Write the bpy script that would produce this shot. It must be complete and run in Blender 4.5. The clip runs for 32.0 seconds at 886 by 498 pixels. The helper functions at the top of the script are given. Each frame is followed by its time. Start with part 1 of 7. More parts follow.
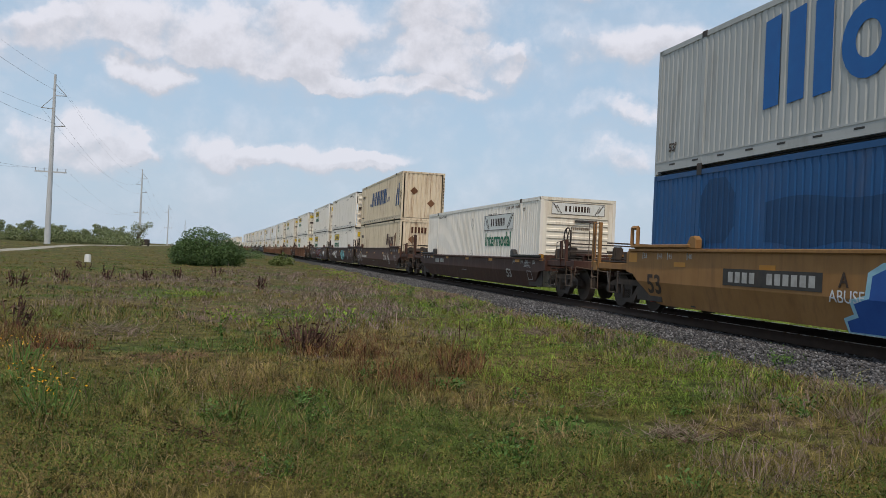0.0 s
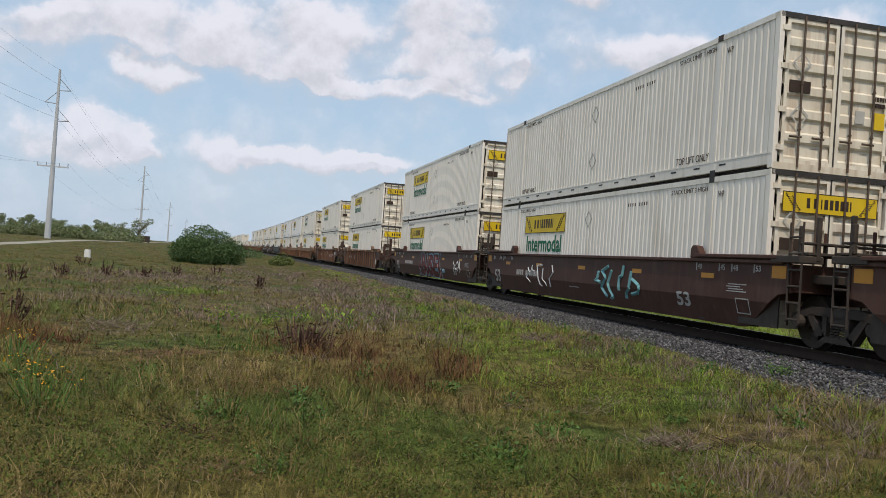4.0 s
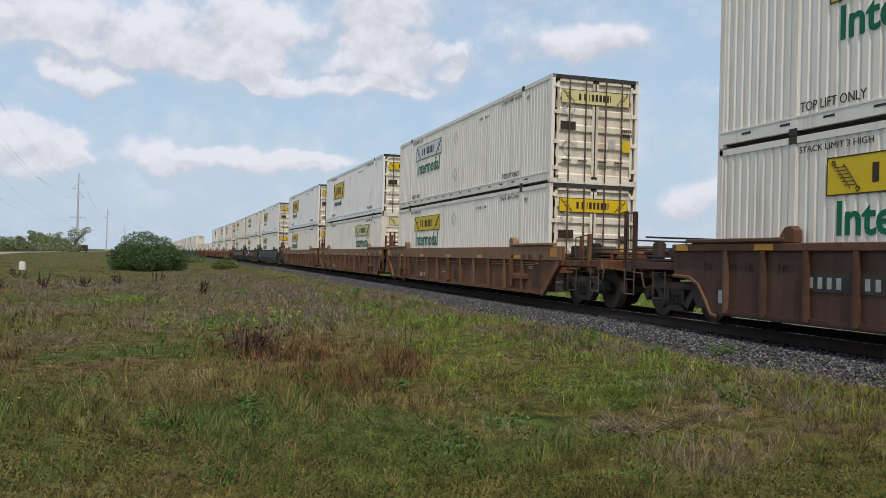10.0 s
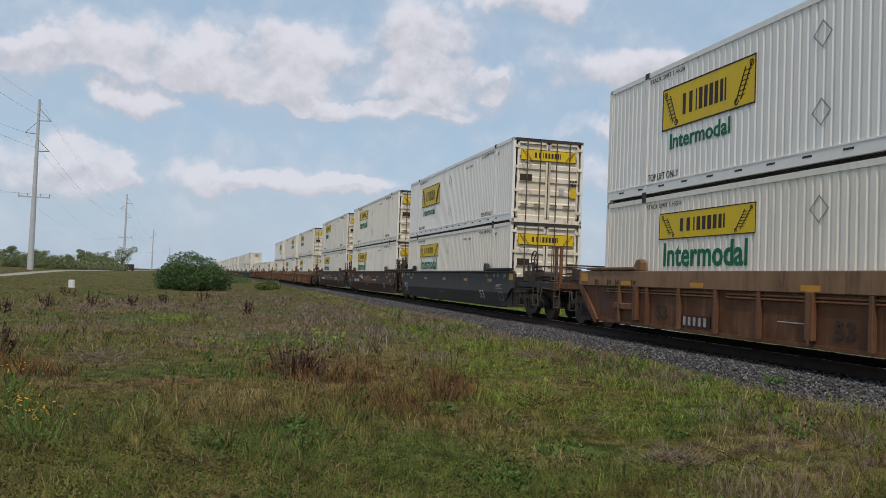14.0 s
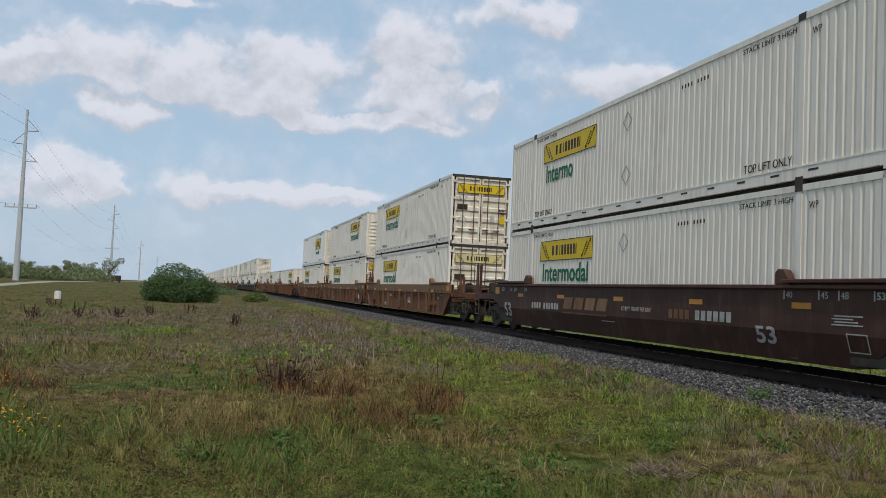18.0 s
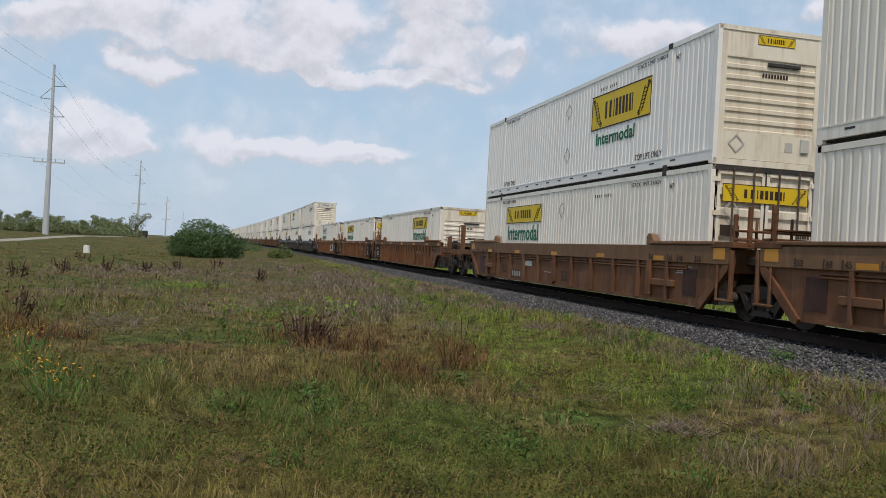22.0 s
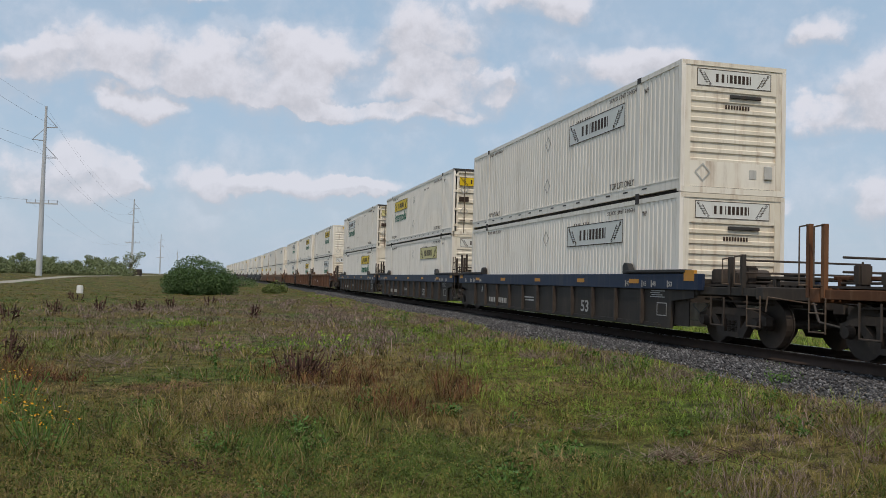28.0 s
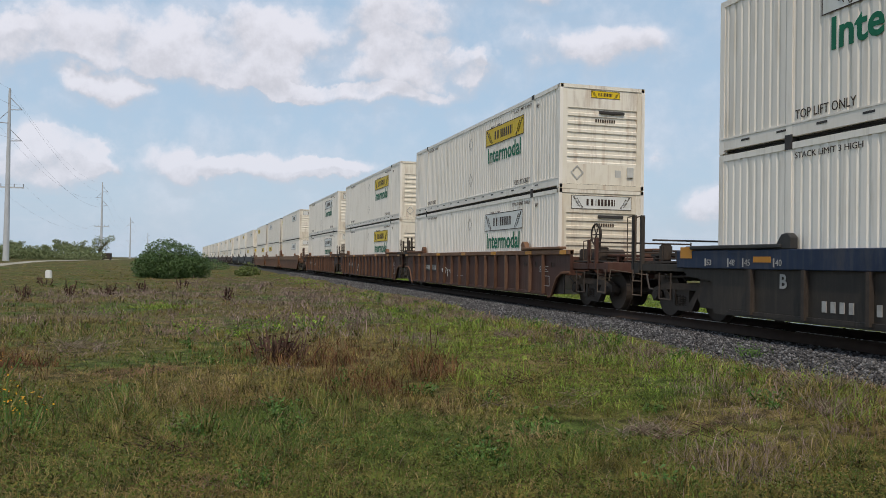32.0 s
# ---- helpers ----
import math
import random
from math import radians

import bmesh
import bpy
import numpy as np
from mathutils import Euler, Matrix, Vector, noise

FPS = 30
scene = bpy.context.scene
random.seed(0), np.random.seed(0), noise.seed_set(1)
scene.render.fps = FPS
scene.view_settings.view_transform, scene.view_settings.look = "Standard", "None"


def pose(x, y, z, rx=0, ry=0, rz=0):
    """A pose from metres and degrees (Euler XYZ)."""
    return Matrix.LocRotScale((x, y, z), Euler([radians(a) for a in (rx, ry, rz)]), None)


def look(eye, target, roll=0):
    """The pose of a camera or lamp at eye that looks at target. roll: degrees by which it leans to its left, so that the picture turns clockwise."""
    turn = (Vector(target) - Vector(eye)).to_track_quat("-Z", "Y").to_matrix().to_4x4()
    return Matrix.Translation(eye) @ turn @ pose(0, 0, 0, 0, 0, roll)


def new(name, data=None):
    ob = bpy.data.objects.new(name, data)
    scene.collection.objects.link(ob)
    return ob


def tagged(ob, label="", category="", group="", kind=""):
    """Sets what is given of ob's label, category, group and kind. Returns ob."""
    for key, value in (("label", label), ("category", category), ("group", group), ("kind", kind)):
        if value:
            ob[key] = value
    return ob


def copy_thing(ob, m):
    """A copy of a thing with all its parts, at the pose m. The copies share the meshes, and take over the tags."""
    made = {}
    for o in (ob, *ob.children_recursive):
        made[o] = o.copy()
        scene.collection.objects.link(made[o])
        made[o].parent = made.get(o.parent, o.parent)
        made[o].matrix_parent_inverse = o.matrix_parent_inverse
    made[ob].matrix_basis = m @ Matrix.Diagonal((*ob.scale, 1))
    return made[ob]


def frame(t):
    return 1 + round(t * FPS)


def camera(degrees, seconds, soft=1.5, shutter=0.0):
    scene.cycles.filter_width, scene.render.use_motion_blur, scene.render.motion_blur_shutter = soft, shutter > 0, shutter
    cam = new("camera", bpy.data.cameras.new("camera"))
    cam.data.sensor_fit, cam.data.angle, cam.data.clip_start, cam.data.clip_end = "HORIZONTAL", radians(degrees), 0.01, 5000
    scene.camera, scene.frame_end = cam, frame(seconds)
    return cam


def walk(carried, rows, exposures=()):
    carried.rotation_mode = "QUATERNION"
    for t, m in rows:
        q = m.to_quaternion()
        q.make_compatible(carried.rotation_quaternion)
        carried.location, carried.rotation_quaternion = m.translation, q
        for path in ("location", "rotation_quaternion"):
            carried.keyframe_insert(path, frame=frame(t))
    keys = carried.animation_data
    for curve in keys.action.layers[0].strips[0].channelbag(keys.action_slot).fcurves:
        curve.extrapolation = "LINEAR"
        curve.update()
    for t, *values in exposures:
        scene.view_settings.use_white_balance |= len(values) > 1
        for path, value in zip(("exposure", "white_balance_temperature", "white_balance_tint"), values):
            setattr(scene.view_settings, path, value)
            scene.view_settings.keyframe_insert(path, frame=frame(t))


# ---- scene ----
cam = camera(55.3, 32.0, soft=0.55)
# t, x, y, z, yaw, pitch, roll of the standing, hand-held camera
PATH = [
    (0.0, 0.028, -0.011, 1.597, -0.09, 0.52, -2.64),
    (0.5, 0.020, -0.008, 1.589, 0.05, 0.35, -2.85),
    (1.0, 0.012, -0.003, 1.591, 0.02, 0.80, -2.76),
    (1.5, 0.010, 0.000, 1.589, -0.30, 1.80, -2.88),
    (2.0, -0.001, -0.005, 1.588, -0.46, 1.72, -3.28),
    (2.5, 0.016, 0.001, 1.576, -0.07, 1.45, -3.97),
    (3.0, 0.016, 0.013, 1.578, -0.08, 0.46, -4.28),
    (3.5, 0.023, 0.001, 1.580, 0.17, 0.53, -4.15),
    (5.5, 0.085, -0.005, 1.609, -2.06, 1.57, -3.01),
    (6.0, 0.084, -0.001, 1.621, -2.42, 1.30, -2.88),
    (6.5, 0.077, 0.003, 1.617, -2.72, 1.11, -2.67),
    (7.0, 0.079, 0.000, 1.607, -2.90, 1.07, -2.57),
    (7.5, 0.077, 0.003, 1.614, -3.14, 1.21, -2.31),
    (8.0, 0.074, -0.009, 1.608, -2.94, 1.45, -2.20),
    (8.5, 0.082, -0.009, 1.608, -2.79, 1.32, -2.11),
    (9.0, 0.076, -0.002, 1.607, -3.02, 0.99, -1.91),
    (9.5, 0.069, 0.007, 1.613, -3.31, 0.63, -1.68),
    (10.0, 0.064, 0.003, 1.604, -3.72, 0.61, -1.48),
    (10.5, 0.062, 0.001, 1.609, -3.78, 0.56, -1.14),
    (11.0, 0.064, -0.002, 1.600, -3.46, 0.72, -1.44),
    (11.5, 0.036, 0.025, 1.610, -3.45, 0.91, -1.39),
    (12.0, -0.041, 0.061, 1.600, -4.65, 1.77, -1.33),
    (12.5, -0.042, 0.048, 1.602, -2.55, 1.26, -1.42),
    (13.0, -0.035, 0.051, 1.587, -1.26, 1.01, -1.84),
    (13.5, -0.042, 0.053, 1.593, -0.94, 1.43, -2.10),
    (14.0, -0.053, 0.067, 1.594, -1.03, 2.11, -2.23),
    (14.5, -0.074, 0.067, 1.597, -1.26, 2.57, -2.37),
    (16.5, -0.043, 0.033, 1.594, -2.17, 3.00, -2.55),
    (17.0, -0.043, 0.022, 1.604, -2.33, 3.15, -2.50),
    (17.5, -0.037, 0.006, 1.607, -2.19, 3.28, -2.49),
    (18.0, -0.030, 0.003, 1.600, -1.81, 3.02, -2.52),
    (18.5, -0.038, -0.001, 1.591, -1.73, 2.87, -2.65),
    (19.0, -0.042, -0.014, 1.604, -1.86, 2.61, -2.42),
    (19.5, -0.050, -0.016, 1.600, -2.35, 2.57, -2.19),
    (20.0, -0.058, -0.014, 1.606, -2.63, 2.97, -2.09),
    (20.5, -0.064, -0.015, 1.606, -2.58, 2.72, -2.28),
    (21.0, -0.064, -0.030, 1.598, -2.15, 2.42, -2.66),
    (21.5, -0.062, -0.014, 1.589, -1.51, 0.95, -2.88),
    (22.0, -0.051, -0.046, 1.593, -0.23, 0.10, -3.09),
    (22.5, -0.043, -0.059, 1.593, 0.09, 0.09, -3.03),
    (23.0, -0.046, -0.047, 1.589, 0.13, -0.20, -2.83),
    (23.5, -0.033, -0.032, 1.592, 0.20, -0.62, -2.46),
    (24.0, -0.039, -0.016, 1.586, -0.05, -0.64, -2.43),
    (24.5, -0.049, -0.031, 1.596, 0.05, -0.65, -2.46),
    (25.0, -0.044, -0.038, 1.603, 0.15, 0.02, -2.25),
    (25.5, -0.007, -0.048, 1.603, 0.28, 1.05, -1.98),
    (27.5, 0.004, -0.034, 1.567, 0.39, 1.87, -1.70),
    (28.0, 0.016, 0.008, 1.601, -0.53, 2.19, -1.58),
    (28.5, 0.015, 0.010, 1.600, -1.27, 2.43, -1.74),
    (29.0, 0.020, 0.009, 1.595, -1.65, 2.05, -1.40),
    (29.5, 0.013, 0.004, 1.591, -1.76, 1.67, -1.31),
    (30.0, 0.008, 0.001, 1.585, -1.77, 1.21, -1.38),
    (30.5, 0.013, 0.005, 1.585, -1.84, 0.50, -1.05),
    (31.0, 0.012, -0.000, 1.594, -2.43, 0.61, -0.56),
    (31.5, 0.000, 0.004, 1.592, -2.54, 0.72, -0.64),
    (32.0, -0.004, -0.001, 1.596, -2.33, 0.90, -0.92),
]
walk(cam, [(t, pose(x, y, z, 90 + pitch, roll, yaw)) for t, x, y, z, yaw, pitch, roll in PATH],
     [(t, stops, 6340 if 16 < t < 22 else 6480, 11.5 if 16 < t < 22 else 13.5) for t, stops in [(0, -0.05), (1, -0.1), (2, -0.12), (3, -0.02), (6, 0.02), (7, 0.05), (8, -0.02), (10, 0.0), (12, 0.03), (13, -0.03), (14, -0.17), (17, -0.15), (19, -0.12), (20, -0.16), (21, -0.15), (22, -0.05), (23, -0.02), (24, -0.07), (25, -0.17), (28, -0.16), (30, 0.0), (31, 0.05), (32, -0.03)]])
# ---- world and sun ----
SUN_EL, SUN_DIR = radians(58), Vector((-0.06, -1.0, 0)).normalized()

# azimuth (left of north), elevation, half widths in degrees of the separate cumulus heaps
CLOUDS = [(18.5, 13.6, 7.0, 1.9), (24.1, 12.6, 3.4, 1.5), (9.7, 15.2, 5.3, 1.8), (12.5, 12.6, 7.5, 1.5), (1.0, 16.8, 4.3, 2.1), (-0.3, 13.6, 4.6, 1.6),
          (-4.2, 13.3, 2.3, 1.2), (-11.8, 14.5, 4.2, 1.5), (-6.9, 18.6, 3.2, 1.2), (14.6, 6.2, 4.0, 1.1), (8.5, 6.2, 3.8, 0.9), (5.0, 6.3, 2.7, 0.7)]
CLOUDS += [(24.2, 5.9, 3.4, 1.5), (16.3, 17.6, 2.4, 0.5), (21.9, 6.3, 1.8, 1.0), (19.9, 10.6, 2.2, 0.8), (5.0, 11.8, 7.0, 0.6), (-19.4, 4.5, 2.2, 1.1),
           (-23.5, 16.6, 2.2, 1.0), (-28.0, 12.6, 3.0, 2.4), (-25.2, 11.0, 2.4, 1.1), (-11.6, 10.3, 2.8, 0.7), (-12.2, 7.3, 3.0, 1.1), (31.0, 11.2, 5.0, 2.2), (-28.6, 5.6, 3.4, 1.8)]


def nodes_of(tree):
    """Shorthands to add nodes and links to a node tree."""
    def add(kind, operation="", interpolation_type="", data_type=""):
        n = tree.nodes.new(kind)
        if operation:
            n.operation = operation
        if interpolation_type:
            n.interpolation_type = interpolation_type
        if data_type:
            n.data_type = data_type
        return n

    def put(n, slot, v):
        if isinstance(v, bpy.types.NodeSocket):
            tree.links.new(v, n.inputs[slot])
        else:
            n.inputs[slot].default_value = v

    def calc(op, a, b=0.0, c=0.0):
        n = add("ShaderNodeMath", operation=op)
        put(n, 0, a), put(n, 1, b), put(n, 2, c)
        return n.outputs[0]
    return add, put, calc


def make_world():
    w = bpy.data.worlds.new("sky")
    scene.world = w
    w.use_nodes = True
    t = w.node_tree
    t.nodes.clear()
    add, put, calc = nodes_of(t)
    sky = add("ShaderNodeTexSky")
    sky.sky_type, sky.sun_disc, sky.sun_elevation, sky.sun_rotation = "NISHITA", False, SUN_EL, math.atan2(SUN_DIR.x, SUN_DIR.y)
    sky.air_density, sky.dust_density, sky.ozone_density = 1.0, 2.2, 1.6
    geo = add("ShaderNodeTexCoord")
    sep = add("ShaderNodeSeparateXYZ")
    put(sep, 0, geo.outputs["Generated"])
    x, y, z = sep.outputs
    az = calc("MULTIPLY", calc("ARCTAN2", calc("MULTIPLY", x, -1.0), y), 57.2958)
    el = calc("MULTIPLY", calc("ARCSINE", z), 57.2958)
    curl = add("ShaderNodeTexNoise")
    put(curl, "Vector", geo.outputs["Generated"]), put(curl, "Scale", 10.0), put(curl, "Detail", 6.0), put(curl, "Roughness", 0.55)
    curl_sep = add("ShaderNodeSeparateXYZ")
    put(curl_sep, 0, curl.outputs["Color"])
    az = calc("MULTIPLY_ADD", calc("SUBTRACT", curl_sep.outputs[0], 0.5), 11.0, az)
    el = calc("MULTIPLY_ADD", calc("SUBTRACT", curl_sep.outputs[1], 0.5), 5.5, el)

    def thickness(rise):
        """How thick the heaps are, rise degrees higher up."""
        here = add("ShaderNodeCombineXYZ")
        put(here, 0, az), put(here, 1, calc("ADD", el, rise))
        total = None
        for a, e, wa, we in CLOUDS:
            d = add("ShaderNodeVectorMath", operation="SUBTRACT")
            put(d, 0, here.outputs[0]), put(d, 1, (a, e, 0))
            q = add("ShaderNodeVectorMath", operation="MULTIPLY")
            put(q, 0, d.outputs[0]), put(q, 1, (1 / wa, 1 / we, 0))
            r2 = add("ShaderNodeVectorMath", operation="DOT_PRODUCT")
            put(r2, 0, q.outputs[0]), put(r2, 1, q.outputs[0])
            g = calc("MAXIMUM", calc("MULTIPLY_ADD", r2.outputs["Value"], -0.62, 1.0), 0.0)
            total = g if total is None else calc("ADD", total, g)
        spot_at = add("ShaderNodeVectorMath", operation="ADD")
        put(spot_at, 0, geo.outputs["Generated"]), put(spot_at, 1, (0, 0, rise * 0.0175))
        wide_puff = add("ShaderNodeTexNoise")
        put(wide_puff, "Vector", spot_at.outputs[0]), put(wide_puff, "Scale", 17.0), put(wide_puff, "Detail", 10.0), put(wide_puff, "Roughness", 0.60)
        return calc("ADD", calc("MINIMUM", total, 0.85), calc("MULTIPLY", calc("SUBTRACT", wide_puff.outputs[0], 0.5), 1.9)), wide_puff.outputs[0]

    # broken cover over the whole sky, flattened towards the horizon
    up = calc("ADD", calc("MAXIMUM", z, 0.0), 0.10)
    comb = add("ShaderNodeCombineXYZ")
    put(comb, 0, calc("DIVIDE", x, up)), put(comb, 1, calc("DIVIDE", y, up)), put(comb, 2, 0.37)
    fine = add("ShaderNodeTexNoise")
    put(fine, "Vector", comb.outputs[0]), put(fine, "Scale", 3.1), put(fine, "Detail", 9.0), put(fine, "Roughness", 0.55)
    wide = add("ShaderNodeTexNoise")
    put(wide, "Vector", comb.outputs[0]), put(wide, "Scale", 0.55), put(wide, "Detail", 4.0)
    # more cover added in the unseen south, to whiten the light on the train
    thin = calc("MULTIPLY_ADD", calc("SUBTRACT", fine.outputs[0], 0.5), 1.0, calc("MULTIPLY_ADD", y, -0.22, calc("MULTIPLY", calc("SUBTRACT", wide.outputs[0], 0.5), 0.9)))
    body, puff = thickness(0.0)
    above, _ = thickness(0.9)
    m1 = add("ShaderNodeMapRange", interpolation_type="SMOOTHSTEP")
    put(m1, "Value", body), put(m1, "From Min", 0.10), put(m1, "From Max", 0.85)
    veil = add("ShaderNodeMapRange", interpolation_type="SMOOTHSTEP")
    put(veil, "Value", body), put(veil, "From Min", -0.40), put(veil, "From Max", 0.6), put(veil, "To Max", 0.42)
    m2 = add("ShaderNodeMapRange", interpolation_type="SMOOTHSTEP")
    put(m2, "Value", thin), put(m2, "From Min", -0.35), put(m2, "From Max", 0.55)
    cover = calc("MAXIMUM", calc("MULTIPLY", m1.outputs[0], 0.92), calc("MAXIMUM", veil.outputs[0], calc("MULTIPLY", m2.outputs[0], 0.42)))
    # light grey bases and bright tops, lit from above
    shade = add("ShaderNodeMapRange", interpolation_type="SMOOTHSTEP")
    put(shade, "Value", calc("ADD", calc("SUBTRACT", body, above), calc("MULTIPLY", calc("SUBTRACT", puff, 0.5), 0.8))), put(shade, "From Min", -0.55), put(shade, "From Max", 0.55)
    put(shade, "To Min", 0.78), put(shade, "To Max", 1.06)
    white = add("ShaderNodeVectorMath", operation="SCALE")
    put(white, 0, (7.75, 7.8, 8.25)), put(white, "Scale", shade.outputs[0])
    mix = add("ShaderNodeMix", data_type="RGBA")
    pale = add("ShaderNodeMix", data_type="RGBA")
    put(pale, 0, 0.62), put(pale, 6, sky.outputs[0]), put(pale, 7, (5.05, 7.2, 8.95, 1))
    put(mix, 0, cover), put(mix, 6, pale.outputs[2]), put(mix, 7, white.outputs[0])
    # pale haze over the horizon
    haze = calc("POWER", 2.718, calc("MULTIPLY", calc("MAXIMUM", el, 0.0), -0.16))
    mix2 = add("ShaderNodeMix", data_type="RGBA")
    put(mix2, 0, calc("MULTIPLY", haze, 0.55)), put(mix2, 6, mix.outputs[2]), put(mix2, 7, (6.0, 6.9, 7.9, 1))
    bg = add("ShaderNodeBackground")
    put(bg, 0, mix2.outputs[2]), put(bg, 1, SKY)
    out = add("ShaderNodeOutputWorld")
    t.links.new(bg.outputs[0], out.inputs[0])


SKY = 0.10
make_world()
sun_data = bpy.data.lights.new("sun", "SUN")
sun_data.energy, sun_data.angle, sun_data.color = 2.5, radians(1.5), (1.0, 0.90, 0.74)
sun = new("sun", sun_data)
sun.matrix_world = look((SUN_DIR * math.cos(SUN_EL) + Vector((0, 0, math.sin(SUN_EL)))) * 80, (0, 0, 0))
scene.view_settings.exposure = 0.0

# ---- materials ----
def surface(name, colors, rough=0.6, metal=0.0, scale=3.0, bump=0.0, bump_scale=40.0, per=None, spread=0.5, stretch=(1, 1, 1),
            dirt=None, dirt_amount=0.0, dirt_scale=1.5, spec=0.22, streak=0.0, streak_color=None, streak_scale=7.0):
    """A procedural surface: two or three colours mixed by noise, optional dirt, bump and variation per object ('object') or per piece ('island')."""
    m = bpy.data.materials.new(name)
    m.use_nodes = True
    t = m.node_tree
    t.nodes.clear()
    add, put, calc = nodes_of(t)
    co = add("ShaderNodeTexCoord").outputs["Object"]
    info = add("ShaderNodeObjectInfo").outputs["Random"]
    shift = add("ShaderNodeVectorMath", operation="MULTIPLY_ADD")
    put(shift, 0, co), put(shift, 1, stretch)
    off = add("ShaderNodeCombineXYZ")
    put(off, 0, calc("MULTIPLY", info, 57.0)), put(off, 1, calc("MULTIPLY", info, 31.0)), put(off, 2, calc("MULTIPLY", info, 13.0))
    put(shift, 2, off.outputs[0])
    v = shift.outputs[0]
    big = add("ShaderNodeTexNoise")
    put(big, "Vector", v), put(big, "Scale", scale), put(big, "Detail", 6.0), put(big, "Roughness", 0.6)
    ramp = add("ShaderNodeValToRGB")
    n = len(colors)
    while len(ramp.color_ramp.elements) < n:
        ramp.color_ramp.elements.new(0.5)
    for i, c in enumerate(colors):
        ramp.color_ramp.elements[i].position = 0.5 + (i / max(1, n - 1) - 0.5) * spread
        ramp.color_ramp.elements[i].color = (*c, 1)
    fac = big.outputs[0]
    if per == "island":
        ri = add("ShaderNodeNewGeometry").outputs["Random Per Island"]
        fac = calc("ADD", calc("MULTIPLY", ri, 0.55), calc("MULTIPLY", fac, 0.45))
    elif per == "object":
        fac = calc("ADD", calc("MULTIPLY", info, 0.35), calc("MULTIPLY", fac, 0.65))
    put(ramp, 0, fac)
    col = ramp.outputs[0]
    if dirt:
        d1 = add("ShaderNodeTexNoise")
        ds = add("ShaderNodeVectorMath", operation="MULTIPLY")
        put(ds, 0, v), put(ds, 1, (1.0, 1.0, 0.22))
        put(d1, "Vector", ds.outputs[0]), put(d1, "Scale", dirt_scale), put(d1, "Detail", 9.0), put(d1, "Roughness", 0.7)
        mr = add("ShaderNodeMapRange", interpolation_type="SMOOTHSTEP")
        put(mr, "Value", d1.outputs[0]), put(mr, "From Min", 0.5), put(mr, "From Max", 0.78), put(mr, "To Max", dirt_amount)
        mix = add("ShaderNodeMix", data_type="RGBA")
        put(mix, 0, mr.outputs[0]), put(mix, 6, col), put(mix, 7, (*dirt, 1))
        col = mix.outputs[2]
    if streak:
        d2 = add("ShaderNodeTexNoise")
        ss = add("ShaderNodeVectorMath", operation="MULTIPLY")
        put(ss, 0, v), put(ss, 1, (1.0, 1.0, 0.06))
        put(d2, "Vector", ss.outputs[0]), put(d2, "Scale", streak_scale), put(d2, "Detail", 5.0), put(d2, "Roughness", 0.65)
        mr2 = add("ShaderNodeMapRange", interpolation_type="SMOOTHSTEP")
        put(mr2, "Value", calc("ADD", d2.outputs[0], calc("MULTIPLY", calc("SUBTRACT", big.outputs[0], 0.5), 0.5)))
        put(mr2, "From Min", 0.48), put(mr2, "From Max", 0.76), put(mr2, "To Max", streak)
        mix2 = add("ShaderNodeMix", data_type="RGBA")
        put(mix2, 0, mr2.outputs[0]), put(mix2, 6, col), put(mix2, 7, (*(streak_color or dirt), 1))
        col = mix2.outputs[2]
    b = add("ShaderNodeBsdfPrincipled")
    put(b, "Base Color", col), put(b, "Metallic", metal), put(b, "Specular IOR Level", spec)
    put(b, "Roughness", calc("ADD", calc("MULTIPLY", calc("SUBTRACT", big.outputs[0], 0.5), 0.25), rough))
    if bump:
        f = add("ShaderNodeTexNoise")
        put(f, "Vector", co), put(f, "Scale", bump_scale), put(f, "Detail", 5.0)
        bp = add("ShaderNodeBump")
        put(bp, "Height", f.outputs[0]), put(bp, "Strength", bump), put(bp, "Distance", 0.02)
        put(b, "Normal", bp.outputs[0])
    out = add("ShaderNodeOutputMaterial")
    t.links.new(b.outputs[0], out.inputs[0])
    return m


RUST = (0.20, 0.085, 0.035)
GRIME = (0.16, 0.13, 0.10)
M = {}
M["white"] = surface("container_white", [(0.73, 0.675, 0.595), (0.805, 0.752, 0.668), (0.85, 0.795, 0.712)], 0.55, scale=0.8, dirt=(0.40, 0.33, 0.24), dirt_amount=0.45, dirt_scale=1.1, per="object", streak=0.42, streak_color=(0.42, 0.36, 0.27))
M["new_white"] = surface("container_new_white", [(0.78, 0.755, 0.72), (0.85, 0.825, 0.79)], 0.5, scale=0.8, dirt=(0.42, 0.38, 0.32), dirt_amount=0.25, per="object", streak=0.2, streak_color=(0.5, 0.46, 0.4))
M["cream"] = surface("container_cream", [(0.58, 0.48, 0.32), (0.68, 0.575, 0.41), (0.73, 0.63, 0.47)], 0.6, scale=0.8, dirt=RUST, dirt_amount=0.65, dirt_scale=1.6, streak=0.65, streak_color=(0.30, 0.17, 0.08))
M["end_white"] = surface("container_end", [(0.66, 0.58, 0.45), (0.76, 0.70, 0.58), (0.81, 0.76, 0.66)], 0.55, scale=1.4, dirt=(0.20, 0.105, 0.05), dirt_amount=0.8, dirt_scale=1.3, per="object", streak=0.5, streak_color=(0.40, 0.26, 0.15), streak_scale=5.0)
M["grey"] = surface("container_grey", [(0.36, 0.37, 0.36), (0.44, 0.45, 0.44)], 0.55, scale=0.7, dirt=GRIME, dirt_amount=0.5)
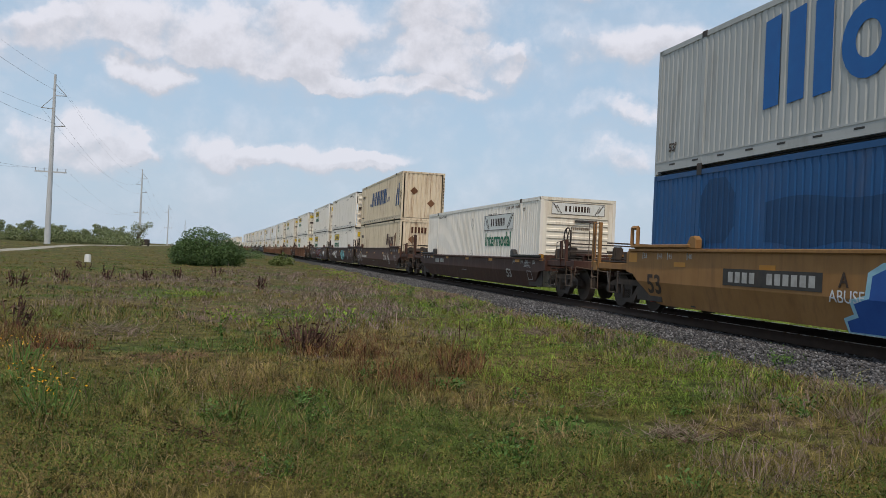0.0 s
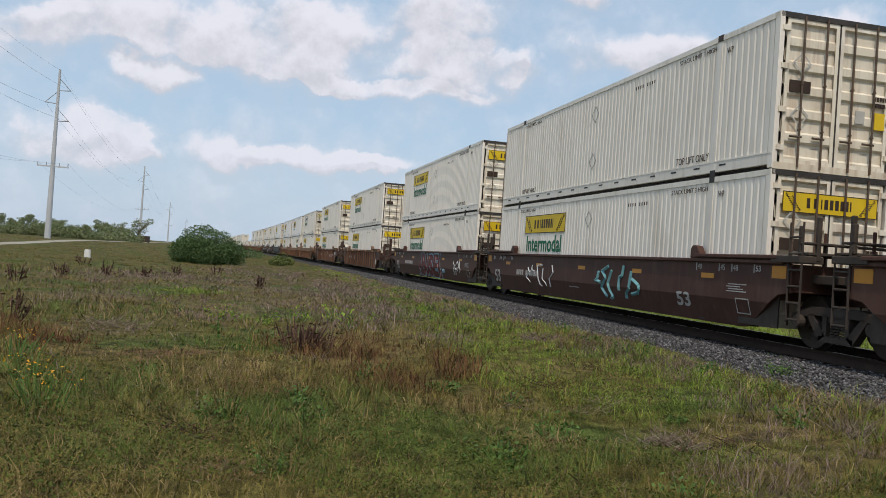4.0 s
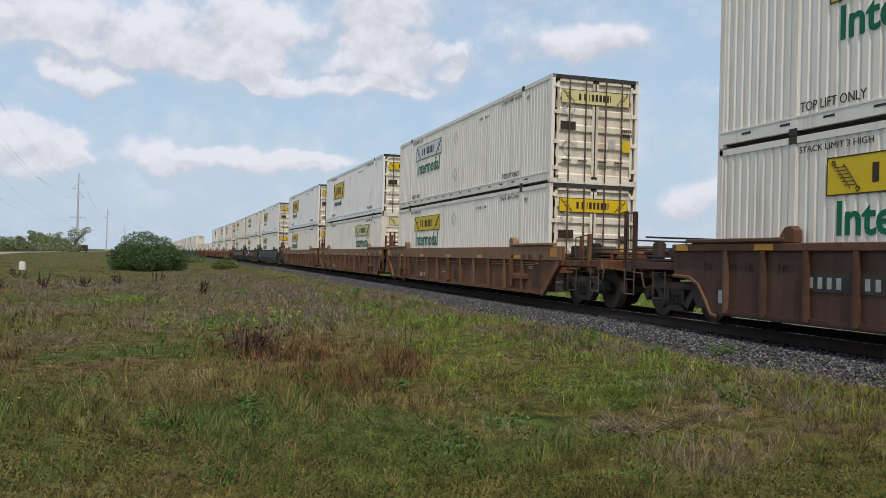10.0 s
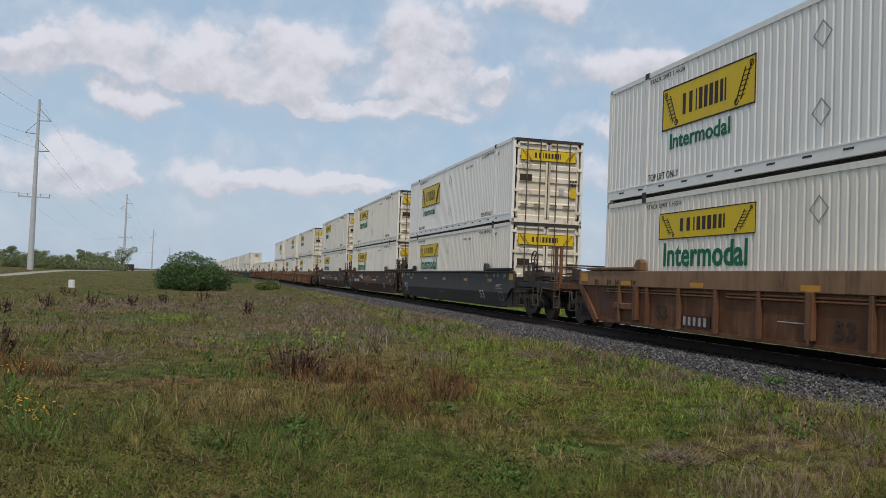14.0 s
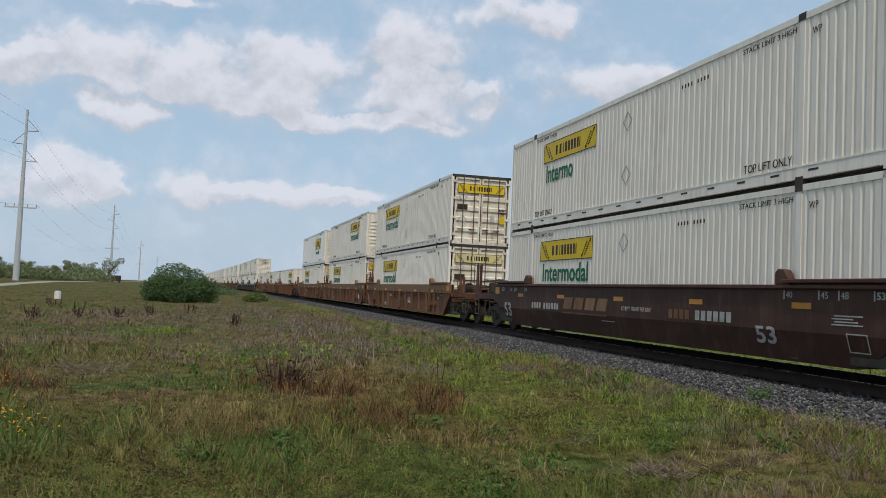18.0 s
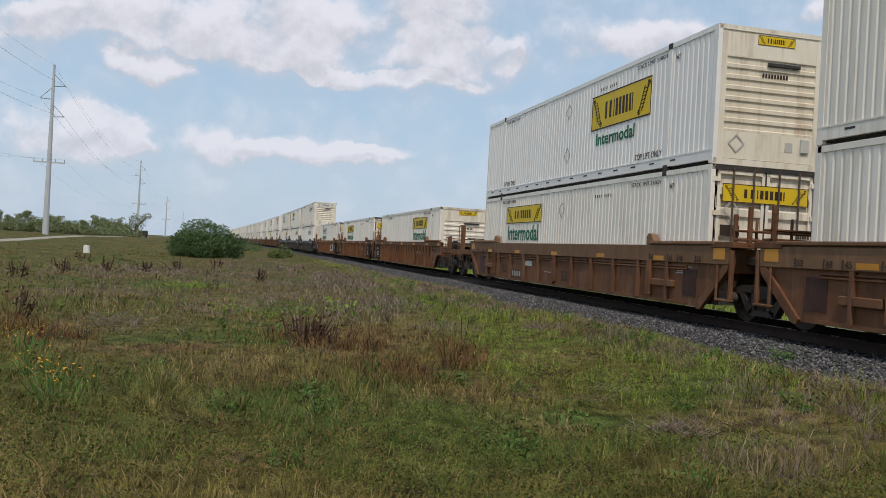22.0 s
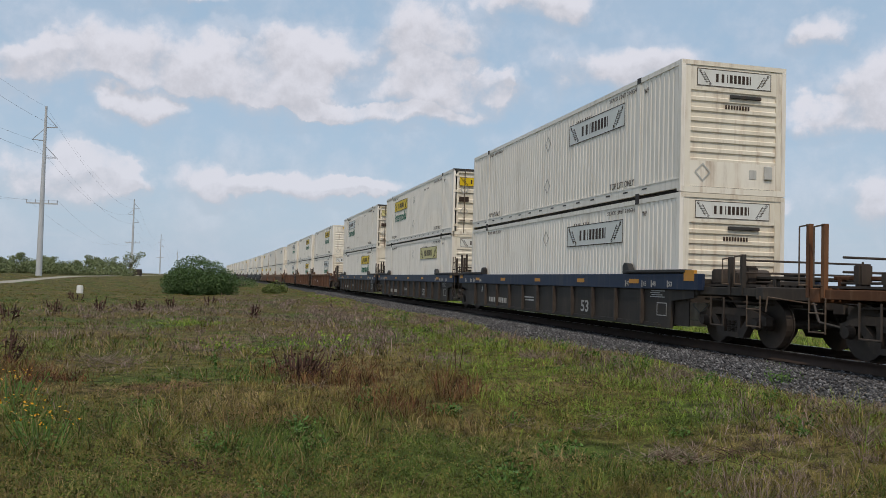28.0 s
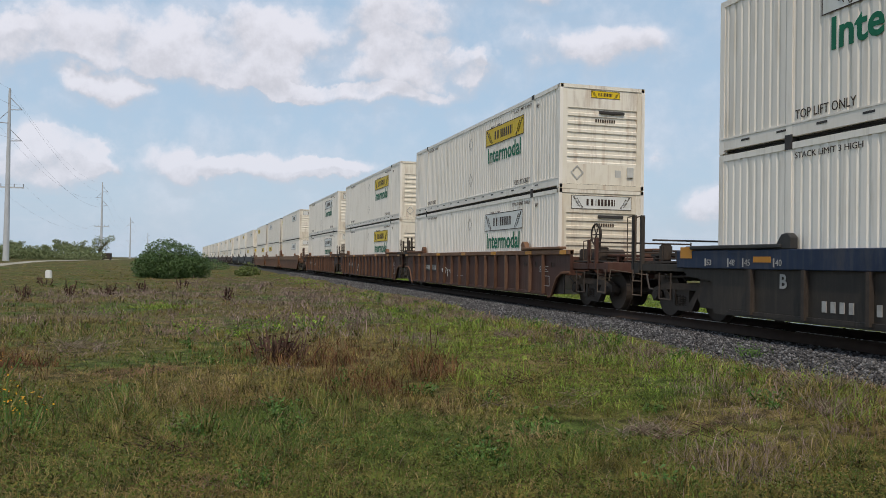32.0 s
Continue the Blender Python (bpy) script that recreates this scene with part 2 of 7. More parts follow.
M["blue"] = surface("container_blue", [(0.013, 0.064, 0.17), (0.020, 0.092, 0.235)], 0.5, scale=0.7, dirt=(0.10, 0.09, 0.10), dirt_amount=0.4)
M["red"] = surface("container_red", [(0.30, 0.05, 0.03), (0.38, 0.08, 0.05)], 0.6, dirt=GRIME, dirt_amount=0.4)
M["rail_edge"] = surface("container_edge_rail", [(0.40, 0.39, 0.36), (0.56, 0.55, 0.51)], 0.6, scale=2.0, dirt=GRIME, dirt_amount=0.6)
M["dark_steel"] = surface("dark_steel", [(0.035, 0.033, 0.032), (0.07, 0.065, 0.06)], 0.65, 0.2, scale=4.0, dirt=RUST, dirt_amount=0.4)
M["galv"] = surface("galvanised_bar", [(0.25, 0.24, 0.22), (0.42, 0.40, 0.37)], 0.5, 0.3, scale=9.0, dirt=RUST, dirt_amount=0.6, dirt_scale=6.0)
M["brown"] = surface("wagon_brown", [(0.046, 0.020, 0.015), (0.072, 0.033, 0.024), (0.095, 0.046, 0.033)], 0.62, scale=1.6, dirt=(0.135, 0.088, 0.065), dirt_amount=0.5, dirt_scale=1.6, per="object", bump=0.1, streak=0.5, streak_color=(0.110, 0.070, 0.050))
M["rust_brown"] = surface("wagon_rust_brown", [(0.095, 0.039, 0.018), (0.154, 0.067, 0.031), (0.197, 0.094, 0.046)], 0.7, scale=2.0, dirt=(0.050, 0.027, 0.020), dirt_amount=0.8, dirt_scale=1.8, per="object", bump=0.12, streak=0.6, streak_color=(0.221, 0.128, 0.071))
M["rust_light"] = surface("wagon_rust_light", [(0.153, 0.079, 0.040), (0.225, 0.126, 0.068), (0.279, 0.167, 0.097)], 0.7, scale=2.4, dirt=(0.077, 0.041, 0.026), dirt_amount=0.85, dirt_scale=2.6, per="object", bump=0.12, streak=0.5, streak_color=(0.099, 0.054, 0.032))
M["tan"] = surface("wagon_tan", [(0.215, 0.105, 0.034), (0.28, 0.145, 0.052), (0.32, 0.17, 0.066)], 0.65, scale=1.1, dirt=(0.10, 0.058, 0.034), dirt_amount=0.5, streak=0.4, streak_color=(0.13, 0.07, 0.036))
M["black"] = surface("wagon_black", [(0.022, 0.021, 0.022), (0.04, 0.038, 0.038), (0.06, 0.056, 0.054)], 0.6, scale=1.1, dirt=(0.14, 0.12, 0.10), dirt_amount=0.4, per="object")
M["navy"] = surface("wagon_navy", [(0.011, 0.020, 0.044), (0.020, 0.036, 0.076)], 0.5, scale=1.5, dirt=(0.12, 0.10, 0.08), dirt_amount=0.5, streak=0.35, streak_color=(0.10, 0.09, 0.085))
M["greybody"] = surface("wagon_grey", [(0.026, 0.022, 0.019), (0.044, 0.037, 0.031)], 0.7, scale=1.5, dirt=(0.10, 0.075, 0.055), dirt_amount=0.55, streak=0.5, streak_color=(0.075, 0.058, 0.044), spec=0.3)
M["truck"] = surface("truck_steel", [(0.034, 0.026, 0.021), (0.068, 0.053, 0.043)], 0.75, 0.0, scale=5.0, dirt=(0.13, 0.088, 0.060), dirt_amount=0.55, dirt_scale=4.0, spec=0.3)
M["wheel"] = surface("wheel_steel", [(0.034, 0.026, 0.021), (0.066, 0.050, 0.040)], 0.6, 0.2, scale=5.0, spec=0.3)
M["tread"] = surface("polished_steel", [(0.45, 0.44, 0.43), (0.6, 0.6, 0.6)], 0.28, 0.9, scale=6.0)
M["rail"] = surface("rail_steel", [(0.030, 0.019, 0.014), (0.058, 0.038, 0.028)], 0.8, 0.0, scale=4.0, spec=0.25)
M["tie"] = surface("creosoted_tie", [(0.014, 0.011, 0.009), (0.036, 0.03, 0.025)], 0.85, scale=6.0, per="object", stretch=(1, 5, 1), bump=0.3)
M["stone"] = surface("ballast_stone", [(0.020, 0.019, 0.020), (0.062, 0.060, 0.062), (0.105, 0.102, 0.104), (0.30, 0.295, 0.295)], 0.8, scale=14.0, per="island", spread=0.72, bump=0.3)
M["bed"] = surface("ballast_bed", [(0.016, 0.015, 0.015), (0.04, 0.039, 0.038), (0.08, 0.078, 0.076)], 0.9, scale=22.0, bump=0.8, bump_scale=30.0)
M["sign_yellow"] = surface("sign_yellow", [(0.62, 0.42, 0.012), (0.74, 0.52, 0.02)], 0.5, scale=1.5, dirt=(0.35, 0.27, 0.12), dirt_amount=0.4, per="object")
M["sign_white"] = surface("sign_white", [(0.62, 0.62, 0.58), (0.70, 0.70, 0.66)], 0.5, scale=1.5, dirt=(0.35, 0.32, 0.2), dirt_amount=0.4)
M["sign_cream"] = surface("sign_cream", [(0.60, 0.52, 0.20), (0.66, 0.60, 0.32)], 0.5, scale=1.5, dirt=(0.5, 0.48, 0.4), dirt_amount=0.5)
M["ink"] = surface("dark_ink", [(0.035, 0.022, 0.016), (0.06, 0.04, 0.03)], 0.6)
M["green_ink"] = surface("green_ink", [(0.004, 0.11, 0.055), (0.006, 0.16, 0.08)], 0.55)
M["white_ink"] = surface("white_ink", [(0.26, 0.25, 0.23), (0.46, 0.45, 0.43)], 0.6, scale=6.0)
M["blue_ink"] = surface("blue_ink", [(0.008, 0.045, 0.13), (0.012, 0.065, 0.19)], 0.6)
M["sea_ink"] = surface("bright_blue_ink", [(0.015, 0.10, 0.32), (0.02, 0.13, 0.38)], 0.55)
M["brown_ink"] = surface("brown_ink", [(0.06, 0.022, 0.012), (0.09, 0.035, 0.02)], 0.6)
M["amber"] = surface("reflector_amber", [(0.45, 0.19, 0.025), (0.58, 0.27, 0.04)], 0.4, scale=4.0, per="object")
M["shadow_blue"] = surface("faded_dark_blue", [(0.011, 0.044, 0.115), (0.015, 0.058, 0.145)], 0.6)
M["spray_maroon"] = surface("spray_maroon", [(0.060, 0.020, 0.016), (0.105, 0.022, 0.020), (0.135, 0.028, 0.026)], 0.6, scale=1.2, dirt=(0.06, 0.035, 0.025), dirt_amount=0.5)
M["spray_pink"] = surface("spray_pink", [(0.48, 0.22, 0.20), (0.56, 0.28, 0.25)], 0.6)
M["spray_sky"] = surface("spray_sky", [(0.22, 0.42, 0.52), (0.34, 0.54, 0.62)], 0.6)
M["spray_white"] = surface("spray_white", [(0.55, 0.56, 0.56), (0.65, 0.66, 0.66)], 0.6)
M["spray_blue"] = surface("spray_blue", [(0.02, 0.07, 0.26), (0.03, 0.10, 0.34)], 0.6)
M["spray_teal"] = surface("spray_teal", [(0.12, 0.30, 0.33), (0.2, 0.4, 0.42)], 0.6)
M["pole"] = surface("galvanised_pole", [(0.42, 0.43, 0.44), (0.52, 0.53, 0.54)], 0.6, 0.0, scale=0.6)
M["wire"] = surface("wire", [(0.20, 0.20, 0.21), (0.26, 0.26, 0.27)], 0.6, 0.0)
M["insulator"] = surface("insulator", [(0.26, 0.27, 0.29), (0.36, 0.37, 0.39)], 0.5)
M["bark"] = surface("bark", [(0.07, 0.05, 0.035), (0.14, 0.11, 0.08)], 0.9, scale=8.0, bump=0.5)
M["leaf"] = surface("bush_leaf", [(0.032, 0.060, 0.020), (0.072, 0.125, 0.040), (0.135, 0.205, 0.072)], 0.5, scale=1.0, per="island", spread=0.8)
M["tree_leaf"] = surface("tree_leaf", [(0.080, 0.105, 0.044), (0.145, 0.175, 0.075), (0.25, 0.28, 0.135)], 0.65, scale=0.5, per="island", spread=0.8)
M["shrub_leaf"] = surface("shrub_leaf", [(0.072, 0.098, 0.028), (0.125, 0.158, 0.046), (0.185, 0.215, 0.072)], 0.6, scale=2.0, per="island", spread=0.8)
M["weed_leaf"] = surface("weed_leaf", [(0.038, 0.083, 0.017), (0.072, 0.140, 0.028), (0.120, 0.201, 0.048)], 0.6, scale=4.0, per="island", spread=0.8)
M["dry_dark"] = surface("dry_dark_stalk", [(0.042, 0.022, 0.017), (0.078, 0.042, 0.031), (0.12, 0.068, 0.05)], 0.8, scale=5.0, per="island")
M["dry_grey"] = surface("dry_grey_stalk", [(0.133, 0.098, 0.072), (0.195, 0.151, 0.113), (0.257, 0.208, 0.158)], 0.85, scale=5.0, per="island")
M["petal"] = surface("orange_petal", [(0.55, 0.24, 0.01), (0.68, 0.36, 0.015)], 0.6, per="island")
M["gravel"] = surface("pale_gravel", [(0.27, 0.245, 0.20), (0.36, 0.33, 0.28)], 0.9, scale=3.0, dirt=(0.15, 0.145, 0.07), dirt_amount=0.8, dirt_scale=0.25)
M["post_white"] = surface("post_white", [(0.62, 0.62, 0.6), (0.7, 0.7, 0.68)], 0.6)


def grass_like(name, palettes, island=0.35, rough=0.6):
    """Colours of the vegetation: broad patches over the field picked by noise in world space, mixed blade by blade."""
    m = bpy.data.materials.new(name)
    m.use_nodes = True
    t = m.node_tree
    t.nodes.clear()
    add, put, calc = nodes_of(t)
    geo = add("ShaderNodeNewGeometry")
    pos = geo.outputs["Position"]
    col = None
    for i, (a, b, scale, lo, hi) in enumerate(palettes):
        n = add("ShaderNodeTexNoise")
        sh = add("ShaderNodeVectorMath", operation="ADD")
        put(sh, 0, pos), put(sh, 1, (17.3 * i, 5.1 * i, 3.0 * i))
        put(n, "Vector", sh.outputs[0]), put(n, "Scale", scale), put(n, "Detail", 4.0)
        mr = add("ShaderNodeMapRange", interpolation_type="SMOOTHSTEP")
        f = calc("ADD", n.outputs[0], calc("MULTIPLY", calc("SUBTRACT", geo.outputs["Random Per Island"], 0.5), island))
        put(mr, "Value", f), put(mr, "From Min", lo), put(mr, "From Max", hi)
        inner = add("ShaderNodeMix", data_type="RGBA")
        put(inner, 0, geo.outputs["Random Per Island"]), put(inner, 6, (*a, 1)), put(inner, 7, (*b, 1))
        if col is None:
            col = inner.outputs[2]
        else:
            mix = add("ShaderNodeMix", data_type="RGBA")
            put(mix, 0, mr.outputs[0]), put(mix, 6, col), put(mix, 7, inner.outputs[2])
            col = mix.outputs[2]
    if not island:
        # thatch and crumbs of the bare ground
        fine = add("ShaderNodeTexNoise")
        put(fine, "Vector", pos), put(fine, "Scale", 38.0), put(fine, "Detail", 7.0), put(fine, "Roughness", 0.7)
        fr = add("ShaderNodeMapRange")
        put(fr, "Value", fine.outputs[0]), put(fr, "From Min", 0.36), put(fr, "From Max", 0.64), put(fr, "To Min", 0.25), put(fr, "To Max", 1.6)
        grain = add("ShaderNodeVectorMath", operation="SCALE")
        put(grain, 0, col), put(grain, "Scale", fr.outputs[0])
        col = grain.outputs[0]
    # single clumps stand out lighter or darker; shade between tufts is put into this tone
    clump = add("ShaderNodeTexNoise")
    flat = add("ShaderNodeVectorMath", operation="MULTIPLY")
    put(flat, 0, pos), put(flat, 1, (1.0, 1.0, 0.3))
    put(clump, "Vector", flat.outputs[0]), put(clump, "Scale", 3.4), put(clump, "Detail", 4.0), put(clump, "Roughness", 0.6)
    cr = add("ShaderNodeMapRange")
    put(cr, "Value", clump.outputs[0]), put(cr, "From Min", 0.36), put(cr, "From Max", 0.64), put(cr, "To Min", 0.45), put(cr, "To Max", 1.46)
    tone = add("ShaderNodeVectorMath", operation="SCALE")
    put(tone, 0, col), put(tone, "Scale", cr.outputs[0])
    b = add("ShaderNodeBsdfPrincipled")
    put(b, "Base Color", tone.outputs[0]), put(b, "Roughness", rough), put(b, "Specular IOR Level", 0.08)
    if island:
        # blades are fine and curved: their light evens out towards that of the sward
        half = add("ShaderNodeVectorMath", operation="MULTIPLY_ADD")
        put(half, 0, geo.outputs["Normal"]), put(half, 1, (0.55, 0.55, 0.55)), put(half, 2, (0, -0.1, 0.6))
        unit = add("ShaderNodeVectorMath", operation="NORMALIZE")
        put(unit, 0, half.outputs[0])
        put(b, "Normal", unit.outputs[0])
    out = add("ShaderNodeOutputMaterial")
    t.links.new(b.outputs[0], out.inputs[0])
    return m


M["panel_black"] = surface("panel_black", [(0.008, 0.008, 0.009), (0.016, 0.015, 0.015)], 0.8, scale=3.0, dirt=(0.07, 0.045, 0.03), dirt_amount=0.5, spec=0.2)
M["rust_mid"] = surface("wagon_rust_mid", [(0.104, 0.049, 0.027), (0.156, 0.079, 0.045), (0.199, 0.111, 0.065)], 0.7, scale=2.2, dirt=(0.057, 0.031, 0.021), dirt_amount=0.85, dirt_scale=2.4, per="object", bump=0.12, streak=0.5, streak_color=(0.081, 0.043, 0.026))
M["rust_edge"] = surface("wagon_rust_edge", [(0.085, 0.042, 0.026), (0.125, 0.066, 0.042), (0.165, 0.094, 0.062)], 0.7, scale=3.0, dirt=(0.05, 0.03, 0.022), dirt_amount=0.7, dirt_scale=2.4, per="object")
M["cream_end"] = surface("container_cream_end", [(0.60, 0.47, 0.31), (0.69, 0.57, 0.41), (0.74, 0.63, 0.47)], 0.6, scale=1.2, dirt=(0.17, 0.065, 0.03), dirt_amount=0.85, dirt_scale=2.0, streak=0.85, streak_color=(0.26, 0.125, 0.06), streak_scale=5.0)
M["lock_steel"] = surface("lock_bar_steel", [(0.07, 0.05, 0.036), (0.16, 0.12, 0.09)], 0.6, 0.2, scale=9.0, dirt=RUST, dirt_amount=0.7, dirt_scale=6.0)
GREEN = [((0.098, 0.086, 0.020), (0.170, 0.140, 0.037), 0.5, 0, 1), ((0.138, 0.112, 0.032), (0.232, 0.180, 0.062), 0.35, 0.50, 0.62),
         ((0.056, 0.090, 0.016), (0.104, 0.148, 0.029), 0.42, 0.50, 0.62), ((0.135, 0.082, 0.036), (0.20, 0.125, 0.058), 0.45, 0.62, 0.72)]
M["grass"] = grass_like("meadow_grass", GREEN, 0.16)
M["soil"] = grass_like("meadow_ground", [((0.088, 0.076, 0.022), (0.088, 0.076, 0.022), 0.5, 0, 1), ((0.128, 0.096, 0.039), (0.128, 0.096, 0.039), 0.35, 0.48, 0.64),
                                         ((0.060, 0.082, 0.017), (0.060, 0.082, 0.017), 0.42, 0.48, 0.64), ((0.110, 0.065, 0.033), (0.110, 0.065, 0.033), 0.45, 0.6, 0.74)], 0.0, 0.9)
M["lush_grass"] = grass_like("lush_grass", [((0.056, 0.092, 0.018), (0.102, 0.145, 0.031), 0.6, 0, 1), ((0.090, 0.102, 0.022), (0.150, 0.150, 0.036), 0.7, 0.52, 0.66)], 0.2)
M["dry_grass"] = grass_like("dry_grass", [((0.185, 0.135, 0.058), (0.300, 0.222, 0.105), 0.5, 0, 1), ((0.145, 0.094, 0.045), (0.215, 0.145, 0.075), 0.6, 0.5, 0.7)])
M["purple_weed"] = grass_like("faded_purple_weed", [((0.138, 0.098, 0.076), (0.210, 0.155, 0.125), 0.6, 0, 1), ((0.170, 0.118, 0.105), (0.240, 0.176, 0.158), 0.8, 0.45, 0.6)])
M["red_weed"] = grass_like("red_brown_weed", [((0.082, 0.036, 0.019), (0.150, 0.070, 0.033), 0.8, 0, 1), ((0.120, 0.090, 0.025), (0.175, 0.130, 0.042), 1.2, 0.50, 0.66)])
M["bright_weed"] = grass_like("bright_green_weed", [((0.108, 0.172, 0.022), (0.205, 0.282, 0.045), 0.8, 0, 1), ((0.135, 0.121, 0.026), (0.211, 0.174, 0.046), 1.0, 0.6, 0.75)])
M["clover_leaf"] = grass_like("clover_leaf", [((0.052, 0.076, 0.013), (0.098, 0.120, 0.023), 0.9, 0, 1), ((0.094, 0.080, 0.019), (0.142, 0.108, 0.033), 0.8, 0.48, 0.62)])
# ---- helpers for meshes ----
def box(bm, x0, x1, y0, y1, z0, z1):
    v = [bm.verts.new(p) for p in ((x0, y0, z0), (x1, y0, z0), (x1, y1, z0), (x0, y1, z0), (x0, y0, z1), (x1, y0, z1), (x1, y1, z1), (x0, y1, z1))]
    for f in ((0, 3, 2, 1), (4, 5, 6, 7), (0, 1, 5, 4), (1, 2, 6, 5), (2, 3, 7, 6), (3, 0, 4, 7)):
        bm.faces.new([v[i] for i in f])


def boxes(*dims):
    bm = bmesh.new()
    for d in dims:
        box(bm, *d)
    return bm


def bevelled(bm, width=0.01, segments=1):
    bmesh.ops.bevel(bm, geom=list(bm.edges), offset=width, segments=segments, affect="EDGES")
    return bm


def prism(bm, outline, y0, y1):
    """A plate in the xz plane, from its outline, between y0 and y1."""
    a = [bm.verts.new((x, y0, z)) for x, z in outline]
    b = [bm.verts.new((x, y1, z)) for x, z in outline]
    n = len(outline)
    bm.faces.new(a), bm.faces.new(list(reversed(b)))
    for i in range(n):
        bm.faces.new((a[(i + 1) % n], a[i], b[i], b[(i + 1) % n]))
    bmesh.ops.recalc_face_normals(bm, faces=list(bm.faces))


def bar(bm, p, q, r, sides=8):
    """A round bar from p to q."""
    p, q = Vector(p), Vector(q)
    m = Matrix.Translation((p + q) / 2) @ (q - p).to_track_quat("Z", "Y").to_matrix().to_4x4()
    bmesh.ops.create_cone(bm, cap_ends=True, segments=sides, radius1=r, radius2=r, depth=(q - p).length, matrix=m)


def bars(r, *pairs, sides=8):
    bm = bmesh.new()
    for p, q in pairs:
        bar(bm, p, q, r, sides)
    return bm


def mesh_of(name, bm, material):
    me = bpy.data.meshes.new(name)
    bm.to_mesh(me)
    bm.free()
    me.materials.append(M[material])
    return me


def part(name, bm, material, parent, label=""):
    ob = new(name, bm if isinstance(bm, bpy.types.Mesh) else mesh_of(name, bm, material))
    ob.parent = parent
    return tagged(ob, label, kind="stuff" if name in JOINED else "")


JOINED = {"rail_slots", "code_stencil", "sign_print", "sign_scroll", "lettering", "spring_nest", "stem_clump", "number_stencil", "data_stencil", "stencil_bar", "block_print", "scribble"}


def soup(name, verts, faces, material, kind="", label="", category=""):
    """One mesh from arrays of points and of equal-sided faces."""
    me = bpy.data.meshes.new(name)
    verts, faces = np.asarray(verts, np.float32), np.asarray(faces, np.int32)
    me.vertices.add(len(verts)), me.loops.add(faces.size), me.polygons.add(len(faces))
    me.vertices.foreach_set("co", verts.ravel())
    me.loops.foreach_set("vertex_index", faces.ravel())
    me.polygons.foreach_set("loop_start", np.arange(0, faces.size, faces.shape[1], dtype=np.int32))
    me.update(calc_edges=True)
    me.materials.append(M[material])
    return tagged(new(name, me), label, category, kind=kind)


# ---- the line of the track ----
START, HEADING, BEND = np.array([6.383, 13.40]), 13.45, 0.9  # the near face of the containers; degrees left of north; degrees more per 100 m
RAIL = 0.50
STEP = np.arange(-520.0, 1100.0, 1.0)
_h = np.radians(HEADING + BEND * np.clip(STEP, 0, 260) / 100)
_dx, _dy = -np.sin(_h), np.cos(_h)
LINE_X = np.concatenate([[0], np.cumsum((_dx[1:] + _dx[:-1]) / 2)])
LINE_Y = np.concatenate([[0], np.cumsum((_dy[1:] + _dy[:-1]) / 2)])
LINE_X += START[0] - np.interp(0, STEP, LINE_X)
LINE_Y += START[1] - np.interp(0, STEP, LINE_Y)


def on_line(s, off=0.0):
    """The place s metres along the track and off metres to the right of its middle, and the heading there (radians left of north)."""
    h = np.interp(s, STEP, _h)
    off = off + 1.30
    return np.interp(s, STEP, LINE_X) + off * np.cos(h), np.interp(s, STEP, LINE_Y) + off * np.sin(h), h


def from_line(x, y):
    """Metres to the right of the track's middle, near enough for the land."""
    h = math.radians(HEADING)
    along = -(x - START[0]) * math.sin(h) + (y - START[1]) * math.cos(h)
    s = np.clip(along, -500, 1000)
    px, py, hh = on_line(s)
    return (x - px) * np.cos(hh) + (y - py) * np.sin(hh), along


def ground_height(x, y):
    x, y = np.asarray(x, float), np.asarray(y, float)
    off, _ = from_line(x, y)
    r = np.hypot(x, y)
    bank = np.clip(1 - (np.abs(off) - 2.6) / 2.4, 0, 1)
    z = 0.16 * bank * bank * (3 - 2 * bank)
    rise = np.clip((r - 70) / 80, 0, 1) * np.clip((-off - 8) / 20, 0, 1)
    z = z + 0.8 * rise * rise * (3 - 2 * rise)
    near = np.clip(1 - r / 160, 0, 1)
    z = z + near * (0.07 * np.sin(x * 0.45 + 1.3) * np.cos(y * 0.38) + 0.04 * np.sin(x * 1.3 + y * 0.9))
    return z


def sheet(name, xs, ys, material, label, category):
    gx, gy = np.meshgrid(xs, ys)
    z = ground_height(gx, gy)
    v = np.stack([gx, gy, z], -1).reshape(-1, 3)
    n, m = len(xs), len(ys)
    i = (np.arange(m - 1)[:, None] * n + np.arange(n - 1)[None]).ravel()
    return soup(name, v, np.stack([i, i + 1, i + n + 1, i + n], -1), material, "structure", label, category)


def spaced(lo, hi, fine, ratio=1.12, edge=4200):
    a = list(np.arange(lo, hi, fine))
    d = fine
    while a[-1] < edge:
        d *= ratio
        a.append(a[-1] + d)
    d = fine
    while a[0] > -edge:
        d *= ratio
        a.insert(0, a[0] - d)
    return np.array(a)


ground = sheet("ground", spaced(-40, 30, 0.6, 1.05), spaced(-4, 70, 0.6, 1.05), "soil", "uneven meadow ground of grass and dry weeds along the railway", "ground")


# ---- track ----
def strip(name, s0, s1, ds, section, material, parent=None):
    """A body of one cross section (off, z) swept along the track."""
    ss = np.arange(s0, s1 + ds, ds)
    rows = []
    for o, z in section:
        x, y, _ = on_line(ss, o)
        rows.append(np.stack([x, y, np.full_like(x, z)], -1))
    v = np.stack(rows, 1)
    k, n = len(section), len(ss)
    f = []
    for j in range(k - 1):
        i = np.arange(n - 1) * k + j
        f.append(np.stack([i, i + 1, i + k + 1, i + k], -1))
    ob = soup(name, v.reshape(-1, 3), np.concatenate(f), material)
    ob.parent = parent
    return ob


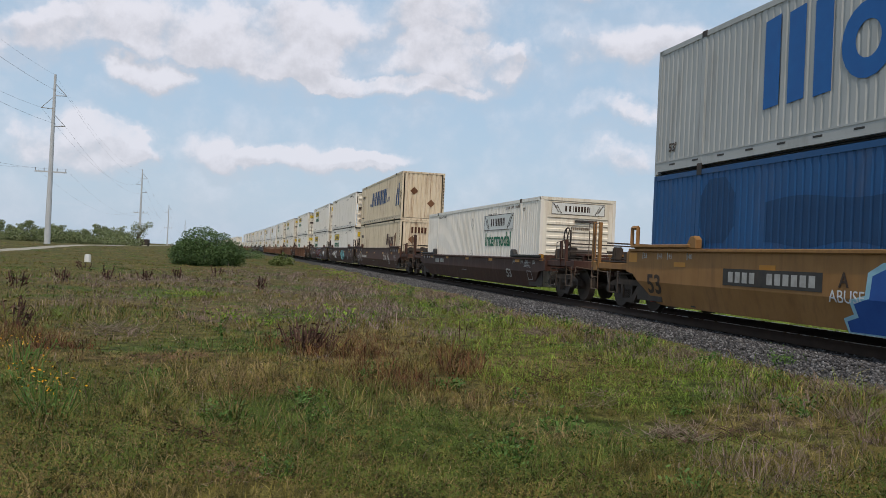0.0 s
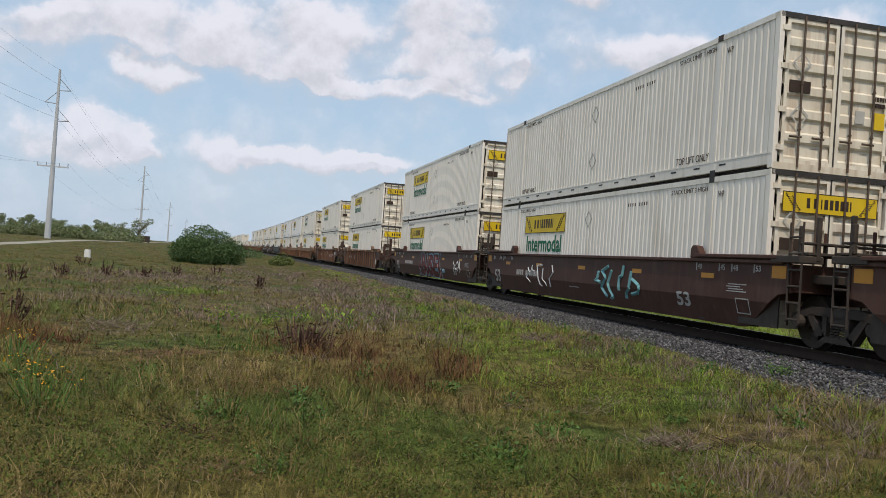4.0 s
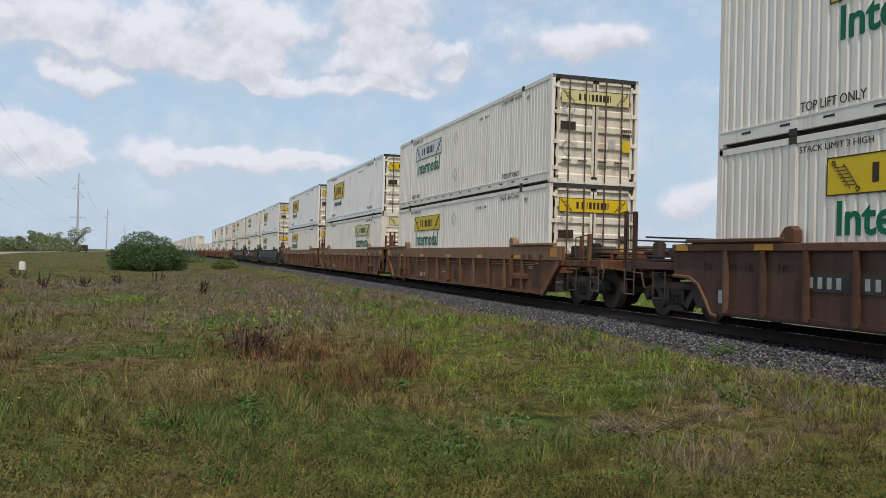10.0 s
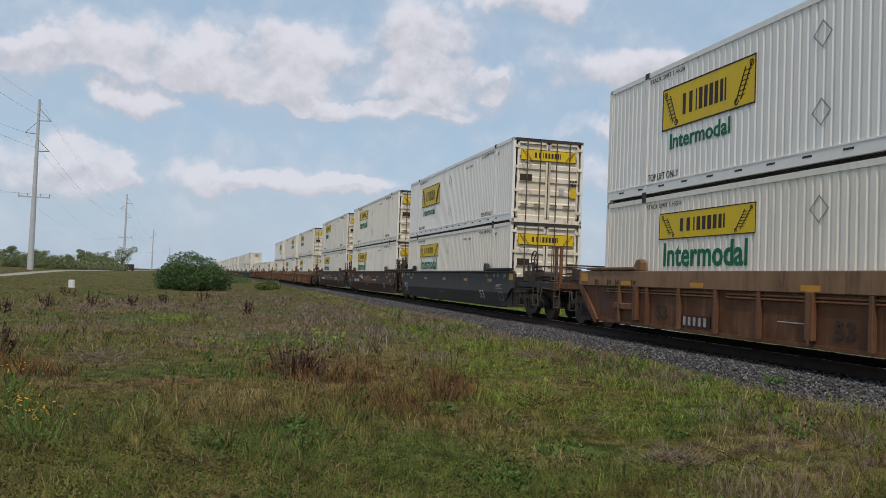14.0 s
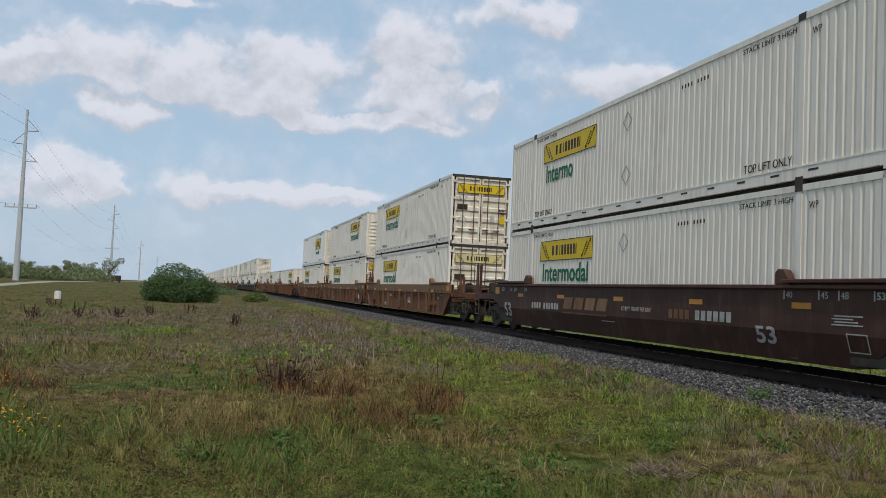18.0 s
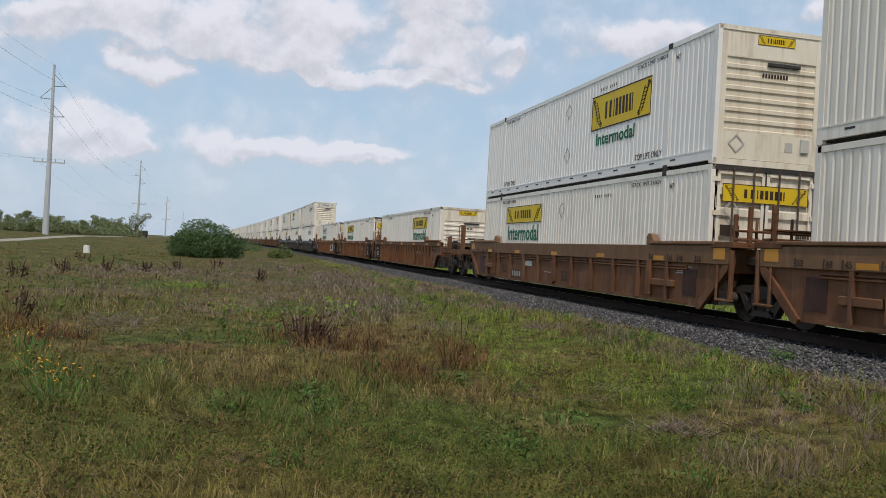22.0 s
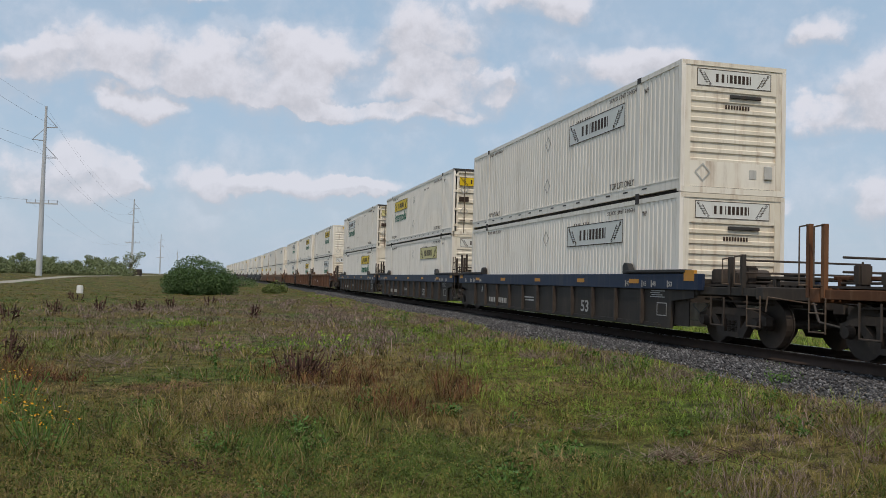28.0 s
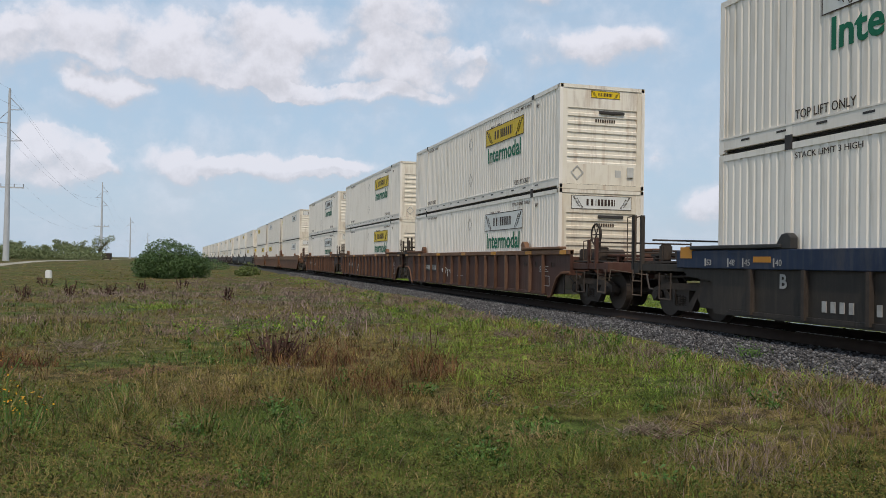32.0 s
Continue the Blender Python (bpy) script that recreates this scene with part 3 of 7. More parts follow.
track = tagged(new("railway_track"), "single railway track of rusty rails on grey ballast", "track", kind="structure")
bed = strip("ballast_bed", -500, 1050, 4.0, [(-3.3, -0.25), (-3.15, 0.02), (-1.9, RAIL - 0.22), (1.9, RAIL - 0.22), (3.15, 0.02), (3.3, -0.25)], "bed", track)
for off, nm in ((-0.753, "near"), (0.753, "far")):
    strip("rail", -500, 1050, 3.0, [(off - 0.07, RAIL - 0.185), (off - 0.07, RAIL - 0.165), (off - 0.012, RAIL - 0.15), (off - 0.012, RAIL - 0.045), (off - 0.037, RAIL - 0.035),
                                    (off - 0.037, RAIL - 0.006)], "rail", track)
    strip("rail_head", -500, 1050, 3.0, [(off - 0.037, RAIL - 0.006), (off - 0.026, RAIL), (off + 0.026, RAIL), (off + 0.037, RAIL - 0.006)], "tread", track)
    strip("rail_back", -500, 1050, 3.0, [(off + 0.037, RAIL - 0.006), (off + 0.037, RAIL - 0.035), (off + 0.012, RAIL - 0.045), (off + 0.012, RAIL - 0.15), (off + 0.07, RAIL - 0.165),
                                         (off + 0.07, RAIL - 0.185)], "rail", track)

tie_mesh = mesh_of("tie", bevelled(boxes((-0.115, 0.115, -1.30, 1.30, -0.18, 0.0)), 0.015), "tie")
for k in range(150):
    x, y, h = on_line(-14 + k * 0.52)
    t = new("tie", tie_mesh)
    t.parent = track
    t.matrix_basis = pose(float(x), float(y), RAIL - 0.185, 0, 0, math.degrees(h) - 90 + random.uniform(-1.5, 1.5))

rng = np.random.default_rng(4)


def scatter_stones(count, s0, s1, lo, hi, size):
    """Broken stones, each a lumpy octahedron, over the ballast."""
    s, o = rng.uniform(s0, s1, count) , rng.uniform(lo, hi, count)
    s = s0 + (s1 - s0) * ((s - s0) / (s1 - s0)) ** 1.6
    x, y, _ = on_line(s, o)
    z = np.interp(np.abs(o), [1.9, 3.15, 3.4], [RAIL - 0.22, 0.02, -0.02])
    base = np.array([(1, 0, 0), (-1, 0, 0), (0, 1, 0), (0, -1, 0), (0, 0, 1), (0, 0, -1)], float)
    r = rng.uniform(0.55, 1.15, (count, 6, 1)) * size * rng.uniform(0.6, 1.3, (count, 1, 1))
    turn = rng.normal(size=(count, 3, 3))
    turn, _ = np.linalg.qr(turn)
    v = (base[None] * r) @ turn
    v += np.stack([x, y, z + rng.uniform(-0.01, 0.03, count)], -1)[:, None]
    f = np.array([(0, 2, 4), (2, 1, 4), (1, 3, 4), (3, 0, 4), (2, 0, 5), (1, 2, 5), (3, 1, 5), (0, 3, 5)])
    faces = (np.arange(count)[:, None, None] * 6 + f[None]).reshape(-1, 3)
    return v.reshape(-1, 3), faces


v, f = scatter_stones(105000, -12, 75, -3.55, -0.9, 0.029)
stones = soup("ballast_stones", v, f, "stone", "stuff", "loose grey crushed ballast stones beside the rail", "ballast")

# ---- containers ----
HALF, WIDE, TALL = 8.075, 1.30, 2.896


TEXTS = {}
BOLD = {"Intermodal", "Intermo", "A", "B", "53", "53'", "125T"}


def typeset(texts):
    """Flat outlines of the texts, upright in the xz plane and facing -y, of unit width and height."""
    for text in texts:
        cu = bpy.data.curves.new("lettering", "FONT")
        cu.body, cu.extrude, cu.resolution_u = text.replace("fat ", ""), 0.0015, 3
        cu.offset = 0.055 if text.startswith("fat ") else 0.022 if text in BOLD else 0.0
        ob = new("lettering", cu)
        me = bpy.data.meshes.new_from_object(ob.evaluated_get(bpy.context.evaluated_depsgraph_get()))
        bpy.data.objects.remove(ob)
        me.transform(Matrix.Rotation(radians(90), 4, "X"))
        xs, zs = [v.co.x for v in me.vertices], [v.co.z for v in me.vertices]
        me.transform(Matrix.Diagonal((1 / (max(xs) - min(xs)), 1, 1 / (max(zs) - min(zs)), 1)) @ Matrix.Translation((-min(xs), 0, -min(zs))))
        me.materials.clear()
        TEXTS[text] = me


typeset(["Intermodal", "Intermo", "48", "45", "40", "20", "50", "125T", "TOP LIFT ONLY", "STACK LIMIT 3 HIGH", "WP", "53", "53'", "A", "B", "ABUSE", "fat A", "fat B", "fat U", "fat S", "fat E", "ETE AWE VQA", "LD LMT 118,400 PER UNIT"])


def write(text, height, width, x, y, z, material, parent, name="lettering", label="", shear=0.0):
    """Text of a given height and width, its lower left corner at x, z on the near side."""
    me = TEXTS[text].copy()
    me.name = name
    me.transform(Matrix.Translation((x, y, z)) @ Matrix(((1, 0, shear, 0), (0, 1, 0, 0), (0, 0, 1, 0), (0, 0, 0, 1))) @ Matrix.Diagonal((width, 1, height, 1)))
    me.materials.append(M[material])
    return part(name, me, material, parent, label)


def corrugated(x0, x1, z0, z1, y_out, y_in, pitch):
    """A trapezoidal corrugated sheet along x with a little thickness."""
    n = max(1, round((x1 - x0) / pitch))
    p = (x1 - x0) / n
    pts = [(x0, y_out)]
    for i in range(n):
        a = x0 + i * p
        pts += [(a + p * 0.56, y_out), (a + p * 0.68, y_in), (a + p * 0.88, y_in), (a + p, y_out)]
    bm = bmesh.new()
    lo = [bm.verts.new((x, y, z0)) for x, y in pts]
    hi = [bm.verts.new((x, y, z1)) for x, y in pts]
    for i in range(len(pts) - 1):
        bm.faces.new((lo[i], lo[i + 1], hi[i + 1], hi[i]))
    return bm


def ribbed_end(x, out, y0, y1, z0, z1, ribs, depth=0.035):
    """A sheet across the end with raised horizontal ribs; out is +1 at the front, -1 at the back."""
    bm = bmesh.new()
    p = (z1 - z0) / ribs
    pts = [(x, z0)]
    for i in range(ribs):
        a = z0 + i * p
        pts += [(x, a + p * 0.22), (x - out * depth, a + p * 0.32), (x - out * depth, a + p * 0.80), (x, a + p * 0.90)]
    pts.append((x, z1))
    l = [bm.verts.new((px, y0, pz)) for px, pz in pts]
    r = [bm.verts.new((px, y1, pz)) for px, pz in pts]
    for i in range(len(pts) - 1):
        bm.faces.new((l[i], r[i], r[i + 1], l[i + 1]))
    bmesh.ops.recalc_face_normals(bm, faces=list(bm.faces))
    return bm


SHARED = {}


def shared(name, make, material):
    """A mesh that alike parts have in common."""
    key = (name, material)
    if key not in SHARED:
        SHARED[key] = mesh_of(name.split(":")[0], make(), material)
    return SHARED[key]


def frame_outline(x0, x1, z0, z1, y, t, d=0.004):
    return boxes((x0, x1, y - d, y, z0, z0 + t), (x0, x1, y - d, y, z1 - t, z1), (x0, x0 + t, y - d, y, z0, z1), (x1 - t, x1, y - d, y, z0, z1))


def diamond(cx, cz, r, y, t=0.02):
    bm = bmesh.new()
    o = [(r, 0), (0, r), (-r, 0), (0, -r)]
    i = [(a * (1 - t / r * 2), b * (1 - t / r * 2)) for a, b in o]
    vo = [bm.verts.new((cx + a, y - 0.006, cz + b)) for a, b in o]
    vi = [bm.verts.new((cx + a, y - 0.006, cz + b)) for a, b in i]
    for k in range(4):
        bm.faces.new((vo[k], vo[(k + 1) % 4], vi[(k + 1) % 4], vi[k]))
    return bm


def badge(parent, x0, x1, z0, z1, y, plate, border, big=False):
    """The carrier's badge: a bordered plate, a scroll line at each end and dark bars in place of the name."""
    w, h = x1 - x0, z1 - z0
    b = part("sign_panel", boxes((x0, x1, y - 0.003, y, z0, z1)), plate, parent, {"sign_yellow": "yellow sign panel with dark border", "sign_white": "white sign panel with dark border", "sign_cream": "faded yellow sign panel"}[plate])
    part("sign_border", frame_outline(x0, x1, z0, z1, y - 0.003, h * 0.035), border, b)
    bm = bmesh.new()
    lo, hi = z0 + h * 0.26, z0 + h * 0.74
    for a, wide in ((0.250, 0.034), (0.325, 0.036), (0.400, 0.012), (0.435, 0.038), (0.492, 0.036), (0.548, 0.038), (0.604, 0.036), (0.660, 0.030), (0.706, 0.014)):
        box(bm, x0 + w * a, x0 + w * (a + wide), y - 0.007, y - 0.004, lo, hi)
    part("sign_print", bm, border, b)
    bm = bmesh.new()
    for sx, up in ((x0 + w * 0.10, 1), (x1 - w * 0.10, -1)):
        for k in range(6):
            zz = z0 + h * (0.24 + 0.095 * k)
            mid = sx + up * w * 0.012 * (3 - k)
            box(bm, mid - w * 0.035, mid + w * 0.035, y - 0.0065, y - 0.0045, zz, zz + h * 0.022)
        for e0, e1, f0, f1 in ((-0.065, 0.035, 0.88, 0.16), (-0.005, 0.085, 0.80, 0.10)):
            bar(bm, (sx + up * w * e0, y - 0.005, z0 + h * f0), (sx + up * w * e1, y - 0.005, z0 + h * f1), h * 0.016, 4)
        for cxs, czs in ((-0.06, 0.84), (0.075, 0.14)):
            for a in range(6):
                p0, p1 = a * math.pi / 3, (a + 1) * math.pi / 3
                bar(bm, (sx + up * w * cxs + h * 0.07 * math.cos(p0), y - 0.005, z0 + h * czs + h * 0.07 * math.sin(p0) * (1 if czs > 0.5 else 0.9)), (sx + up * w * cxs + h * 0.07 * math.cos(p1), y - 0.005, z0 + h * czs + h * 0.07 * math.sin(p1)), h * 0.012, 4)
    part("sign_scroll", bm, border, b)


def door_end(c, front, mat, sign, scale=1.0):
    """Double doors with lock bars and hinges at one end; front is +1 or -1."""
    x = front * (HALF - 0.03)
    for side in (-1, 1):
        y0, y1 = (side * 1.13, side * 0.02) if side < 0 else (0.02, 1.13)
        d = part("door", shared(f"door:{front}{side}", lambda: ribbed_end(x, front, y0, y1, 0.14, TALL - 0.12, 6, 0.05), mat), mat, c, "" )
        part("door_frame", shared(f"door_frame:{front}{side}", lambda: boxes((min(x, x + front * 0.012), max(x, x + front * 0.012), y0, y0 + 0.07, 0.12, TALL - 0.1), (min(x, x + front * 0.012), max(x, x + front * 0.012), y1 - 0.07, y1, 0.12, TALL - 0.1),
             (min(x, x + front * 0.012), max(x, x + front * 0.012), y0, y1, 0.10, 0.2), (min(x, x + front * 0.012), max(x, x + front * 0.012), y0, y1, TALL - 0.18, TALL - 0.1)), mat), mat, d)
        for yb in (0.30, 0.78):
            yy = side * yb
            xx = x + front * 0.045
            part("lock_bar", shared(f"lock_bar:{front}{side}{yb}", lambda: bars(0.021, ((xx, yy, 0.06), (xx, yy, TALL - 0.05)), ((xx - 0.04, yy, 0.75), (xx + 0.03, yy, 0.75)), ((xx - 0.04, yy, 1.6), (xx + 0.03, yy, 1.6)), ((xx, yy - 0.2, 0.62), (xx, yy + 0.05, 0.62))), "lock_steel"), "lock_steel", d, "rusty steel lock bar")
        for k, zz in enumerate((0.35, 1.05, 1.85, 2.55)):
            part("hinge", shared(f"hinge:{front}{side}{k}", lambda: boxes((min(x - front * 0.02, x + front * 0.05), max(x - front * 0.02, x + front * 0.05), min(side * 1.08, side * 1.24), max(side * 1.08, side * 1.24), zz, zz + 0.10)), "end_white"), "end_white", d)
    part("door_seal", shared(f"door_seal:{front}", lambda: boxes((min(x, x + front * 0.008), max(x, x + front * 0.008), -0.025, 0.025, 0.12, TALL - 0.12)), "dark_steel"), "dark_steel", c)
    g = part("notice_plate", shared(f"notice:{front}", lambda: boxes((min(x, x + front * 0.02), max(x, x + front * 0.02), -1.02, -0.58, 1.44, 1.66)), "ink"), "ink", c, "black notice plate on the door")
    part("notice_plate", shared(f"notice2:{front}", lambda: boxes((min(x, x + front * 0.02), max(x, x + front * 0.02), 0.84, 1.06, 0.92, 1.24)), "sign_yellow"), "sign_yellow", c, "small yellow notice on the door")
    part("notice_plate", shared(f"notice3:{front}", lambda: boxes((min(x, x + front * 0.018), max(x, x + front * 0.018), 0.42, 0.62, 1.0, 1.24)), "rail_edge"), "rail_edge", c)
    part("code_stencil", shared(f"code:{front}", lambda: boxes(*[(min(x, x + front * 0.016), max(x, x + front * 0.016), 0.82 + 0.06 * k, 0.86 + 0.06 * k, 1.46, 1.54) for k in range(5)],
                                                                         *[(min(x, x + front * 0.016), max(x, x + front * 0.016), 0.80 + 0.055 * k, 0.84 + 0.055 * k, 1.34, 1.42) for k in range(6)]), "ink"), "ink", c)
    end_diamonds(c, front, x + front * 0.02, ((-0.79, 1.98), (-0.79, 1.02)))
    if sign:
        end_badge(c, front, x + front * 0.022, -1.02, 1.02, 2.14, 2.52, sign)


def end_diamonds(c, front, x, where):
    for k, (yy, zz) in enumerate(where):
        def make():
            bm = diamond(yy * front, zz, 0.20, 0.0)
            bmesh.ops.transform(bm, matrix=Matrix.Translation((x, 0, 0)) @ Matrix.Rotation(radians(90 * front), 4, "Z"), verts=list(bm.verts))
            return bm
        part("placard_holder", shared(f"placard_holder:{front}{yy}{zz}{x:.2f}", make, "rail_edge"), "rail_edge", c)


def end_badge(c, front, x, y0, y1, z0, z1, plate):
    holder = new("badge")
    holder.parent = c
    badge(holder, y0, y1, z0, z1, 0.0, plate, "ink")
    turn = Matrix.Translation((x, 0, 0)) @ Matrix.Rotation(radians(90 * front), 4, "Z")
    for o in holder.children_recursive:
        o.data.transform(turn)
    for o in list(holder.children):
        o.parent = c
    bpy.data.objects.remove(holder)


def nose_end(c, front, mat, sign, vertical=False):
    x = front * (HALF - 0.02)
    if vertical:
        def make():
            bm = corrugated(-1.12, 1.12, 0.16, TALL - 0.1, 0.0, 0.04, 0.28)
            bmesh.ops.transform(bm, matrix=Matrix.Translation((x, 0, 0)) @ Matrix.Rotation(radians(90 * front), 4, "Z"), verts=list(bm.verts))
            return bm
        part("end_wall", shared(f"vertical_end:{front}", make, mat), mat, c)
        def full_diamond(yy, zz):
            bm = bmesh.new()
            v = [bm.verts.new((x + front * 0.01, yy + a, zz + b)) for a, b in ((0.24, 0), (0, 0.24), (-0.24, 0), (0, -0.24))]
            bm.faces.new(v)
            return bm
        part("placard", full_diamond(-0.55, 1.75), "rust_brown", c, "dark brown diamond placard")
        part("placard", full_diamond(0.50, 1.05), "rust_brown", c, "dark brown diamond placard")
    else:
        part("end_wall", shared(f"end_wall:{front}", lambda: ribbed_end(x, front, -1.06, 1.06, 0.70, TALL - 0.62, 7, 0.03), mat), mat, c)
        part("end_plate", shared(f"end_plate:{front}", lambda: boxes((min(x, x - front * 0.02), max(x, x - front * 0.02), -1.06, 1.06, 0.14, 0.70)), mat), mat, c)
        part("end_plate", shared(f"end_plate_top:{front}", lambda: boxes((min(x, x - front * 0.02), max(x, x - front * 0.02), -1.06, 1.06, TALL - 0.62, TALL - 0.08)), mat), mat, c)
        part("air_vent", shared(f"air_vent:{front}", lambda: bevelled(boxes((min(x, x + front * 0.05), max(x, x + front * 0.05), -0.12, 0.66, TALL - 0.78, TALL - 0.70)), 0.012), "dark_steel"), "dark_steel", c)
        part("document_box", shared(f"document_box:{front}", lambda: bevelled(boxes((min(x, x + front * 0.05), max(x, x + front * 0.05), 0.76, 0.96, 0.36, 0.66)), 0.015), "rail_edge"), "rail_edge", c, "white document box")
        part("notice_plate", shared(f"nose_notice:{front}", lambda: boxes((min(x, x + front * 0.008), max(x, x + front * 0.008), 0.40, 0.58, 0.36, 0.56)), "rail_edge"), "rail_edge", c)
        part("code_stencil", shared(f"nose_code:{front}", lambda: boxes(*[(min(x, x + front * 0.012), max(x, x + front * 0.012), -0.22 + 0.07 * k, -0.18 + 0.07 * k, TALL - 1.02, TALL - 0.93) for k in range(9)]), "ink"), "ink", c)
        end_diamonds(c, front, x + front * 0.012, ((-0.76, 0.46),))
        for s in (-1, 1):
            part("edge_post", shared(f"edge_post:{front}{s}", lambda: boxes((min(x + front * 0.005, x - front * 0.1), max(x + front * 0.005, x - front * 0.1), min(s * 1.06, s * 1.285), max(s * 1.06, s * 1.285), 0.1, TALL - 0.05)), mat), mat, c)
        if sign:
            end_badge(c, front, x + front * 0.004, -0.92, 0.92, TALL - 0.54, TALL - 0.16, sign) if sign != "small" else end_badge(c, front, x + front * 0.004, -0.36, 0.52, TALL - 0.34, TALL - 0.14, "sign_yellow")


def container(label, body="white", end="end_white", lead="door", side_sign="sign_yellow", word=True, end_sign="sign_yellow", new_style=False, marks=True, vertical=False, partial=False):
    """A 53-foot container, x towards the front of the train, the near side at -y, its base at z = 0."""
    c = tagged(new("shipping_container"), label, "container", "containers of the train")
    for s in (-1, 1):
        part("side_panel", shared(f"side_panel:{s}", lambda: corrugated(-HALF + 0.1, HALF - 0.1, 0.26, TALL - 0.08, s * 1.288, s * 1.271, 0.205), body), body, c)
        part("top_rail", shared(f"top_rail:{s}", lambda: boxes((-HALF + 0.05, HALF - 0.05, min(s * 1.22, s * 1.30), max(s * 1.22, s * 1.30), TALL - 0.11, TALL)), body), body, c)
        part("bottom_rail", shared(f"bottom_rail:{s}", lambda: boxes((-HALF + 0.05, HALF - 0.05, min(s * 1.2, s * 1.298), max(s * 1.2, s * 1.298), 0.085, 0.30)), body), body, c)
        if s < 0:
            part("rail_lip", shared("rail_lip", lambda: boxes((-HALF + 0.05, HALF - 0.05, -1.306, -1.292, 0.285, 0.315)), body), body, c)
            # dark strip set back under the rail, the gap's shade put into its colour
            part("sub_sill", shared("sub_sill", lambda: boxes((-HALF + 0.3, HALF - 0.3, -1.17, -1.1, 0.03, 0.14)), "dark_steel"), "dark_steel", c)
            part("rail_slots", shared("rail_slots", lambda: boxes(*[(x, x + 0.24, -1.302, -1.29, 0.195, 0.232) for x in np.arange(-7.4, 7.3, 0.98)]), "dark_steel"), "dark_steel", c)
        for e in (-1, 1):
            part("corner_post", shared(f"corner_post:{s}{e}", lambda: boxes((min(e * HALF, e * (HALF - 0.14)), max(e * HALF, e * (HALF - 0.14)), min(s * 1.2, s * 1.30), max(s * 1.2, s * 1.30), 0.02, TALL)), body), body, c)
            if s > 0:
                continue
            part("stacking_post", shared(f"stacking_post:{s}{e}", lambda: boxes((e * 6.1 - 0.07, e * 6.1 + 0.07, min(s * 1.24, s * 1.302), max(s * 1.24, s * 1.302), 0.1, TALL - 0.02)), body), body, c)
            for zz in (0.0, TALL - 0.11):
                part("corner_casting", shared(f"casting:{s}{e}{zz:.1f}", lambda: boxes((e * 6.1 - 0.09, e * 6.1 + 0.09, min(s * 1.14, s * 1.31), max(s * 1.14, s * 1.31), zz - 0.005, zz + 0.125)), "dark_steel"), "dark_steel", c)
    part("roof", shared("roof", lambda: boxes((-HALF + 0.04, HALF - 0.04, -1.25, 1.25, TALL - 0.05, TALL - 0.015)), body), body, c)
    part("floor", shared("floor", lambda: boxes((-HALF + 0.04, HALF - 0.04, -1.22, 1.22, 0.06, 0.14)), "dark_steel"), "dark_steel", c)
    for e in (-1, 1):
        part("end_sill", shared(f"end_sill:{e}", lambda: boxes((min(e * HALF, e * (HALF - 0.1)), max(e * HALF, e * (HALF - 0.1)), -1.28, 1.28, 0.0, 0.13)), end), end, c)
        part("end_header", shared(f"end_header:{e}", lambda: boxes((min(e * HALF, e * (HALF - 0.1)), max(e * HALF, e * (HALF - 0.1)), -1.28, 1.28, TALL - 0.1, TALL)), "dark_steel" if (e > 0) == (lead == "door") else end), end, c)
    n = 1 if lead == "nose" else -1
    if lead == "door":
        door_end(c, 1, end, end_sign)
    else:
        nose_end(c, 1, end, end_sign, vertical)
    part("end_wall", shared("rear_wall", lambda: ribbed_end(-HALF + 0.03, -1, -1.13, 1.13, 0.13, TALL - 0.1, 8, 0.03), end), end, c)
    y = -1.292
    if side_sign:
        a, b = sorted((n * 5.35, n * 1.80))
        if new_style:
            badge(c, a, b - 0.1, 1.42, 2.36, y, side_sign, "ink")
            write("Intermodal", 0.34, 2.3, a + 0.35, y - 0.002, 0.98, "green_ink", c, label="green word on the side")
        else:
            badge(c, a, b, 1.90, 2.48, y, side_sign, "ink")
            if word:
                write("Intermo" if partial else "Intermodal", 0.52, 1.9 if partial else 3.1, a + 0.22, y - 0.002, 1.30, "green_ink", c, label="green word on the side")
    if marks:
        write("TOP LIFT ONLY", 0.15, 1.35, -5.95, y - 0.004, 0.36, "ink", c)
        write("TOP LIFT ONLY", 0.15, 1.35, 4.55, y - 0.004, 0.36, "ink", c)
        write("STACK LIMIT 3 HIGH", 0.10, 1.5, 4.45, y - 0.004, TALL - 0.28, "ink", c)
        write("STACK LIMIT 3 HIGH", 0.10, 1.5, -5.95, y - 0.004, TALL - 0.28, "ink", c)
        part("code_stencil", shared("side_code", lambda: boxes(*[(2.3 + 0.12 * k, 2.345 + 0.12 * k, y - 0.003, y, TALL - 0.44, TALL - 0.36) for k in range(9) if k != 4]), "ink"), "ink", c)
        write("WP", 0.12, 0.22, 6.35, y - 0.004, TALL - 0.42, "ink", c)
        for k, zz in enumerate((2.22, 0.92)):
            part("placard_holder", shared(f"side_holder:{n}{k}", lambda: diamond(n * 0.1, zz, 0.24, y), "galv"), "galv", c)
    return c


C = {}
C["door_yellow"] = container("white corrugated container with yellow sign and green word, doors leading")
C["door_yellow_plain"] = container("grey-white corrugated container with yellow door sign, doors leading", end_sign="sign_cream")
C["door_white"] = container("white container with outlined white sign, rusty doors leading", side_sign="sign_white", end_sign="sign_cream")
C["door_new"] = container("clean white container with tall yellow framed sign, doors leading", body="new_white", new_style=True)
C["door_partial"] = container("white container whose green word has lost letters, doors leading", partial=True)
C["door_bare"] = container("plain cream-white container without sign, rusty doors leading", side_sign=None, end_sign=None)
C["nose_yellow"] = container("white corrugated container with yellow sign and green word, ribbed wall leading", lead="nose", end_sign="small")
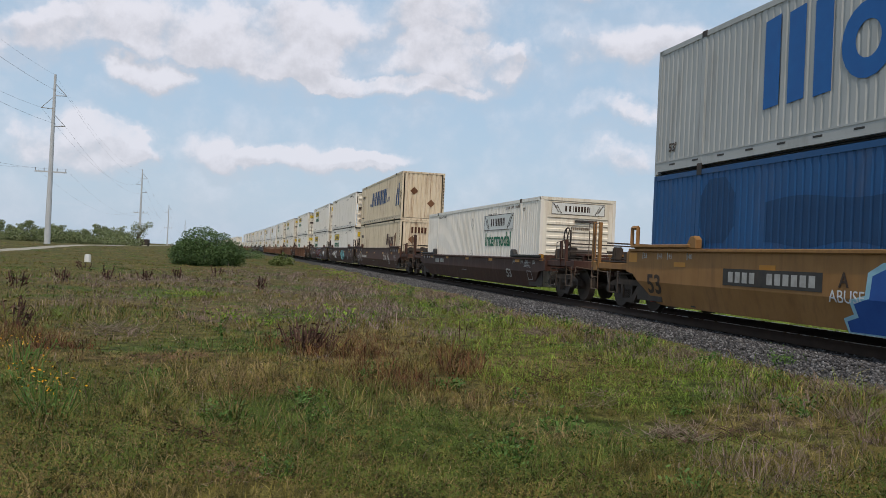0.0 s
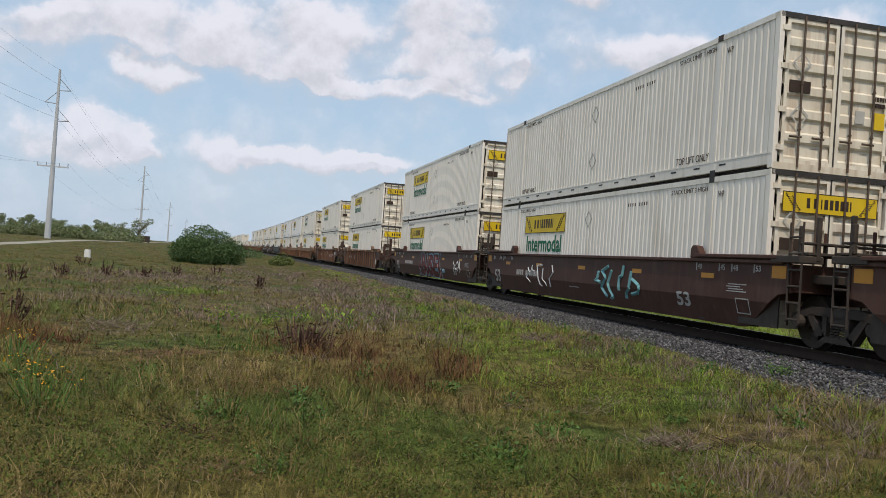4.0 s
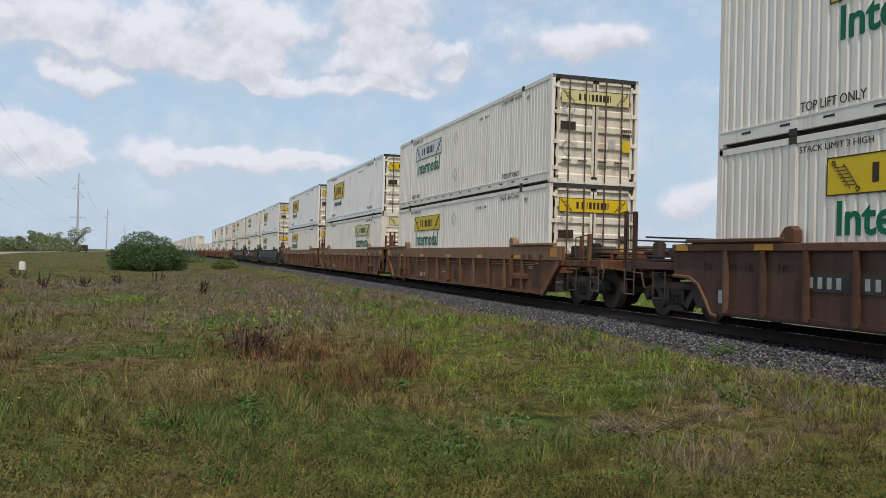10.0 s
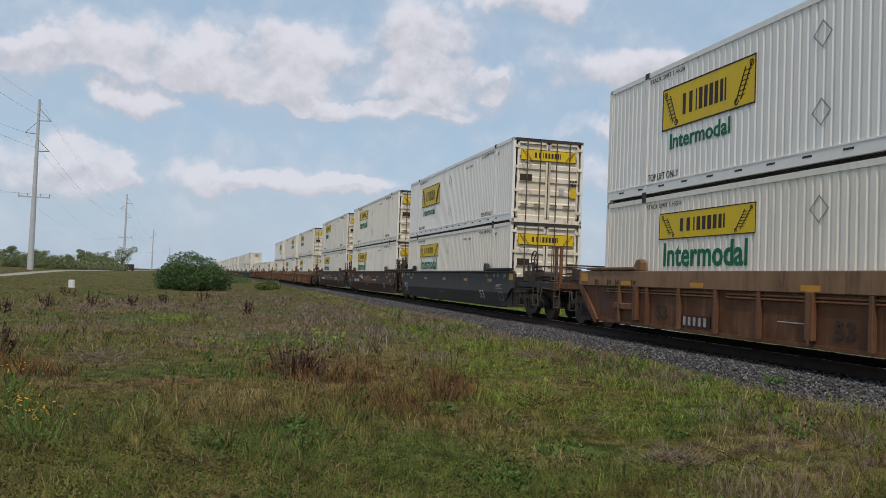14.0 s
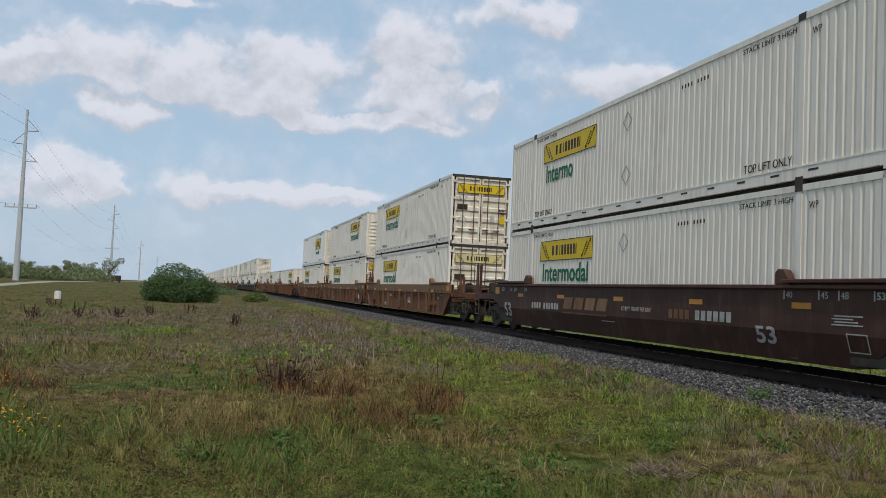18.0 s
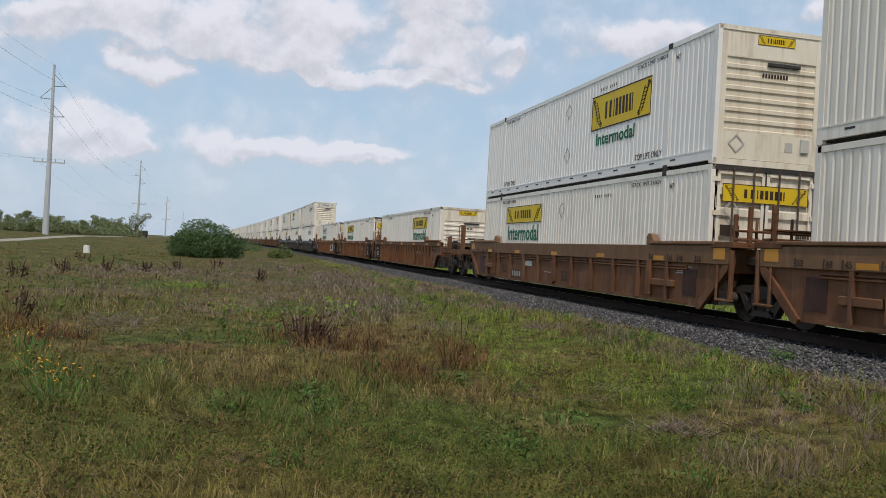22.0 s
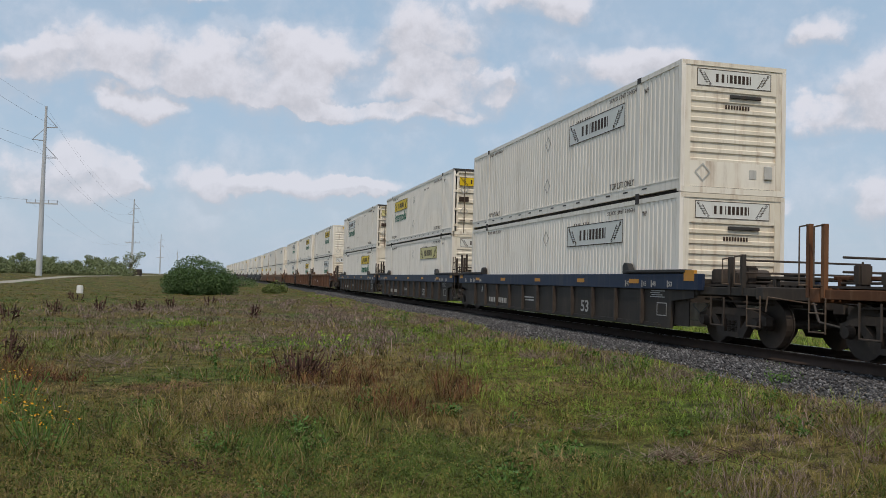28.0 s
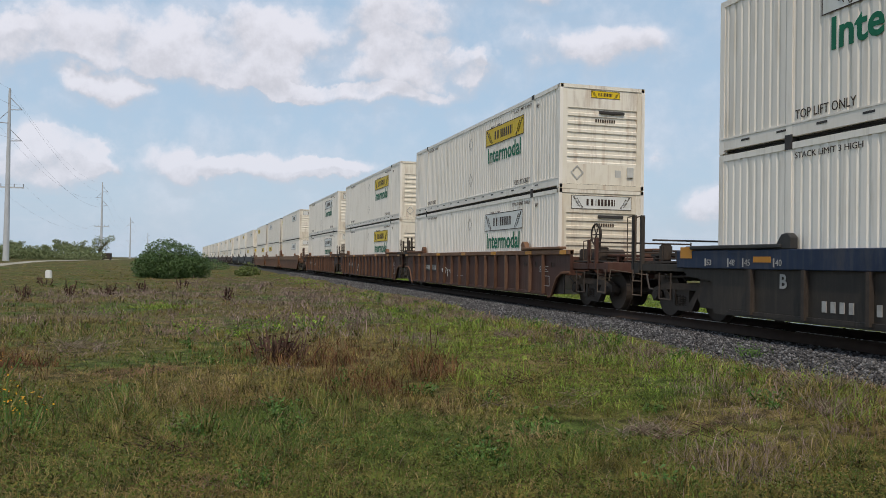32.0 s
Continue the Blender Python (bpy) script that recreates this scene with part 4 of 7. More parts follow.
C["nose_white"] = container("white container with outlined white sign and green word, ribbed wall leading", lead="nose", side_sign="sign_white", end_sign="sign_white")
C["nose_plain"] = container("white container with black outlined sign, ribbed wall leading", lead="nose", side_sign="sign_white", word=False, end_sign="sign_white")
C["nose_cream"] = container("white container with faded yellow sign, ribbed wall leading", lead="nose", side_sign="sign_cream", word=True, end_sign="sign_cream")
C["nose_creamplain"] = container("white container with faded yellow outlined sign only, ribbed wall leading", lead="nose", side_sign="sign_cream", word=False, end_sign="sign_white")
C["nose_new"] = container("clean white container with tall yellow framed sign, ribbed wall leading", body="new_white", lead="nose", new_style=True, end_sign="small")


def cream_container(upper):
    c = container("cream corrugated container with dark blue block marks, rust-streaked" if upper else "cream corrugated container with brown block marks, rust-streaked",
                  body="cream", end="cream_end", lead="nose", side_sign=None, end_sign=None, marks=False, vertical=True)
    y = -1.296
    bm = bmesh.new()
    if upper:
        # heavy and light slanted strokes in place of the name
        for a, wide in ((-3.0, 0.55), (-2.18, 0.20), (-1.75, 0.52), (-0.92, 0.62), (-0.12, 0.30), (0.42, 0.58), (1.20, 0.26), (1.70, 0.70), (2.56, 0.26)):
            prism(bm, [(a, 1.25), (a + wide, 1.25), (a + wide + 0.24, 2.2), (a + 0.24, 2.2)], y - 0.003, y)
        for k in range(3):
            prism(bm, [(-3.95 + 0.3 * k, 1.27), (-3.8 + 0.3 * k, 1.27), (-3.76 + 0.3 * k, 1.47), (-3.91 + 0.3 * k, 1.47)], y - 0.003, y)
            if k < 2:
                prism(bm, [(3.3 + 0.42 * k, 1.3), (3.55 + 0.42 * k, 1.3), (3.62 + 0.42 * k, 1.6), (3.37 + 0.42 * k, 1.6)], y - 0.003, y)
        part("block_print", bm, "blue_ink", c, "dark blue block lettering shapes")
        bm = bmesh.new()
        prism(bm, [(6.2, 0.9), (6.55, 0.9), (6.85, 2.3), (6.3, 1.5)], y - 0.004, y)
        prism(bm, [(6.9, 0.9), (7.3, 0.9), (7.3, 2.4), (6.95, 1.9)], y - 0.004, y)
        part("emblem", bm, "blue_ink", c, "dark blue slanted emblem")
        for zz in (1.55, 0.85):
            part("placard", shared(f"cream_placard{zz}", lambda: diamond(7.72, zz, 0.22, y, 0.05), "rust_brown"), "rust_brown", c)
    else:
        for a, wide in ((3.50, 0.52), (4.20, 0.18), (4.50, 0.36), (5.00, 0.38), (5.50, 0.40)):
            tall = 2.12 if a < 4.4 else 1.92
            prism(bm, [(a, 1.42), (a + wide, 1.42), (a + wide + 0.16, tall), (a + 0.16, tall)], y - 0.003, y)
        for k in range(9):
            a = 3.5 + k * 0.29
            prism(bm, [(a, 1.0), (a + 0.15, 1.0), (a + 0.20, 1.24), (a + 0.05, 1.24)], y - 0.003, y)
        part("block_print", bm, "brown_ink", c, "dark brown block lettering shapes")
        bm = bmesh.new()
        prism(bm, [(6.2, 1.3), (6.5, 1.1), (6.7, 1.7), (6.9, 2.15), (6.5, 2.1), (6.15, 1.9), (6.35, 1.7)], y - 0.004, y)
        part("emblem", bm, "rust_light", c, "orange-brown animal-like emblem shape")
        bm = bmesh.new()
        for k in range(5):
            box(bm, HALF - 0.02, HALF + 0.004, -0.62 + k * 0.2, -0.50 + k * 0.2, 2.15, 2.5)
        part("block_print", bm, "brown_ink", c)
    # code marks on the corner posts and leading wall
    part("code_stencil", boxes(*[(HALF - 0.11, HALF - 0.04, y - 0.008, y, 2.5 - 0.16 * k, 2.6 - 0.16 * k) for k in range(9)], *[(HALF - 0.005, HALF + 0.006, 1.215, 1.275, 2.5 - 0.19 * k, 2.62 - 0.19 * k) for k in range(10)]), "ink", c)
    part("code_stencil", boxes(*[(-7.4 + 0.13 * k, -7.31 + 0.13 * k, y - 0.006, y, 0.52, 0.60) for k in range(7)], *[(-7.3 + 0.17 * k, -7.2 + 0.17 * k, y - 0.006, y, 2.02 - 0.03 * (k % 3), 2.2) for k in range(6)]), "ink", c)
    return c


C["cream_top"] = cream_container(True)
C["cream_low"] = cream_container(False)


def big_letter_container():
    c = container("light grey corrugated container with huge blue block marks", body="grey", end="grey", lead="door", side_sign=None, end_sign=None, marks=False)
    y = -1.296
    bm = bmesh.new()
    # two big shapes in place of the name
    for x in (-4.75, -4.05, -3.35):
        prism(bm, [(x, 0.9), (x + 0.45, 0.93), (x + 0.45, 2.58), (x, 2.53)], y - 0.004, y)
    for a in np.arange(-2.68, 4.2, 1.75):
        o = [(a + 0.6 + 0.6 * math.cos(t), 1.6 + 0.62 * math.sin(t)) for t in np.linspace(0, 2 * math.pi, 20, endpoint=False)]
        i = [(a + 0.6 + 0.28 * math.cos(t), 1.6 + 0.3 * math.sin(t)) for t in np.linspace(0, 2 * math.pi, 20, endpoint=False)]
        vo = [bm.verts.new((px, y - 0.004, pz)) for px, pz in o]
        vi = [bm.verts.new((px, y - 0.004, pz)) for px, pz in i]
        for k in range(20):
            bm.faces.new((vo[k], vo[(k + 1) % 20], vi[(k + 1) % 20], vi[k]))
        box(bm, a + 1.05, a + 1.35, y - 0.004, y, 0.95, 2.15)
    bmesh.ops.translate(bm, vec=(0.8, 0, 0), verts=list(bm.verts))
    part("block_print", bm, "sea_ink", c, "huge blue block lettering shapes")
    write("53'", 0.2, 0.32, -7.45, y - 0.004, 0.5, "ink", c)
    return c


C["big_letters"] = big_letter_container()


def blue_container():
    c = container("dark blue corrugated container with darker painted-out patches", body="blue", end="red", lead="door", side_sign=None, end_sign=None, marks=False)
    y = -1.296
    def painted(x0, x1, reach):
        """A patch of paint that follows the corrugation; reach gives the lower and upper edge at x."""
        bm = bmesh.new()
        n = round((2 * HALF - 0.2) / 0.205)
        p = (2 * HALF - 0.2) / n
        for i in range(n):
            e = -HALF + 0.1 + i * p
            prof = [(e, 1.288), (e + p * 0.56, 1.288), (e + p * 0.68, 1.271), (e + p * 0.88, 1.271), (e + p, 1.288)]
            for (xa, ya), (xb, yb) in zip(prof, prof[1:]):
                if xa >= x0 and xb <= x1:
                    (la, ha), (lb, hb) = reach(xa), reach(xb)
                    bm.faces.new([bm.verts.new(co) for co in ((xa, -ya - 0.004, la), (xb, -yb - 0.004, lb), (xb, -yb - 0.004, hb), (xa, -ya - 0.004, ha))])
        return bm

    def octagon(x):
        d = 0.66 - max(0.0, abs(x + 5.4) - 0.30)
        return 2.0 - d, 2.0 + d
    part("painted_patch", painted(-6.05, -4.75, octagon), "shadow_blue", c, "darker blue octagonal patch")
    part("painted_patch", painted(-3.8, 1.2, lambda x: (1.30 + 0.05 * math.sin(3 * x), 2.1 + 0.06 * math.sin(2 * x + 1))), "shadow_blue", c, "darker blue painted-out lettering")
    return c


C["blue"] = blue_container()


# ---- well wagons ----
def wheelset_parts(truck, cx):
    for e in (-1, 1):
        x = cx + e * 0.89
        for s in (-1, 1):
            def make():
                bm = bmesh.new()
                for r, a, b in ((0.455, 0.665, 0.80), (0.485, 0.64, 0.668), (0.13, 0.60, 0.95)):
                    bmesh.ops.create_cone(bm, cap_ends=True, segments=28, radius1=r, radius2=r, depth=b - a, matrix=Matrix.Translation((x, s * (a + b) / 2, 0.47)) @ Matrix.Rotation(radians(90), 4, "X"))
                return bm
            part("wheel", shared(f"wheel:{cx}{e}{s}", make, "wheel"), "wheel", truck)
        part("axle", shared(f"axle:{cx}{e}", lambda: bars(0.085, ((x, -0.65, 0.47), (x, 0.65, 0.47))), "truck"), "truck", truck)


def truck_at(w, cx):
    """A three-piece freight truck with its middle at cx."""
    def bolster():
        bm = boxes((cx - 0.24, cx + 0.24, -1.05, 1.05, 0.50, 0.74))
        bmesh.ops.create_cone(bm, cap_ends=True, segments=20, radius1=0.3, radius2=0.3, depth=0.3, matrix=Matrix.Translation((cx, 0, 0.82)))
        return bm
    t = part("truck", shared(f"truck:{cx}", bolster, "truck"), "truck", w, "grimy black cast steel truck")
    for s in (-1, 1):
        def frame_of():
            bm = bmesh.new()
            y0, y1 = sorted((s * 0.93, s * 1.08))
            prism(bm, [(cx + a, b) for a, b in ((-1.12, 0.60), (-0.62, 0.74), (0.62, 0.74), (1.12, 0.60), (1.12, 0.44), (0.92, 0.44), (0.86, 0.56), (0.55, 0.60), (-0.55, 0.60), (-0.86, 0.56), (-0.92, 0.44), (-1.12, 0.44))], y0, y1)
            prism(bm, [(cx + a, b) for a, b in ((-0.72, 0.58), (-0.58, 0.62), (-0.26, 0.28), (-0.40, 0.17))], y0, y1)
            prism(bm, [(cx - a, b) for a, b in ((-0.72, 0.58), (-0.58, 0.62), (-0.26, 0.28), (-0.40, 0.17))], y0, y1)
            prism(bm, [(cx + a, b) for a, b in ((-0.42, 0.17), (0.42, 0.17), (0.40, 0.27), (-0.40, 0.27))], y0, y1)
            for a in (-0.27, 0.27):
                prism(bm, [(cx + a - 0.05, 0.26), (cx + a + 0.05, 0.26), (cx + a + 0.05, 0.62), (cx + a - 0.05, 0.62)], y0, y1)
            for a in (-0.89, 0.89):
                bmesh.ops.create_cone(bm, cap_ends=True, segments=14, radius1=0.12, radius2=0.10, depth=0.12, matrix=Matrix.Translation((cx + a, s * 1.12, 0.47)) @ Matrix.Rotation(radians(90), 4, "X"))
            return bm
        part("side_frame", shared(f"side_frame:{cx}{s}", frame_of, "truck"), "truck", t)
        def springs():
            bm = bmesh.new()
            for a in (-0.13, 0.0, 0.13):
                for k in range(5):
                    bmesh.ops.create_cone(bm, cap_ends=True, segments=10, radius1=0.06, radius2=0.06, depth=0.03, matrix=Matrix.Translation((cx + a, s * 1.0, 0.29 + 0.047 * k)))
            return bm
        part("spring_nest", shared(f"springs:{cx}{s}", springs, "wheel"), "wheel", t)
    wheelset_parts(t, cx)


def side_outline(style):
    if style.startswith("smooth"):
        half = [(7.45, 0.235), (7.70, 0.27), (7.95, 0.42), (8.70, 0.90), (9.05, 0.95), (9.05, 1.40), (8.85, 1.50)]
        if style == "smooth_low":
            half = [(7.45, 0.235), (7.70, 0.27), (7.95, 0.40), (8.55, 0.78), (9.05, 0.83), (9.05, 1.12), (8.90, 1.20)]
    elif style == "ribbed_navy":
        half = [(8.0, 0.22), (8.05, 0.82), (8.95, 0.90), (8.95, 1.39)]
    elif style == "ribbed_brown":
        half = [(8.1, 0.22), (8.2, 0.24), (9.12, 0.98), (9.2, 1.0), (9.2, 1.46)]
    else:
        half = [(7.75, 0.22), (7.95, 0.24), (8.12, 0.45), (8.35, 0.72), (8.65, 0.84), (9.2, 0.86), (9.2, 1.46)]
    return half + [(-x, z) for x, z in reversed(half)]


CREASE, TUCK = 0.74, 0.30


def tuck_in(bm):
    """Leans the lower half of a smooth side, and what is painted on it, inwards below the crease."""
    bmesh.ops.bisect_plane(bm, geom=list(bm.verts) + list(bm.edges) + list(bm.faces), dist=0.0005, plane_co=(0, 0, CREASE), plane_no=(0, 0, 1))
    for v in bm.verts:
        if v.co.z < CREASE:
            v.co.y -= math.copysign(TUCK * (CREASE - v.co.z), v.co.y)
    return bm


def tuck_paint(w, done):
    """The same for the painted marks on a smooth wagon."""
    for o in w.children_recursive:
        if o.name.split(".")[0] in PAINTED and o.data not in done:
            done.add(o.data)
            if min(v.co.z for v in o.data.vertices) < CREASE:
                bm = bmesh.new()
                bm.from_mesh(o.data)
                tuck_in(bm).to_mesh(o.data)
                bm.free()


PAINTED = {"lettering", "number_stencil", "data_stencil", "notice_frame", "stencil_bar", "scribble", "graffiti", "graffiti_edge", "graffiti_tag", "graffiti_dot", "number_panel", "emblem", "panel", "notice_plate"}


def well_wagon(style, front, rear, label):
    """A well wagon unit; the ends are 'coupler', 'joint' or 'joint_truck'. x towards the front, z = 0 on the rails."""
    w = tagged(new("well_wagon"), label, "freight wagon", "well wagons of the train")
    body, beam = {"smooth_brown": ("brown", "brown"), "smooth_low": ("brown", "brown"), "smooth_black": ("black", "black"), "smooth_tan": ("tan", "tan"), "ribbed_brown": ("rust_brown", "rust_light"),
                  "ribbed_wide": ("brown", "rust_mid"), "ribbed_close": ("rust_brown", "rust_brown"), "ribbed_dark": ("brown", "rust_mid"), "ribbed_navy": ("greybody", "navy")}[style]
    smooth = style.startswith("smooth")
    top = 1.20 if style == "smooth_low" else 1.50 if smooth else (1.40 if style == "ribbed_navy" else 1.48)
    for s in (-1, 1):
        def make():
            bm = bmesh.new()
            prism(bm, side_outline(style), min(s * 1.37, s * 1.44), max(s * 1.37, s * 1.44))
            return tuck_in(bm) if smooth else bm
        p = part("side_wall", shared(f"side_wall:{style}{s}", make, body), body, w)
        lo = top - (0.07 if smooth else {"ribbed_navy": 0.34, "ribbed_brown": 0.37, "ribbed_close": 0.20}.get(style, 0.13))
        e = 8.85 if smooth else 9.2
        part("top_beam", shared(f"top_beam:{style}{s}", lambda: bevelled(boxes((-e, e, min(s * 1.34, s * 1.50), max(s * 1.34, s * 1.50), lo, top)), 0.012), beam), beam, w)
        part("bottom_beam", shared(f"bottom_beam:{style}{s}", lambda: boxes((-7.4, 7.4, min(s * 1.12, s * 1.25), max(s * 1.12, s * 1.25), 0.238, 0.262)) if smooth else boxes((-7.6, 7.6, min(s * 1.30, s * 1.47), max(s * 1.30, s * 1.47), 0.225, 0.29)), body), body, w)
        for q in (-1, 1):
            def guide():
                bm = boxes((min(q * 6.0, q * 8.7), max(q * 6.0, q * 8.7), min(s * 1.33, s * 1.53), max(s * 1.33, s * 1.53), top + 0.02, top + 0.09), (min(q * 6.1, q * 8.6), max(q * 6.1, q * 8.6), min(s * 1.38, s * 1.47), max(s * 1.38, s * 1.47), top, top + 0.02))
                prism(bm, [(q * gx, top + gz) for gx, gz in ((5.78, 0.0), (6.14, 0.0), (6.14, 0.10), (6.02, 0.25), (5.86, 0.27), (5.78, 0.20))], min(s * 1.35, s * 1.50), max(s * 1.35, s * 1.50))
                return bevelled(bm, 0.014)
            guide_mat = "black" if style in ("ribbed_navy", "smooth_low") else beam
            part("guide_flange", shared(f"guide:{style}{s}{q}", guide, guide_mat), guide_mat, w)
        if not smooth and s < 0:
            pitch = {"ribbed_brown": 1.36, "ribbed_wide": 0.94, "ribbed_dark": 1.0, "ribbed_close": 0.70, "ribbed_navy": 1.36}[style]
            n = int(15.0 / pitch)
            edge_mat = {"ribbed_brown": "rust_mid", "ribbed_navy": "truck", "ribbed_wide": "rust_edge", "ribbed_dark": "rust_edge"}.get(style, beam)
            reach = 6.8 if style in ("ribbed_brown", "ribbed_navy") else 7.5
            n = 10 if style in ("ribbed_brown", "ribbed_navy") else n
            for k in range(n + 1):
                x = reach * (2 * k / n - 1)
                fat = 0.15 if abs(abs(x) - 6.0) < pitch / 2 and style in ("ribbed_wide", "ribbed_dark") else 0.045
                part("rib", shared(f"rib:{style}{k}", lambda: boxes((x - fat / 2, x + fat / 2, -1.53, -1.43, 0.27, lo), (x - fat / 2 - 0.012, x + fat / 2 + 0.012, -1.537, -1.525, 0.27, lo)), edge_mat), edge_mat, p)
            if style == "ribbed_brown":
                for q in (-1, 0, 1):
                    part("post_plate", shared(f"post_plate:{q}", lambda: bevelled(boxes((q * 5.98 - 0.10, q * 5.98 + 0.10, -1.535, -1.44, 0.34, lo + 0.03)), 0.015), body), body, p)
                    part("conduit", shared(f"conduit:{q}", lambda: bars(0.02, ((q * 5.2 - 2.4, -1.465, lo - 0.07), (q * 5.2 + 2.4, -1.465, lo - 0.07)), ((q * 5.2 - 2.4, -1.465, lo - 0.13), (q * 5.2 + 2.4, -1.465, lo - 0.13)), sides=6), body), body, p)
                for q in (-1, 1):
                    part("bracket", shared(f"bracket:{q}", lambda: bevelled(boxes((min(q * 6.14, q * 7.08), max(q * 6.14, q * 7.08), -1.52, -1.43, 0.57, 0.72)), 0.015), body), body, p)
                    part("patch_plate", shared(f"patch_plate:{q}", lambda: boxes((min(q * 7.42, q * 7.95), max(q * 7.42, q * 7.95), -1.452, -1.43, 0.42, 0.98)), "brown"), "brown", p, "dark repainted patch")

                    def gusset():
                        bm = bmesh.new()
                        prism(bm, [(q * gx, gz) for gx, gz in ((9.19, 1.10), (9.0, 1.10), (8.04, 0.26), (8.1, 0.17), (8.22, 0.19), (9.13, 0.98))], -1.50, -1.42)
                        return bm
                    part("gusset", shared(f"gusset:{q}", gusset, body), body, p)
            elif style == "ribbed_close":
                for zc in (lo - 0.06, lo - 0.13):
                    part("conduit", shared(f"long_conduit:{zc:.2f}", lambda: bars(0.018, ((-8.2, -1.47, zc), (8.2, -1.47, zc)), sides=6), body), body, p)
            else:
                for q in (-1, 1):
                    part("stiffener", shared(f"stiffener:{style}{q}", lambda: boxes((min(q * 0.5, q * 7.5), max(q * 0.5, q * 7.5), -1.475, -1.43, 0.26, 0.32)), body), body, p)
            if style in ("ribbed_wide", "ribbed_dark", "ribbed_close"):
                for q in (-1, 1):
                    def arch():
                        bm = bmesh.new()
                        pts = [(7.78, 0.18), (7.98, 0.22), (8.15, 0.47), (8.38, 0.74), (8.67, 0.86), (9.2, 0.88)]
                        for (ax, az), (bx, bz) in zip(pts, pts[1:]):
                            bar(bm, (q * ax, -1.45, az), (q * bx, -1.45, bz), 0.035, 6)
                        return bm
                    part("arch_edge", shared(f"arch_edge:{style}{q}", arch, beam), beam, p)
    part("floor_frame", shared(f"floor_frame:{body}", lambda: boxes((-7.5, 7.5, -1.22, 1.22, 0.25, 0.275)), body), body, w)
    for q, kind in ((1, front), (-1, rear)):
        def span(a, b):
            return (min(q * a, q * b), max(q * a, q * b))
        for sy in (-1.33, 1.33):
            part("skirt", shared(f"skirt:{q}{sy}", lambda: boxes((*span(7.4, 8.6), sy - 0.015, sy + 0.015, 0.30, 1.1)), "truck"), "truck", w)
        part("bulkhead", shared(f"bulkhead:{body}{q}", lambda: boxes((*span(8.28, 8.50), -1.36, 1.36, 0.80, 1.30)), body), body, w)
        part("cross_beam", shared(f"cross_beam:{body}{q}{kind}", lambda: bevelled(boxes((*span(8.9, 9.05), -1.42, 1.42, 0.95, 1.30 if kind == "coupler" else 1.44)), 0.015), body), body, w)
        if kind == "coupler":
            part("centre_sill", shared(f"centre_sill:{body}{q}", lambda: boxes((*span(8.5, 11.1), -0.26, 0.26, 0.78, 1.12)), body), body, w)
            part("end_sill", shared(f"wagon_end_sill:{body}{q}", lambda: bevelled(boxes((*span(10.95, 11.2), -1.38, 1.38, 0.92, 1.16)), 0.015), body), body, w)
            for s in (-1.29, 1.29):
                part("side_sill", shared(f"side_sill:{body}{q}{s}", lambda: bevelled(boxes((*span(9.0, 11.0), s - 0.07, s + 0.07, 0.98, 1.14)), 0.01), body), body, w)
            part("deck_grating", shared(f"deck:{q}", lambda: boxes(*[(*span(9.1, 11.0), y0, y0 + 0.10, 1.16, 1.20) for y0 in np.arange(-1.3, 1.25, 0.16)]), "truck"), "truck", w)
            cp = part("coupler", shared(f"coupler:{q}", lambda: bevelled(boxes((*span(11.1, 11.6), -0.09, 0.09, 0.76, 0.92), (*span(11.48, 11.78), -0.17, 0.17, 0.70, 0.98)), 0.02), "truck"), "truck", w)
            part("air_hose", shared(f"hose:{q}", lambda: bars(0.025, ((q * 11.2, -0.35, 0.9), (q * 11.4, -0.38, 0.55)), ((q * 11.4, -0.38, 0.55), (q * 11.8, -0.1, 0.45))), "dark_steel"), "dark_steel", cp)
            part("uncoupling_lever", shared(f"lever:{q}", lambda: bars(0.014, ((q * 11.23, -1.32, 0.98), (q * 11.23, -0.3, 0.86)), ((q * 11.23, -1.32, 0.98), (q * 11.23, -1.36, 0.72))), "lock_steel"), "lock_steel", w)
            for k, (xx, hh) in enumerate(((10.1, 1.72), (10.5, 1.76)) if q > 0 else ((10.88, 2.2), (11.25, 2.22))):
                part("handrail", shared(f"handrail:{q}{k}{body}", lambda: boxes((*span(xx - 0.04, xx + 0.04), -1.38, -1.30, 1.0, hh)), body), body, w)
                part("grab_iron", shared(f"grab:{q}{k}", lambda: bars(0.014, ((q * xx - 0.16, -1.42, 1.2), (q * xx - 0.16, -1.42, hh - 0.04)), ((q * xx - 0.16, -1.42, hh - 0.04), (q * xx, -1.38, hh - 0.02)), ((q * xx - 0.16, -1.42, 1.2), (q * xx, -1.38, 1.2)), sides=6), "lock_steel"), "lock_steel", w)
            part("ladder", shared(f"ladder:{q}", lambda: bars(0.014, ((q * 10.75, -1.42, 0.42), (q * 10.75, -1.42, 1.0)), ((q * 11.15, -1.42, 0.42), (q * 11.15, -1.42, 1.0)), ((q * 10.75, -1.42, 0.44), (q * 11.15, -1.42, 0.44)), ((q * 10.75, -1.42, 0.75), (q * 11.15, -1.42, 0.75)), sides=6), "lock_steel"), "lock_steel", w)
            part("step", shared(f"step:{q}", lambda: bars(0.018, ((q * 9.55, -1.42, 0.95), (q * 9.55, -1.42, 0.40)), ((q * 9.55, -1.42, 0.40), (q * 10.0, -1.42, 0.40)), ((q * 10.0, -1.42, 0.40), (q * 10.0, -1.42, 0.95)), sides=6), "truck"), "truck", w)
